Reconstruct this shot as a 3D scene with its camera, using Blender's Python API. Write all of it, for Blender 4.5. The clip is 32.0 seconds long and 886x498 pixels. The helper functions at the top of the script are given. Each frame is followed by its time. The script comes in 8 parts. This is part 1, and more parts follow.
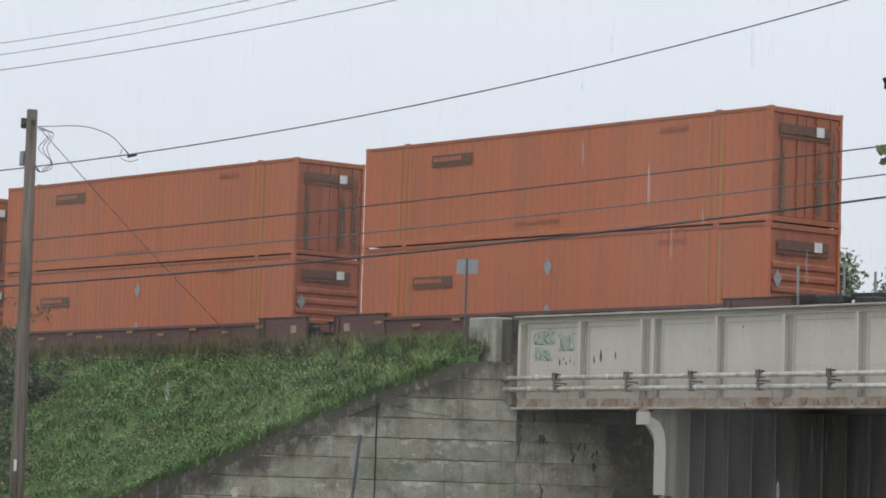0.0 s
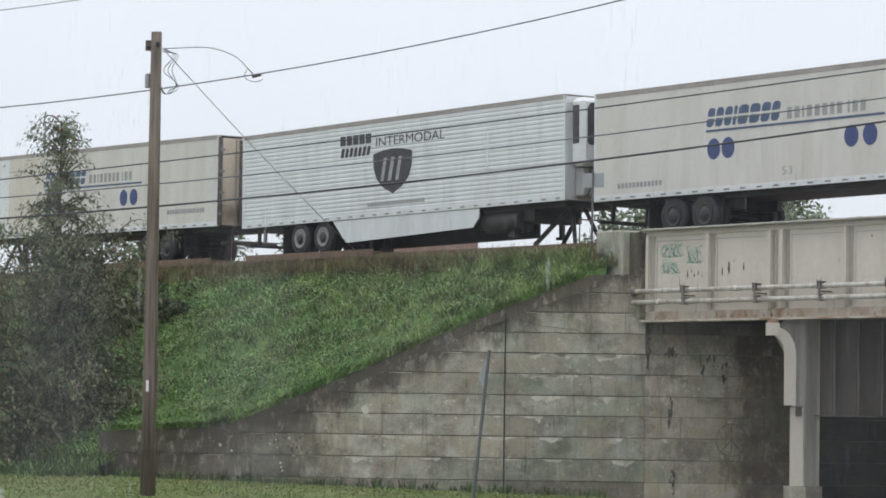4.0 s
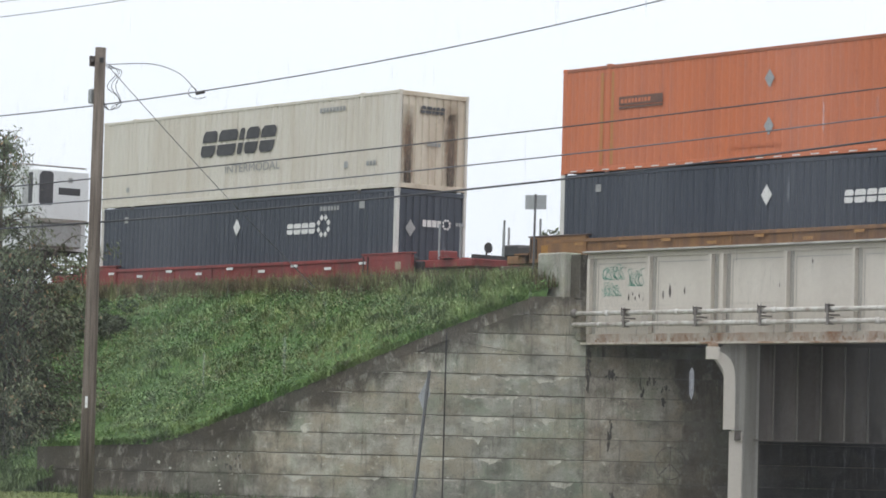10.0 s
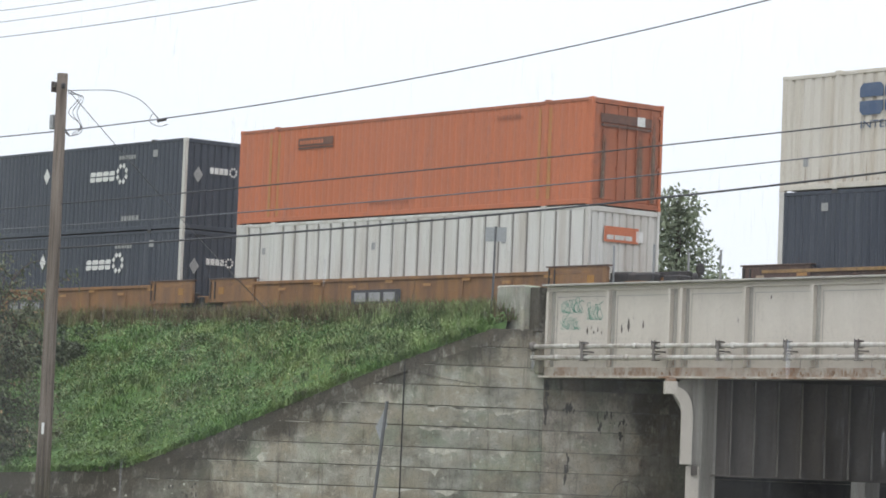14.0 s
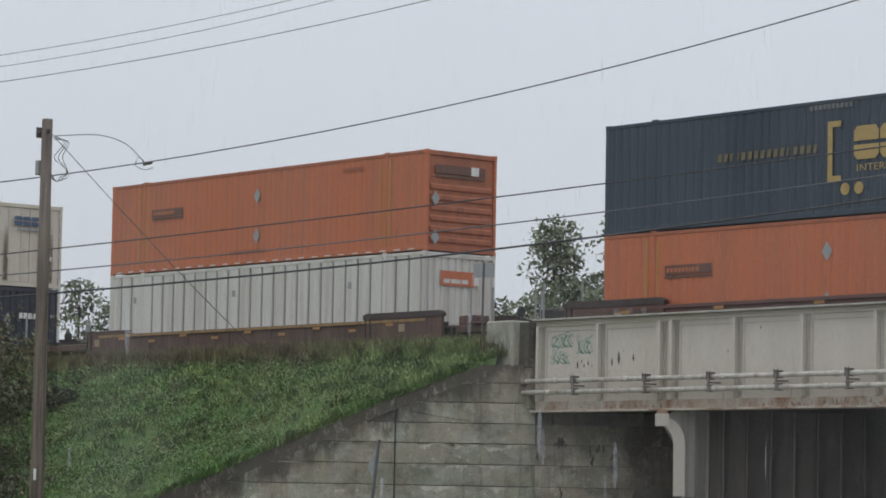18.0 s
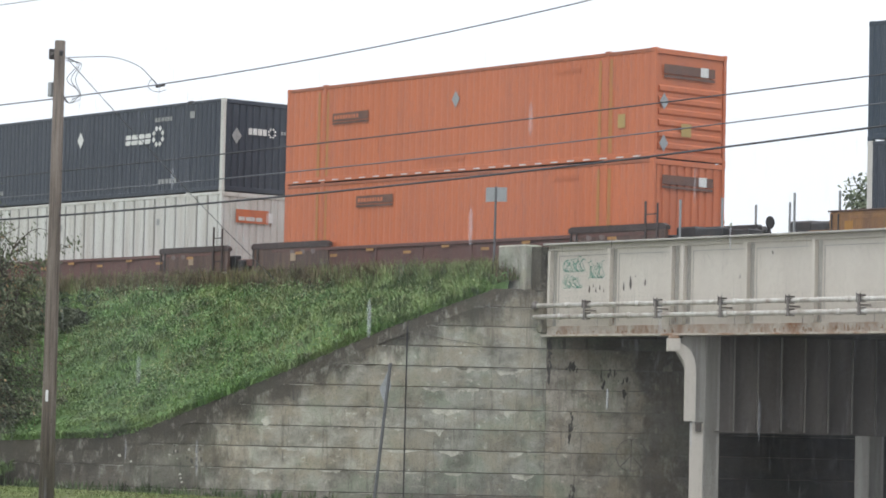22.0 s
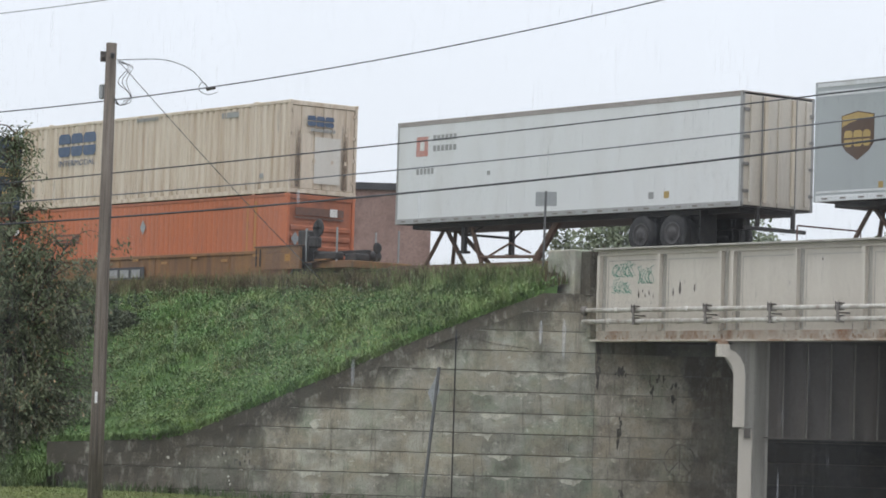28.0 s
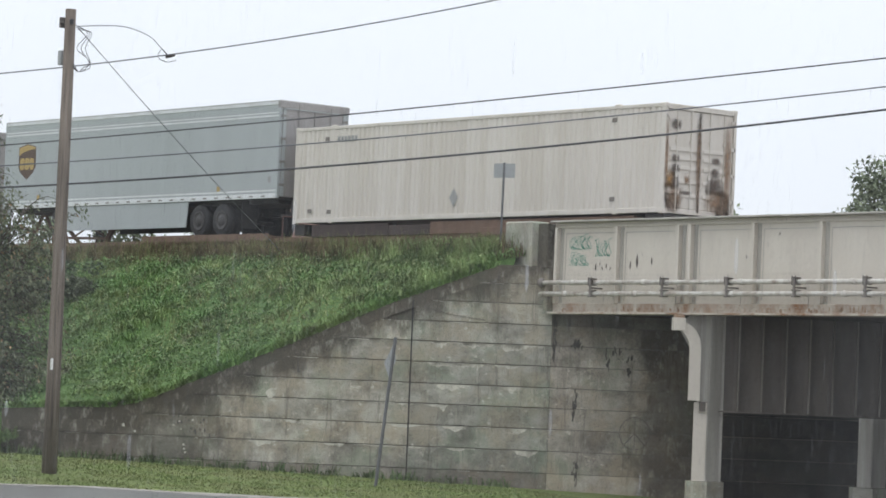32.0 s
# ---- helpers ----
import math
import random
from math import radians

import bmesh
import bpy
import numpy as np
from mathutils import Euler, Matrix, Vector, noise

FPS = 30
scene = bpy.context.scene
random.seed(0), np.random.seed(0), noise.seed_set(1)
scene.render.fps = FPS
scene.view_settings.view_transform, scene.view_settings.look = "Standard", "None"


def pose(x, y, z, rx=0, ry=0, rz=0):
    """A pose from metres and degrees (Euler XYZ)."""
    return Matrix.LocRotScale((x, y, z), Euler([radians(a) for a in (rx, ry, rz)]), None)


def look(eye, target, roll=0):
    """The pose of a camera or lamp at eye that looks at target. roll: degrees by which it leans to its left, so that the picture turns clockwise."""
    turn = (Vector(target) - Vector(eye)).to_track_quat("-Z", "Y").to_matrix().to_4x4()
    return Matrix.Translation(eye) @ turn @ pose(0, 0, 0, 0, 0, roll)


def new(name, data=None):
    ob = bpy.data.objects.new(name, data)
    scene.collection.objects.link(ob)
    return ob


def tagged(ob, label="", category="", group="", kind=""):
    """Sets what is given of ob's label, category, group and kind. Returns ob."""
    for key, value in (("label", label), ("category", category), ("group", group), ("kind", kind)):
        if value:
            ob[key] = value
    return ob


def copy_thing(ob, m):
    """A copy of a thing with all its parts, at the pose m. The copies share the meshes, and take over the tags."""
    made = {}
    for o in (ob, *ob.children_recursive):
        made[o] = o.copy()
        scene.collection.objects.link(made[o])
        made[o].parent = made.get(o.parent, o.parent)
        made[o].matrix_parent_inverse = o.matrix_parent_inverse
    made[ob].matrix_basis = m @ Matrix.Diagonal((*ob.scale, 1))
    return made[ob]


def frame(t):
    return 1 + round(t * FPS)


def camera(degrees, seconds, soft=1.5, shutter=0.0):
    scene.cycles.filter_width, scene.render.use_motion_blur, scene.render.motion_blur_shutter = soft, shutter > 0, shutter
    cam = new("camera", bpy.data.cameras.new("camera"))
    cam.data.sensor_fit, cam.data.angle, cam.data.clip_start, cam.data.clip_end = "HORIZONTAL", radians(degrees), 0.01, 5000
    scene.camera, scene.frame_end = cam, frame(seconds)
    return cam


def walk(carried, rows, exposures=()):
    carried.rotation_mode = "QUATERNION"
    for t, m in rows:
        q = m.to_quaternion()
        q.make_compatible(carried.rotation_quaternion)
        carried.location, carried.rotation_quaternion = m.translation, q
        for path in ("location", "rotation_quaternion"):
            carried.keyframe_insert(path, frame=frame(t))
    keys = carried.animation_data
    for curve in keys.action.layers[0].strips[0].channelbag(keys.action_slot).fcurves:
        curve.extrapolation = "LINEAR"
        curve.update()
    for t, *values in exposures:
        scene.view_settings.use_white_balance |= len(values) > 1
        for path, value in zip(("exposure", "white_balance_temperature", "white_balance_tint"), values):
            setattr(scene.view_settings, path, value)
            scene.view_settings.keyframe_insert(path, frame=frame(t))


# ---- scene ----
cam = camera(16.751, 32.0, soft=1.75)
EYE = Vector((0.0, 0.0, 2.55))


def aim(pan, tilt, roll):
    a, b = radians(pan), radians(tilt)
    way = Vector((-math.sin(a) * math.cos(b), math.cos(a) * math.cos(b), math.sin(b)))
    return look(EYE, EYE + way * 80, roll)


# seconds, pan (to the west of north), tilt, roll
HELD = [
    (0, 50.191, 4.647, 1.730),
    (0.5, 49.573, 4.559, 1.854),
    (1, 48.769, 4.340, 2.035),
    (1.5, 49.310, 4.325, 1.595),
    (2, 50.514, 4.326, 1.548),
    (2.5, 51.062, 4.176, 1.295),
    (3, 51.790, 3.787, 1.164),
    (3.5, 52.178, 3.485, 0.891),
    (4, 52.567, 2.981, 0.834),
    (4.5, 52.600, 2.502, 1.053),
    (6.5, 52.346, 2.360, 0.877),
    (7, 52.323, 2.543, 1.144),
    (7.5, 52.348, 2.699, 1.043),
    (8, 52.344, 2.843, 1.139),
    (8.5, 52.340, 2.958, 1.410),
    (9, 52.091, 3.078, 1.191),
    (9.5, 51.763, 3.228, 1.513),
    (10, 51.464, 3.387, 1.532),
    (10.5, 51.246, 3.482, 1.486),
    (11, 51.161, 3.569, 1.494),
    (11.5, 51.092, 3.578, 1.669),
    (12, 51.009, 3.594, 1.853),
    (12.5, 50.870, 3.687, 1.936),
    (13, 50.759, 3.775, 2.062),
    (13.5, 50.745, 3.893, 2.324),
    (15.5, 50.498, 4.317, 1.806),
    (16, 50.387, 4.151, 1.616),
    (16.5, 50.998, 3.583, 1.470),
    (17, 51.610, 3.443, 1.479),
    (17.5, 50.648, 4.845, 1.245),
    (18, 50.508, 4.718, 1.034),
    (18.5, 50.664, 3.854, 1.479),
    (19, 50.697, 3.926, 1.229),
    (19.5, 50.718, 3.790, 1.349),
    (20, 50.717, 3.614, 1.503),
    (20.5, 50.697, 3.369, 1.630),
    (21, 50.702, 3.197, 1.688),
    (21.5, 50.734, 3.305, 1.579),
    (22, 50.711, 3.263, 1.343),
    (22.5, 50.625, 3.170, 1.168),
    (23, 50.537, 2.978, 1.254),
    (23.5, 50.567, 2.850, 1.282),
    (24, 50.802, 3.439, 1.466),
    (24.5, 51.024, 3.527, 1.782),
    (25, 51.198, 3.537, 1.809),
    (25.5, 51.347, 3.501, 1.585),
    (27.5, 51.660, 3.467, 1.538),
    (28, 51.655, 3.315, 1.738),
    (28.5, 51.616, 3.184, 1.728),
    (29, 51.571, 3.118, 1.930),
    (29.5, 51.488, 3.089, 2.028),
    (30, 51.407, 3.010, 2.061),
    (30.5, 51.290, 2.908, 1.765),
    (31, 51.125, 2.808, 1.708),
    (31.5, 50.975, 2.789, 1.946),
    (32, 50.828, 2.786, 2.351),
]
EXPOSURES = [(0, -0.2), (1, -0.28), (2, -0.38), (3, -0.36), (4, -0.02), (7, 0.24), (8, 0.15), (10, 0.17), (11, 0.16), (12, 0.33), (13, 0.38), (16, -0.3), (17, -0.02),
             (18, -0.48), (19, 0.02), (20, 0.19), (21, 0.29), (22, 0.29), (23, 0.3), (24, 0.42), (25, 0.38), (28, 0.0), (29, 0.01), (30, 0.11), (31, 0.15), (32, 0.10)]
walk(cam, [(t, aim(p, q, r)) for t, p, q, r in HELD], EXPOSURES)

# ---------------------------------------------------------------- light: a rainy overcast day
world = bpy.data.worlds.new("overcast")
scene.world = world
world.use_nodes = True
wn, wl = world.node_tree.nodes, world.node_tree.links
wn.clear()
w_out, w_bg, w_sky, w_mix = (wn.new("ShaderNodeOutputWorld"), wn.new("ShaderNodeBackground"),
                             wn.new("ShaderNodeTexSky"), wn.new("ShaderNodeMixRGB"))
w_sky.sky_type, w_sky.sun_disc = "NISHITA", False
w_sky.sun_elevation, w_sky.sun_rotation = radians(70), radians(160)
w_gain = wn.new("ShaderNodeMixRGB")
w_gain.blend_type = "MULTIPLY"
w_gain.inputs[0].default_value, w_gain.inputs[2].default_value = 1.0, (0.10, 0.10, 0.10, 1)
w_mix.inputs[0].default_value, w_mix.inputs[2].default_value = 0.93, (0.795, 0.840, 0.912, 1)
wl.new(w_sky.outputs[0], w_gain.inputs[1])
wl.new(w_gain.outputs[0], w_mix.inputs[1])
# a rain sky is darkest at the horizon and about three times as bright overhead
w_dir, w_xyz, w_up, w_rise = (wn.new("ShaderNodeTexCoord"), wn.new("ShaderNodeSeparateXYZ"), wn.new("ShaderNodeMath"), wn.new("ShaderNodeVectorMath"))
w_up.operation, w_up.use_clamp = "MULTIPLY_ADD", False
w_up.inputs[1].default_value, w_up.inputs[2].default_value = 1.10, 0.98
w_rise.operation = "SCALE"
wl.new(w_dir.outputs["Generated"], w_xyz.inputs[0])
wl.new(w_xyz.outputs[2], w_up.inputs[0])
wl.new(w_mix.outputs[0], w_rise.inputs[0])
wl.new(w_up.outputs[0], w_rise.inputs["Scale"])
wl.new(w_rise.outputs[0], w_bg.inputs[0])
w_bg.inputs[1].default_value = 1.0
wl.new(w_bg.outputs[0], w_out.inputs[0])
sun = new("sun", bpy.data.lights.new("sun", "SUN"))
sun.data.energy, sun.data.angle, sun.data.color = 0.6, radians(40), (1.0, 0.97, 0.93)
sun.matrix_world = look((8, -24, 70), (0, 0, 0))


# ---------------------------------------------------------------- materials
def surface(name, rgb, rough=0.6, metal=0.0, dirt=(0.12, 0.10, 0.08), amount=0.35, streak=0.2, scale=1.0,
            bump=0.15, grain=0.12, level=0.5, spec=0.5):
    """A worn surface: base colour, stains (drawn out downwards where streak is small), fine grain and relief."""
    m = bpy.data.materials.new(name)
    m.use_nodes = True
    n, l = m.node_tree.nodes, m.node_tree.links
    b = n["Principled BSDF"]
    b.inputs["Roughness"].default_value, b.inputs["Metallic"].default_value = rough, metal
    b.inputs["Specular IOR Level"].default_value = spec
    co, mp, info = n.new("ShaderNodeTexCoord"), n.new("ShaderNodeMapping"), n.new("ShaderNodeObjectInfo")
    mp.inputs["Scale"].default_value = (1.6 * scale, 1.6 * scale, 1.6 * scale * streak)
    shift = n.new("ShaderNodeVectorMath")
    shift.operation = "MULTIPLY_ADD"
    comb = n.new("ShaderNodeCombineXYZ")
    l.new(info.outputs["Random"], comb.inputs[0]), l.new(info.outputs["Random"], comb.inputs[1])
    l.new(comb.outputs[0], shift.inputs[0])
    shift.inputs[1].default_value = (37.0, 19.0, 0)
    l.new(co.outputs["Object"], mp.inputs[0]), l.new(mp.outputs[0], shift.inputs[2])
    big, fine = n.new("ShaderNodeTexNoise"), n.new("ShaderNodeTexNoise")
    big.inputs["Scale"].default_value, big.inputs["Detail"].default_value, big.inputs["Roughness"].default_value = 1.0, 6, 0.62
    fine.inputs["Scale"].default_value, fine.inputs["Detail"].default_value = 14.0 * scale, 5
    l.new(shift.outputs[0], big.inputs["Vector"]), l.new(co.outputs["Object"], fine.inputs["Vector"])
    ramp = n.new("ShaderNodeValToRGB")
    ramp.color_ramp.elements[0].position, ramp.color_ramp.elements[1].position = level - 0.08, level + 0.22
    ramp.color_ramp.elements[1].color = (amount, amount, amount, 1)
    l.new(big.outputs[0], ramp.inputs[0])
    mix, gr = n.new("ShaderNodeMixRGB"), n.new("ShaderNodeMixRGB")
    mix.inputs[1].default_value, mix.inputs[2].default_value = (*rgb, 1), (*dirt, 1)
    l.new(ramp.outputs[0], mix.inputs[0])
    gr.blend_type = "OVERLAY"
    gr.inputs[0].default_value = grain * 2
    l.new(mix.outputs[0], gr.inputs[1]), l.new(fine.outputs[0], gr.inputs[2])
    l.new(gr.outputs[0], b.inputs["Base Color"])
    bp = n.new("ShaderNodeBump")
    bp.inputs["Strength"].default_value, bp.inputs["Distance"].default_value = bump, 0.02
    l.new(fine.outputs[0], bp.inputs["Height"]), l.new(bp.outputs[0], b.inputs["Normal"])
    return m


def concrete_mat(name, pale, mid, dark, bands=()):
    """Old poured concrete: pale and dark blotches, drips, patches of algae, rough grain."""
    m = bpy.data.materials.new(name)
    m.use_nodes = True
    n, l = m.node_tree.nodes, m.node_tree.links
    b = n["Principled BSDF"]
    b.inputs["Roughness"].default_value, b.inputs["Specular IOR Level"].default_value = 0.85, 0.3
    co, info = n.new("ShaderNodeTexCoord"), n.new("ShaderNodeObjectInfo")
    cast = n.new("ShaderNodeVectorMath")          # each poured course has its own blotches
    cast.operation, cast.inputs[1].default_value = "MULTIPLY_ADD", (31.0, 17.0, 5.0)
    l.new(info.outputs["Random"], cast.inputs[0]), l.new(co.outputs["Object"], cast.inputs[2])

    def noise_of(scale, detail, rough, stretch, offset, own=False):
        mp, no = n.new("ShaderNodeMapping"), n.new("ShaderNodeTexNoise")
        mp.inputs["Scale"].default_value, mp.inputs["Location"].default_value = stretch, (offset, offset * 1.7, offset * 0.6)
        no.inputs["Scale"].default_value, no.inputs["Detail"].default_value, no.inputs["Roughness"].default_value = scale, detail, rough
        l.new(cast.outputs[0] if own else co.outputs["Object"], mp.inputs[0]), l.new(mp.outputs[0], no.inputs["Vector"])
        return no.outputs[0]

    def ramp_of(src, a, b_, top=1.0):
        r = n.new("ShaderNodeValToRGB")
        r.color_ramp.elements[0].position, r.color_ramp.elements[1].position = a, b_
        r.color_ramp.elements[1].color = (top, top, top, 1)
        l.new(src, r.inputs[0])
        return r.outputs[0]

    def mixed(fac, a, c, kind="MIX"):
        x = n.new("ShaderNodeMixRGB")
        x.blend_type = kind
        for k, v in ((0, fac), (1, a), (2, c)):
            if isinstance(v, tuple):
                x.inputs[k].default_value = (*v, 1)
            elif isinstance(v, float):
                x.inputs[k].default_value = v
            else:
                l.new(v, x.inputs[k])
        return x.outputs[0]

    blotch = ramp_of(noise_of(1.1, 8, 0.64, (1, 1, 1.3), 3.0, True), 0.40, 0.60)
    stain = ramp_of(noise_of(0.7, 9, 0.68, (1, 1, 1.2), 11.0), 0.52, 0.70, 0.6)
    drips = ramp_of(noise_of(4.0, 7, 0.7, (1, 1, 0.09), 23.0), 0.55, 0.70, 0.7)
    runs = ramp_of(noise_of(5.0, 7, 0.7, (1, 1, 0.12), 61.0, True), 0.56, 0.70, 0.6)
    algae = ramp_of(noise_of(0.8, 6, 0.62, (1, 1, 1), 37.0), 0.48, 0.62, 0.72)
    flakes = ramp_of(noise_of(4.5, 9, 0.75, (1, 1, 1.4), 51.0), 0.585, 0.64, 0.85)
    grain = noise_of(30.0, 5, 0.6, (1, 1, 1), 5.0)
    col = mixed(blotch, mid, pale)
    col = mixed(algae, col, (mid[0] * 1.16, mid[1] * 1.38, mid[2] * 1.22))
    warm = ramp_of(noise_of(0.9, 6, 0.65, (1, 1, 1), 97.0), 0.46, 0.60, 0.65)
    col = mixed(warm, col, (pale[0] * 0.90, pale[1] * 0.81, pale[2] * 0.70))
    col = mixed(flakes, col, (min(1, pale[0] * 1.35), min(1, pale[1] * 1.35), min(1, pale[2] * 1.32)))
    col = mixed(runs, col, (pale[0] * 1.15, pale[1] * 1.13, pale[2] * 1.08))
    col = mixed(stain, col, dark)
    col = mixed(drips, col, dark)
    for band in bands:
        # dark bands with a ragged edge: algae, and on the abutment painted bridge shade; each gives the normal and
        # offset of a line on the wall
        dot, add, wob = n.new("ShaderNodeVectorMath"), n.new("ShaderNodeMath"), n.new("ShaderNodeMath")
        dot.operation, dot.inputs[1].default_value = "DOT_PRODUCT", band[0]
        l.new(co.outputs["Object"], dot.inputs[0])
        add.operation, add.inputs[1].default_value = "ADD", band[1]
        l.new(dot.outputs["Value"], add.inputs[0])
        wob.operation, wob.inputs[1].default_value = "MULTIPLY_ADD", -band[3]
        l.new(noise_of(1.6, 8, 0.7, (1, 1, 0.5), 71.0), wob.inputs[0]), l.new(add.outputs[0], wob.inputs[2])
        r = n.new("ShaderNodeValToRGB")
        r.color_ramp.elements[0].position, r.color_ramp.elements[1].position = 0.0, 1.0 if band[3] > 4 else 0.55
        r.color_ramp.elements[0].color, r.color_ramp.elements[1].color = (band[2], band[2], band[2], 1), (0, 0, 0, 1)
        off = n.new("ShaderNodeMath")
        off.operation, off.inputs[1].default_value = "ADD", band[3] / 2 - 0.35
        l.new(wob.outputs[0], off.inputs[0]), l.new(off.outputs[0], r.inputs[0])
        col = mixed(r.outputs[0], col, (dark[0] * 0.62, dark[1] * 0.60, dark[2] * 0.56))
    if bands:
        fleck = ramp_of(noise_of(3.4, 9, 0.78, (1, 1, 0.45), 83.0, True), 0.53, 0.64, 0.5)
        col = mixed(fleck, col, pale)
    col = mixed(0.5, col, grain, "OVERLAY")
    own, cast_tone = n.new("ShaderNodeMapRange"), n.new("ShaderNodeVectorMath")
    own.inputs[3].default_value, own.inputs[4].default_value = 0.87, 1.13
    cast_tone.operation = "SCALE"
    l.new(info.outputs["Random"], own.inputs[0]), l.new(col, cast_tone.inputs[0]), l.new(own.outputs[0], cast_tone.inputs["Scale"])
    col = cast_tone.outputs[0]
    l.new(col, b.inputs["Base Color"])
    bp = n.new("ShaderNodeBump")
    bp.inputs["Strength"].default_value, bp.inputs["Distance"].default_value = 0.5, 0.02
    l.new(grain, bp.inputs["Height"]), l.new(bp.outputs[0], b.inputs["Normal"])
    return m


def leaf_mat(name, a, b2, rough=0.7, c=None, vary=(0.5, 1.38), dry=None):
    """Foliage: colour varies leaf by leaf, and in larger patches; dry: the colour of withered spots."""
    m = bpy.data.materials.new(name)
    m.use_nodes = True
    n, l = m.node_tree.nodes, m.node_tree.links
    b = n["Principled BSDF"]
    b.inputs["Roughness"].default_value = rough
    b.inputs["Specular IOR Level"].default_value = 0.25
    geo, co, no = n.new("ShaderNodeNewGeometry"), n.new("ShaderNodeTexCoord"), n.new("ShaderNodeTexNoise")
    no.inputs["Scale"].default_value, no.inputs["Detail"].default_value = 0.55, 4
    l.new(co.outputs["Object"], no.inputs["Vector"])
    mix, mix2 = n.new("ShaderNodeMixRGB"), n.new("ShaderNodeMixRGB")
    mix.inputs[1].default_value, mix.inputs[2].default_value = (*a, 1), (*b2, 1)
    l.new(geo.outputs["Random Per Island"], mix.inputs[0])
    ramp = n.new("ShaderNodeValToRGB")
    ramp.color_ramp.elements[0].position, ramp.color_ramp.elements[1].position = 0.42, 0.62
    ramp.color_ramp.elements[1].color = (0.7, 0.7, 0.7, 1)
    l.new(no.outputs[0], ramp.inputs[0]), l.new(ramp.outputs[0], mix2.inputs[0])
    l.new(mix.outputs[0], mix2.inputs[1])
    mix2.inputs[2].default_value = (*(c or b2), 1)
    tuft, span, tone = n.new("ShaderNodeTexNoise"), n.new("ShaderNodeMapRange"), n.new("ShaderNodeVectorMath")
    tuft.inputs["Scale"].default_value, tuft.inputs["Detail"].default_value = 1.7, 5
    l.new(co.outputs["Object"], tuft.inputs["Vector"]), l.new(tuft.outputs[0], span.inputs[0])
    for k, v in ((1, 0.36), (2, 0.64), (3, vary[0]), (4, vary[1])):
        span.inputs[k].default_value = v
    tone.operation = "SCALE"
    shade = mix2.outputs[0]
    if dry:
        wither, spots, mix3 = n.new("ShaderNodeTexNoise"), n.new("ShaderNodeMapRange"), n.new("ShaderNodeMixRGB")
        wither.inputs["Scale"].default_value, wither.inputs["Detail"].default_value, wither.inputs["Roughness"].default_value = 0.9, 5, 0.6
        l.new(co.outputs["Object"], wither.inputs["Vector"]), l.new(wither.outputs[0], spots.inputs[0])
        for k, v in ((1, 0.56), (2, 0.68), (3, 0.0), (4, 0.75)):
            spots.inputs[k].default_value = v
        l.new(spots.outputs[0], mix3.inputs[0]), l.new(shade, mix3.inputs[1])
        mix3.inputs[2].default_value = (*dry, 1)
        shade = mix3.outputs[0]
    l.new(shade, tone.inputs[0]), l.new(span.outputs[0], tone.inputs["Scale"])
    l.new(tone.outputs[0], b.inputs["Base Color"])
    return m


def rain_mat(name="falling_water", low=0.008, span=0.036):
    """Falling drops: mostly clear, a little pale."""
    m = bpy.data.materials.new(name)
    m.use_nodes = True
    n, l = m.node_tree.nodes, m.node_tree.links
    b = n["Principled BSDF"]
    b.inputs["Base Color"].default_value, b.inputs["Roughness"].default_value = (0.85, 0.87, 0.9, 1), 0.3
    geo, mul = n.new("ShaderNodeNewGeometry"), n.new("ShaderNodeMath")
    mul.operation, mul.inputs[1].default_value, mul.inputs[2].default_value = "MULTIPLY_ADD", span, low
    l.new(geo.outputs["Random Per Island"], mul.inputs[0]), l.new(mul.outputs[0], b.inputs["Alpha"])
    return m


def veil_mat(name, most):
    """Rain haze painted on clear sheets, no single drops: thins out softly towards the edges of each sheet."""
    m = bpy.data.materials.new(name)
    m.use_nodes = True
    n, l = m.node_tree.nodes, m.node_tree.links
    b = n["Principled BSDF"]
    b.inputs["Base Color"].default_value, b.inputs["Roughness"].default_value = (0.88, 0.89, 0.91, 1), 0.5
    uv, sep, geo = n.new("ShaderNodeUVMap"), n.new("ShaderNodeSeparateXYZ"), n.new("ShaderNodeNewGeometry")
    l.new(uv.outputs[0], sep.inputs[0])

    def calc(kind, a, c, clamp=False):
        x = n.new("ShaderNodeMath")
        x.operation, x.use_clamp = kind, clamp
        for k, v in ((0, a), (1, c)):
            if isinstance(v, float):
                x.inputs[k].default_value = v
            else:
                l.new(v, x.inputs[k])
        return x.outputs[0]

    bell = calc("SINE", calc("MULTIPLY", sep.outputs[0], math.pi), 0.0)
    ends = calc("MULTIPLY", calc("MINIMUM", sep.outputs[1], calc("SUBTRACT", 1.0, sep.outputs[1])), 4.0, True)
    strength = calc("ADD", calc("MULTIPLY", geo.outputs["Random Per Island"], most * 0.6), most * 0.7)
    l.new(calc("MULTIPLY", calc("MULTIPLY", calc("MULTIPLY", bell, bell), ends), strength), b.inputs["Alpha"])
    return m


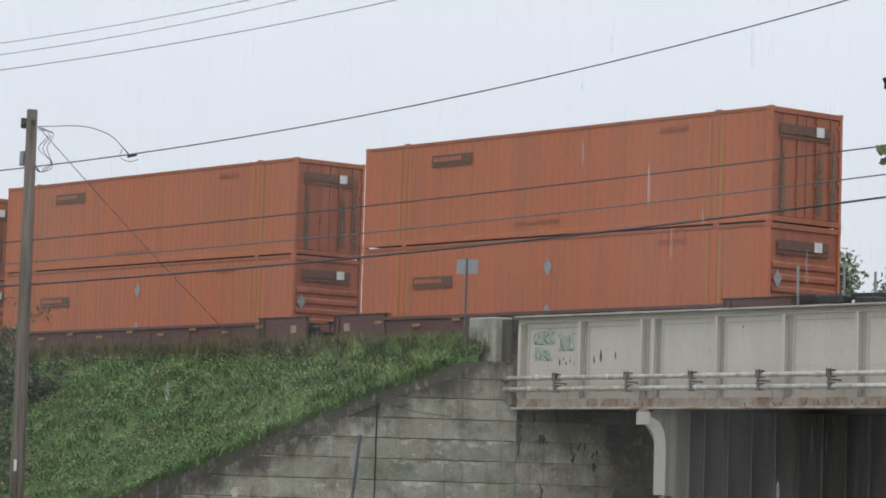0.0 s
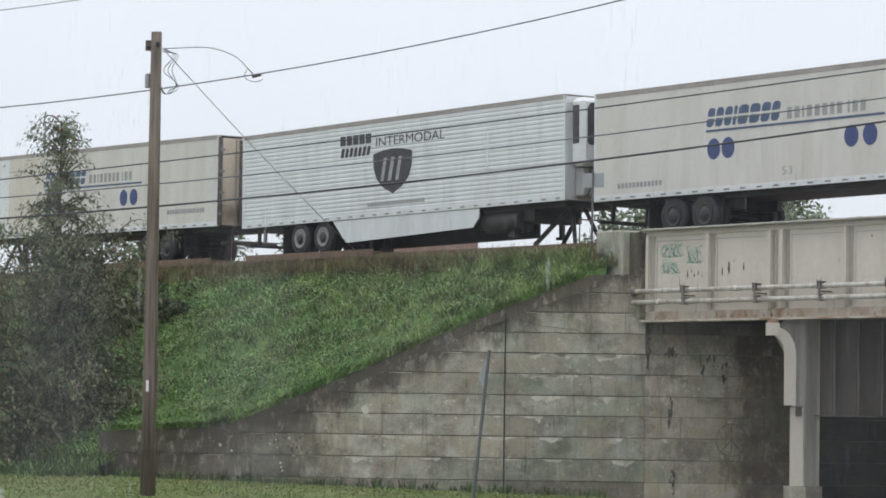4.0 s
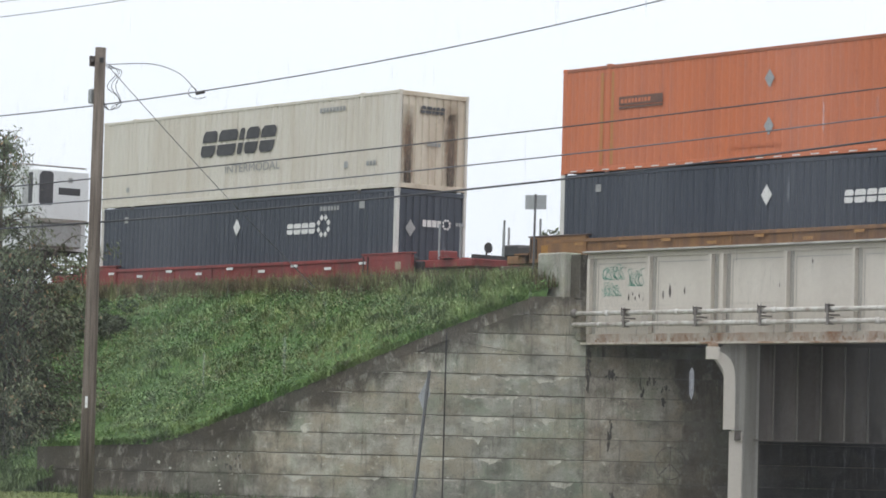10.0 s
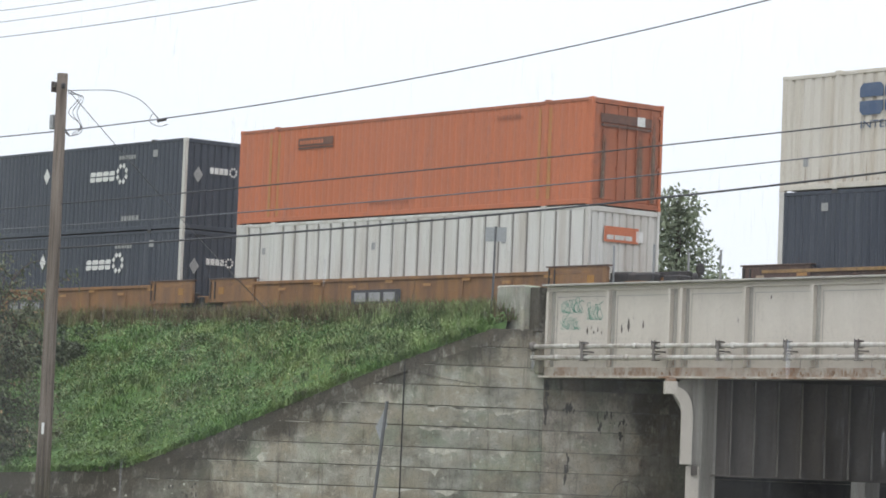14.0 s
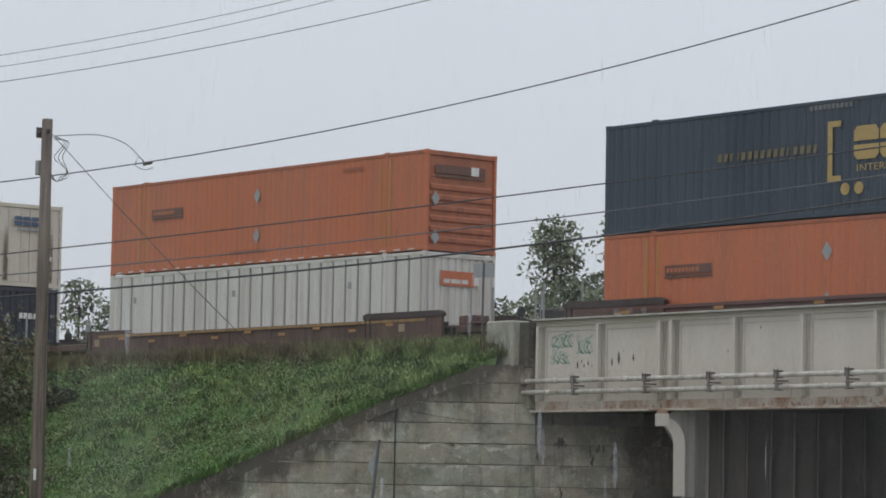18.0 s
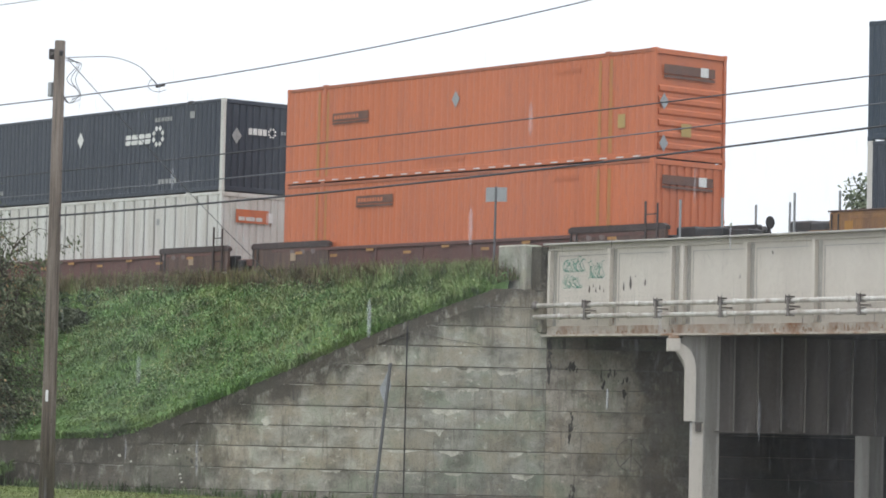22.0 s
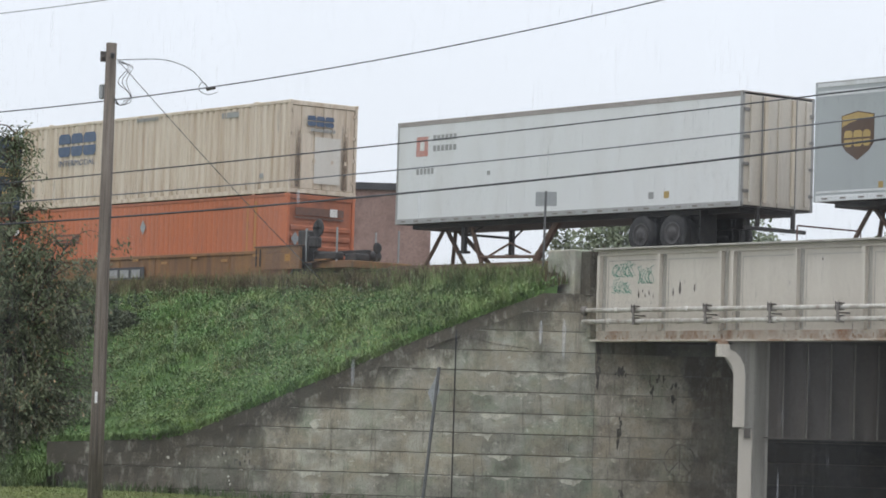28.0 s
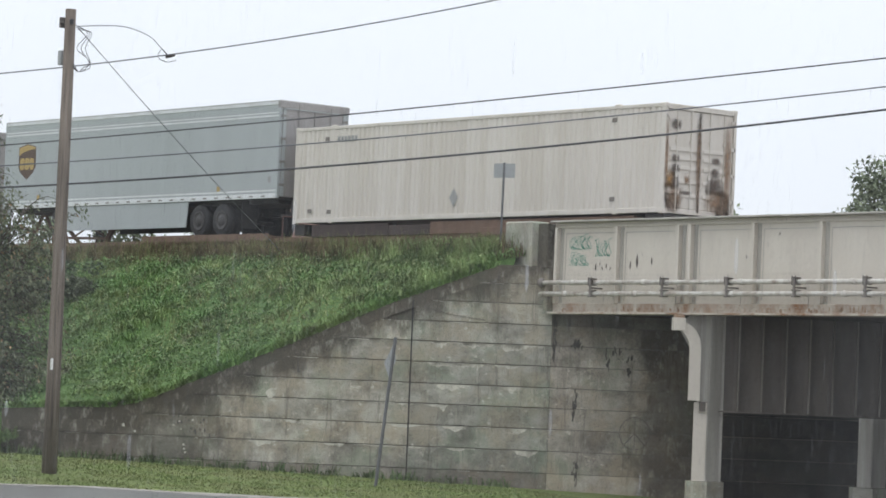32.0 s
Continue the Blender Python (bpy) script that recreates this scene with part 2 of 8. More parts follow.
def stain_mat(name, rgb, strength, down=1.0, level=0.45):
    """A stain with soft ragged edges that fades out at its sides and towards its top."""
    m = bpy.data.materials.new(name)
    m.use_nodes = True
    n, l = m.node_tree.nodes, m.node_tree.links
    b = n["Principled BSDF"]
    b.inputs["Base Color"].default_value, b.inputs["Roughness"].default_value = (*rgb, 1), 0.85
    co, sep, no, mp = n.new("ShaderNodeTexCoord"), n.new("ShaderNodeSeparateXYZ"), n.new("ShaderNodeTexNoise"), n.new("ShaderNodeMapping")
    l.new(co.outputs["Generated"], sep.inputs[0])
    mp.inputs["Scale"].default_value = (6, 6, 1.5)
    l.new(co.outputs["Object"], mp.inputs[0]), l.new(mp.outputs[0], no.inputs["Vector"])
    no.inputs["Detail"].default_value = 6

    def calc(kind, a, c):
        x = n.new("ShaderNodeMath")
        x.operation, x.use_clamp = kind, True
        for k, v in ((0, a), (1, c)):
            if isinstance(v, float):
                x.inputs[k].default_value = v
            else:
                l.new(v, x.inputs[k])
        return x.outputs[0]

    def hump(s):
        left = calc("MULTIPLY", s, 2.2)
        return calc("MINIMUM", left, calc("MULTIPLY", calc("SUBTRACT", 1.0, s), 2.2))

    rise = 1.0 if down == 2 else hump(sep.outputs[2]) if down == 0 else calc("MULTIPLY", calc("SUBTRACT", 1.0, sep.outputs[2]), 2.0)
    spot = calc("MULTIPLY", calc("SUBTRACT", no.outputs[0], level - 0.22), 3.0)
    l.new(calc("MULTIPLY", calc("MULTIPLY", hump(sep.outputs[1]), rise), calc("MULTIPLY", spot, strength)), b.inputs["Alpha"])
    return m


M = dict(
    orange=surface("orange_paint", (0.49, 0.140, 0.056), 0.55, 0, (0.30, 0.12, 0.07), 0.5, 0.05, 1.1, 0.05, 0.10),
    orange_end=surface("orange_paint_worn", (0.37, 0.115, 0.052), 0.6, 0, (0.16, 0.065, 0.04), 0.6, 0.12, 1.6, 0.08),
    orange_new=surface("bright_orange_paint", (0.53, 0.147, 0.056), 0.5, 0, (0.36, 0.115, 0.065), 0.45, 0.06, 1.4, 0.05, 0.08),
    orange_streak=surface("rubbed_orange_paint", (0.42, 0.19, 0.055), 0.6, 0, (0.46, 0.14, 0.05), 0.5, 0.1, 2, 0.03),
    patch_yellow=surface("bright_yellow_patch", (0.36, 0.17, 0.03), 0.6, 0, (0.30, 0.14, 0.03), 0.5, 0.3, 2, 0.05),
    patch_rust=surface("faded_orange_patch", (0.37, 0.28, 0.19), 0.8, 0, (0.18, 0.10, 0.06), 0.6, 0.3, 2, 0.05),
    streak=stain_mat("brown_streak_stain", (0.20, 0.145, 0.105), 0.75),
    grime=stain_mat("dark_grime_stain", (0.13, 0.105, 0.095), 1.0, 2, 0.38),
    smudge=stain_mat("dark_rust_smudge", (0.13, 0.098, 0.08), 0.95, 0.0, 0.38),
    ochre=stain_mat("ochre_rust_stain", (0.36, 0.20, 0.07), 0.9, 0.0, 0.4),
    bloom=stain_mat("tan_rust_stain", (0.30, 0.19, 0.115), 0.8, 0.0),
    navy=surface("navy_paint", (0.028, 0.035, 0.050), 0.5, 0, (0.060, 0.068, 0.083), 0.5, 0.05, 2.0, 0.05, 0.1),
    teal=surface("dark_teal_paint", (0.023, 0.039, 0.058), 0.5, 0, (0.050, 0.066, 0.083), 0.45, 0.06, 1.6, 0.05, 0.1),
    cream=surface("cream_paint", (0.60, 0.555, 0.48), 0.55, 0, (0.42, 0.34, 0.24), 0.5, 0.08, 1.2, 0.05, 0.08),
    cream_rust=surface("cream_paint_rusted", (0.62, 0.545, 0.43), 0.6, 0, (0.36, 0.26, 0.17), 0.7, 0.2, 0.7, 0.08, 0.1, 0.46),
    beige=surface("dirty_beige_paint", (0.615, 0.570, 0.512), 0.55, 0, (0.40, 0.345, 0.265), 0.45, 0.05, 1.4, 0.04, 0.06),
    buff=surface("buff_paint", (0.65, 0.555, 0.45), 0.55, 0, (0.37, 0.25, 0.15), 0.75, 0.07, 2.2, 0.05, 0.08, 0.48),
    white=surface("white_trailer_paint", (0.61, 0.585, 0.54), 0.45, 0, (0.42, 0.38, 0.30), 0.5, 0.12, 0.8, 0.03, 0.05),
    offwhite=surface("yellowed_white_paint", (0.62, 0.58, 0.525), 0.5, 0, (0.45, 0.38, 0.30), 0.45, 0.1, 0.9, 0.03, 0.05),
    bluewhite=surface("clean_white_paint", (0.67, 0.675, 0.67), 0.4, 0, (0.50, 0.47, 0.43), 0.3, 0.12, 0.8, 0.03, 0.05),
    rib_white=surface("white_container_paint", (0.60, 0.585, 0.54), 0.5, 0, (0.36, 0.30, 0.24), 0.65, 0.07, 1.6, 0.04, 0.06),
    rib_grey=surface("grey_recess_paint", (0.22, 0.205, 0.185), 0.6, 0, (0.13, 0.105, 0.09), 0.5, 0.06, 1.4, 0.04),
    grey=surface("grey_trailer_paint", (0.36, 0.385, 0.385), 0.45, 0, (0.27, 0.285, 0.28), 0.4, 0.1, 0.9, 0.03, 0.05),
    grey_end=surface("grey_door_paint", (0.29, 0.275, 0.265), 0.5, 0, (0.19, 0.17, 0.16), 0.5, 0.1, 1.2, 0.03),
    aluminium=surface("mill_aluminium", (0.66, 0.67, 0.67), 0.38, 0.35, (0.40, 0.38, 0.34), 0.4, 0.2, 1.0, 0.03, 0.06),
    top_strip=surface("grimy_top_rail", (0.36, 0.325, 0.30), 0.6, 0, (0.22, 0.19, 0.17), 0.6, 1, 1.5, 0.05),
    roofgrey=surface("dull_roof_metal", (0.35, 0.35, 0.34), 0.6, 0, (0.2, 0.18, 0.16), 0.5, 1, 1, 0.05),
    black=surface("dark_steel", (0.025, 0.024, 0.024), 0.6, 0, (0.07, 0.05, 0.04), 0.6, 0.5, 2, 0.1),
    tyre=surface("black_rubber", (0.02, 0.02, 0.021), 0.8, 0, (0.06, 0.055, 0.05), 0.5, 1, 3, 0.2),
    rim=surface("worn_wheel_metal", (0.25, 0.245, 0.235), 0.45, 0.3, (0.15, 0.11, 0.08), 0.6, 1, 4, 0.1),
    maroon=surface("maroon_car_paint", (0.135, 0.060, 0.047), 0.65, 0, (0.085, 0.055, 0.047), 0.75, 0.1, 2.4, 0.1),
    brown=surface("rusty_brown_car_paint", (0.085, 0.052, 0.04), 0.7, 0, (0.17, 0.10, 0.068), 0.8, 0.06, 3.2, 0.15),
    brown_dark=surface("grimy_brown_steel", (0.050, 0.034, 0.030), 0.7, 0, (0.085, 0.058, 0.05), 0.6, 0.2, 2.5, 0.12),
    patch_worn=surface("worn_through_paint", (0.19, 0.145, 0.13), 0.8, 0, (0.12, 0.08, 0.07), 0.6, 0.3, 4, 0.05),
    red=surface("red_car_paint", (0.23, 0.030, 0.024), 0.6, 0, (0.09, 0.035, 0.03), 0.6, 0.15, 1.8, 0.1),
    yellow=surface("yellow_car_paint", (0.265, 0.132, 0.046), 0.65, 0, (0.14, 0.075, 0.045), 0.85, 0.1, 1.6, 0.1, 0.12, 0.46),
    stripe=surface("yellow_stripe_paint", (0.30, 0.18, 0.065), 0.6, 0, (0.11, 0.06, 0.04), 0.8, 0.5, 2, 0.05),
    mark=surface("reflector_mark", (0.40, 0.20, 0.06), 0.5, 0, (0.2, 0.11, 0.05), 0.5, 1, 4, 0.02),
    markwhite=surface("white_mark", (0.70, 0.69, 0.66), 0.5, 0, (0.45, 0.42, 0.38), 0.5, 1, 4, 0.02),
    dark=surface("dark_lettering", (0.035, 0.034, 0.038), 0.55, 0, (0.09, 0.085, 0.08), 0.4, 1, 3, 0.02),
    greymark=surface("faded_grey_mark", (0.28, 0.28, 0.27), 0.6, 0, (0.45, 0.44, 0.42), 0.4, 1, 4, 0.02),
    bluemark=surface("blue_mark", (0.03, 0.05, 0.16), 0.5, 0, (0.08, 0.10, 0.2), 0.3, 1, 3, 0.02),
    steelblue=surface("slate_blue_mark", (0.05, 0.085, 0.16), 0.5, 0, (0.14, 0.17, 0.22), 0.4, 1, 3, 0.02),
    cyan=surface("sky_blue_mark", (0.02, 0.16, 0.42), 0.45, 0, (0.02, 0.06, 0.22), 0.8, 1, 1, 0.02),
    gold=surface("gold_mark", (0.42, 0.29, 0.095), 0.5, 0, (0.26, 0.18, 0.07), 0.5, 1, 3, 0.02),
    shield=surface("brown_mark", (0.085, 0.048, 0.028), 0.5, 0, (0.07, 0.035, 0.02), 0.4, 1, 3, 0.02),
    gold_faded=surface("worn_gold_mark", (0.17, 0.135, 0.065), 0.6, 0, (0.08, 0.075, 0.055), 0.6, 1, 4, 0.02),
    dimmark=surface("worn_pale_mark", (0.15, 0.155, 0.155), 0.6, 0, (0.09, 0.095, 0.10), 0.5, 1, 4, 0.02),
    dimred=surface("worn_red_mark", (0.11, 0.035, 0.045), 0.6, 0, (0.06, 0.04, 0.05), 0.5, 1, 4, 0.02),
    rust_pale=surface("dusty_rusty_steel", (0.165, 0.102, 0.070), 0.8, 0, (0.095, 0.058, 0.044), 0.7, 0.3, 1.6, 0.15, 0.2),
    fadedred=surface("sun_faded_red_mark", (0.50, 0.22, 0.18), 0.6, 0, (0.55, 0.42, 0.38), 0.6, 1, 5, 0.02),
    redmark=surface("red_mark", (0.50, 0.05, 0.03), 0.5, 0, (0.35, 0.08, 0.05), 0.4, 1, 3, 0.02),
    concrete=concrete_mat("stained_concrete", (0.445, 0.415, 0.35), (0.225, 0.21, 0.17), (0.105, 0.092, 0.075),
                          (((0.2664, 0.3349, -1.0), 4.953, 0.84, 1.9), ((0.6225, 0.7826, 0.0), 5.2, 0.64, 5.5))),
    concrete_cool=concrete_mat("greenish_stained_concrete", (0.38, 0.363, 0.31), (0.20, 0.192, 0.158), (0.105, 0.092, 0.075),
                               (((0.2664, 0.3349, -1.0), 4.953, 0.84, 1.9),)),
    lime=surface("pale_lime_crust", (0.57, 0.54, 0.455), 0.9, 0, (0.27, 0.25, 0.20), 0.8, 0.5, 4, 0.3, 0.3, 0.46, 0.2),
    # first band paints bridge shade inwards along the wall; second is stains at the top
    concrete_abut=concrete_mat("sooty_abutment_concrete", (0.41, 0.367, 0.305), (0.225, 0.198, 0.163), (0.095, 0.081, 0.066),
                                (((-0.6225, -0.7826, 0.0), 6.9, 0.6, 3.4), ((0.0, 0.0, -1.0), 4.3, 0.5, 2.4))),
    mould=surface("black_mould", (0.085, 0.077, 0.066), 0.95, 0, (0.13, 0.118, 0.10), 0.6, 1, 5, 0.2),
    footing=concrete_mat("muddy_footing_concrete", (0.27, 0.245, 0.205), (0.17, 0.152, 0.125), (0.09, 0.08, 0.066)),
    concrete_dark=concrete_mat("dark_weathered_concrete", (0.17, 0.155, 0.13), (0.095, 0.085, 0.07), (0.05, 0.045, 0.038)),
    # near-black copy of the concrete: the underpass's deep shade put into its colour
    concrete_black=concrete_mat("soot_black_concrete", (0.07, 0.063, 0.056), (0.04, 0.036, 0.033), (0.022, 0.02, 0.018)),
    concrete_clean=concrete_mat("plain_grey_concrete", (0.40, 0.385, 0.33), (0.30, 0.285, 0.24), (0.16, 0.15, 0.125)),
    girder=surface("cream_bridge_paint", (0.575, 0.525, 0.45), 0.6, 0, (0.48, 0.43, 0.365), 0.45, 0.12, 0.7, 0.05, 0.06),
    girder_rust=surface("rust_streaked_bridge_paint", (0.51, 0.46, 0.385), 0.65, 0, (0.25, 0.115, 0.045), 1.0, 0.45, 1.3, 0.12, 0.14, 0.50),
    girder_grey=surface("greyed_bridge_paint", (0.42, 0.40, 0.35), 0.65, 0, (0.17, 0.15, 0.13), 0.6, 0.1, 1.0, 0.06, 0.1),
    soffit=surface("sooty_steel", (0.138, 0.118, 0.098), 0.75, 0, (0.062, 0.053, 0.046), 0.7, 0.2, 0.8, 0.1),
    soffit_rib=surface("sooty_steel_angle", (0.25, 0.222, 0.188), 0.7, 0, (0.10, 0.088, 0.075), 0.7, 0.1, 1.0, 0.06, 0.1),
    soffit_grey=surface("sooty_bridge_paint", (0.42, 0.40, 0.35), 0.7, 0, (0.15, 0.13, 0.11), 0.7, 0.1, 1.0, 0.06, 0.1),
    rust_scab=surface("scabby_rust", (0.27, 0.16, 0.095), 0.9, 0, (0.40, 0.33, 0.26), 0.8, 1, 6, 0.3, 0.2),
    bracket=surface("weathered_bracket_steel", (0.20, 0.18, 0.16), 0.75, 0, (0.10, 0.07, 0.05), 0.6, 1, 4, 0.15),
    plate_dark=surface("faded_dark_plate", (0.12, 0.06, 0.042), 0.6, 0, (0.22, 0.09, 0.05), 0.6, 1, 3, 0.05),
    # rim metal in a much darker tone
    rim_dull=surface("dirty_wheel_metal", (0.05, 0.047, 0.046), 0.7, 0.1, (0.06, 0.05, 0.045), 0.6, 1, 4, 0.1),
    pipe=surface("whitened_galvanised_pipe", (0.60, 0.575, 0.52), 0.55, 0.0, (0.22, 0.14, 0.09), 0.75, 1, 2.5, 0.05),
    clamp=surface("dark_weathered_steel", (0.085, 0.075, 0.07), 0.75, 0, (0.15, 0.10, 0.07), 0.5, 1, 4, 0.15),
    asphalt=surface("wet_asphalt", (0.125, 0.12, 0.11), 0.30, 0, (0.11, 0.11, 0.11), 0.6, 1, 0.5, 0.25, 0.2, 0.5, 0.6),
    soil=surface("grassy_soil", (0.115, 0.152, 0.044), 0.9, 0, (0.135, 0.125, 0.06), 0.6, 1, 0.6, 0.15, 0.1, 0.5, 0.2),
    turf=surface("green_turf", (0.085, 0.15, 0.048), 0.9, 0, (0.07, 0.10, 0.03), 0.7, 1, 0.5, 0.6, 0.35, 0.5, 0.2),
    ballast=surface("brown_ballast", (0.13, 0.095, 0.07), 0.95, 0, (0.07, 0.05, 0.04), 0.7, 1, 2, 0.8, 0.4, 0.5, 0.2),
    gravel=surface("wet_pale_gravel", (0.27, 0.25, 0.215), 0.6, 0, (0.14, 0.125, 0.10), 0.7, 1, 1.5, 0.6, 0.4, 0.5, 0.4),
    timber=surface("weathered_timber", (0.215, 0.178, 0.145), 0.9, 0, (0.065, 0.048, 0.038), 0.95, 0.03, 9, 0.5, 0.35, 0.47, 0.2),
    bark=surface("bark", (0.09, 0.07, 0.055), 0.95, 0, (0.04, 0.03, 0.025), 0.7, 0.3, 3, 0.6, 0.3, 0.5, 0.2),
    wire=surface("black_cable", (0.03, 0.03, 0.033), 0.6, 0, (0.09, 0.09, 0.1), 0.3, 1, 2, 0.05),
    wire_grey=surface("bare_aluminium_cable", (0.11, 0.115, 0.125), 0.5, 0.3, (0.07, 0.07, 0.08), 0.4, 1, 2, 0.05),
    signback=surface("bare_sign_back", (0.33, 0.34, 0.34), 0.5, 0.3, (0.22, 0.22, 0.21), 0.4, 1, 3, 0.03),
    sign_dark=surface("dark_galvanised_post", (0.12, 0.12, 0.125), 0.55, 0.3, (0.2, 0.19, 0.18), 0.4, 1, 3, 0.03),
    signgreen=surface("green_sign_face", (0.0, 0.16, 0.10), 0.4, 0, (0.01, 0.12, 0.08), 0.3, 1, 3, 0.02),
    paint_green=surface("green_spray_paint", (0.06, 0.28, 0.20), 0.5, 0, (0.05, 0.16, 0.12), 0.4, 1, 4, 0.02),
    tagwhite=surface("white_plastic", (0.75, 0.74, 0.72), 0.4, 0, (0.5, 0.5, 0.48), 0.3, 1, 6, 0.02),
    rain=rain_mat(),
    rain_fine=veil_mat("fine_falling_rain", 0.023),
    rain_near=rain_mat("large_falling_drops", 0.03, 0.11),
    # the brown is lightened to carry the haze before the building
    brick=surface("pale_brown_brickwork", (0.30, 0.20, 0.17), 0.9, 0, (0.15, 0.09, 0.075), 0.6, 1, 0.8, 0.2, 0.2),
    roofdark=surface("dark_roofing", (0.05, 0.05, 0.055), 0.8, 0, (0.08, 0.08, 0.08), 0.5, 1, 1, 0.1),
    grass=leaf_mat("grass_blades", (0.080, 0.165, 0.045), (0.205, 0.318, 0.102), 0.65, (0.225, 0.28, 0.105), (0.62, 1.28), (0.15, 0.135, 0.095)),
    herb=leaf_mat("broad_herb_leaves", (0.07, 0.15, 0.048), (0.21, 0.34, 0.115), 0.6, (0.165, 0.232, 0.086), (0.62, 1.28), (0.15, 0.13, 0.09)),
    flower=leaf_mat("pale_flower_heads", (0.30, 0.31, 0.14), (0.48, 0.46, 0.28), 0.8, (0.36, 0.34, 0.16)),
    lawn=leaf_mat("lawn_blades", (0.138, 0.188, 0.060), (0.19, 0.238, 0.080), 0.7, (0.205, 0.212, 0.088), (0.85, 1.15)),
    tuft=leaf_mat("rank_weed_leaves", (0.06, 0.115, 0.04), (0.16, 0.22, 0.085), 0.7, (0.13, 0.165, 0.07)),
    shrubgrass=leaf_mat("dark_wall_weeds", (0.070, 0.112, 0.045), (0.14, 0.19, 0.08), 0.7, (0.125, 0.14, 0.07)),
    tallgrass=leaf_mat("tall_pale_grass", (0.12, 0.20, 0.07), (0.34, 0.40, 0.18), 0.7, (0.26, 0.33, 0.14)),
    weeds=leaf_mat("pale_weeds", (0.09, 0.14, 0.05), (0.21, 0.23, 0.10), 0.75, (0.20, 0.20, 0.08)),
    dryweeds=leaf_mat("dry_brown_weeds", (0.115, 0.085, 0.053), (0.20, 0.155, 0.092), 0.85, (0.135, 0.115, 0.062)),
    deadleaf=leaf_mat("tan_dead_leaves", (0.24, 0.16, 0.09), (0.40, 0.28, 0.16), 0.8, (0.30, 0.20, 0.12)),
    willow=leaf_mat("dark_willow_leaves", (0.070, 0.094, 0.050), (0.19, 0.215, 0.118), 0.6, (0.14, 0.146, 0.085), (0.65, 1.25)),
    shrub=leaf_mat("dark_shrub_leaves", (0.045, 0.07, 0.036), (0.11, 0.145, 0.07), 0.6, (0.095, 0.095, 0.065)),
    # distance haze is mixed into this leaf colour: paler and greyer
    farleaf=leaf_mat("far_leaves", (0.12, 0.155, 0.095), (0.25, 0.285, 0.18), 0.6, (0.19, 0.215, 0.14)),
    mapleleaf=leaf_mat("broad_leaves", (0.03, 0.06, 0.016), (0.13, 0.155, 0.035), 0.5, (0.075, 0.10, 0.025)),
)


# ---------------------------------------------------------------- mesh helpers
class Geo:
    def __init__(self):
        self.v, self.f = [], []

    def add(self, verts, faces):
        k = len(self.v)
        self.v += [tuple(p) for p in verts]
        self.f += [tuple(i + k for i in f) for f in faces]
        return self

    def box(self, x0, y0, z0, x1, y1, z1, c=0.0):
        """A box, its edges cut by c."""
        if c <= 0:
            return self.add([(x, y, z) for z in (z0, z1) for x, y in ((x0, y0), (x1, y0), (x1, y1), (x0, y1))],
                            [(3, 2, 1, 0), (4, 5, 6, 7), (0, 1, 5, 4), (1, 2, 6, 5), (2, 3, 7, 6), (3, 0, 4, 7)])
        c = min(c, (x1 - x0) / 3, (y1 - y0) / 3, (z1 - z0) / 3)
        bm = bmesh.new()
        bmesh.ops.create_cube(bm, size=1)
        for p in bm.verts:
            p.co = (x0 + (p.co.x + 0.5) * (x1 - x0), y0 + (p.co.y + 0.5) * (y1 - y0), z0 + (p.co.z + 0.5) * (z1 - z0))
        bmesh.ops.bevel(bm, geom=bm.edges[:], offset=c, segments=1, affect="EDGES")
        bm.verts.index_update()
        self.add([p.co for p in bm.verts], [[p.index for p in f.verts] for f in bm.faces])
        bm.free()
        return self

    def prism(self, poly, a, b, axis="y"):
        """A polygon drawn in the two other axes, pushed out along an axis from a to b."""
        put = {"y": lambda p, d: (p[0], d, p[1]), "x": lambda p, d: (d, p[0], p[1]), "z": lambda p, d: (p[0], p[1], d)}[axis]
        n = len(poly)
        return self.add([put(p, a) for p in poly] + [put(p, b) for p in poly],
                        [tuple(range(n)), tuple(range(2 * n - 1, n - 1, -1))] +
                        [(i, i + n, (i + 1) % n + n, (i + 1) % n) for i in range(n)])

    def tube(self, path, r, n=8, r2=None):
        """A round bar along a path, from radius r to r2."""
        path = [Vector(p) for p in path]
        k, m = len(self.v), len(path)
        for i, p in enumerate(path):
            d = (path[min(i + 1, m - 1)] - path[max(i - 1, 0)]).normalized()
            s = d.cross(Vector((0, 0, 1)) if abs(d.z) < 0.95 else Vector((1, 0, 0))).normalized()
            u = s.cross(d)
            q = r if r2 is None else r + (r2 - r) * i / (m - 1)
            self.v += [tuple(p + (s * math.cos(a) + u * math.sin(a)) * q) for a in (2 * math.pi * j / n for j in range(n))]
        for i in range(m - 1):
            self.f += [(k + i * n + j, k + i * n + (j + 1) % n, k + (i + 1) * n + (j + 1) % n, k + (i + 1) * n + j) for j in range(n)]
        self.f += [tuple(k + j for j in range(n))[::-1], tuple(k + (m - 1) * n + j for j in range(n))]
        return self

    def lathe(self, profile, centre, axis="y", n=20):
        """A turned body: (radius, distance along the axis)."""
        k, m = len(self.v), len(profile)
        for r, d in profile:
            for j in range(n):
                a = 2 * math.pi * j / n
                c, s = r * math.cos(a), r * math.sin(a)
                p = {"y": (c, d, s), "x": (d, c, s), "z": (c, s, d)}[axis]
                self.v.append((centre[0] + p[0], centre[1] + p[1], centre[2] + p[2]))
        for i in range(m - 1):
            self.f += [(k + i * n + j, k + i * n + (j + 1) % n, k + (i + 1) * n + (j + 1) % n, k + (i + 1) * n + j) for j in range(n)]
        self.f += [tuple(k + j for j in range(n)), tuple(k + (m - 1) * n + j for j in range(n))[::-1]]
        return self

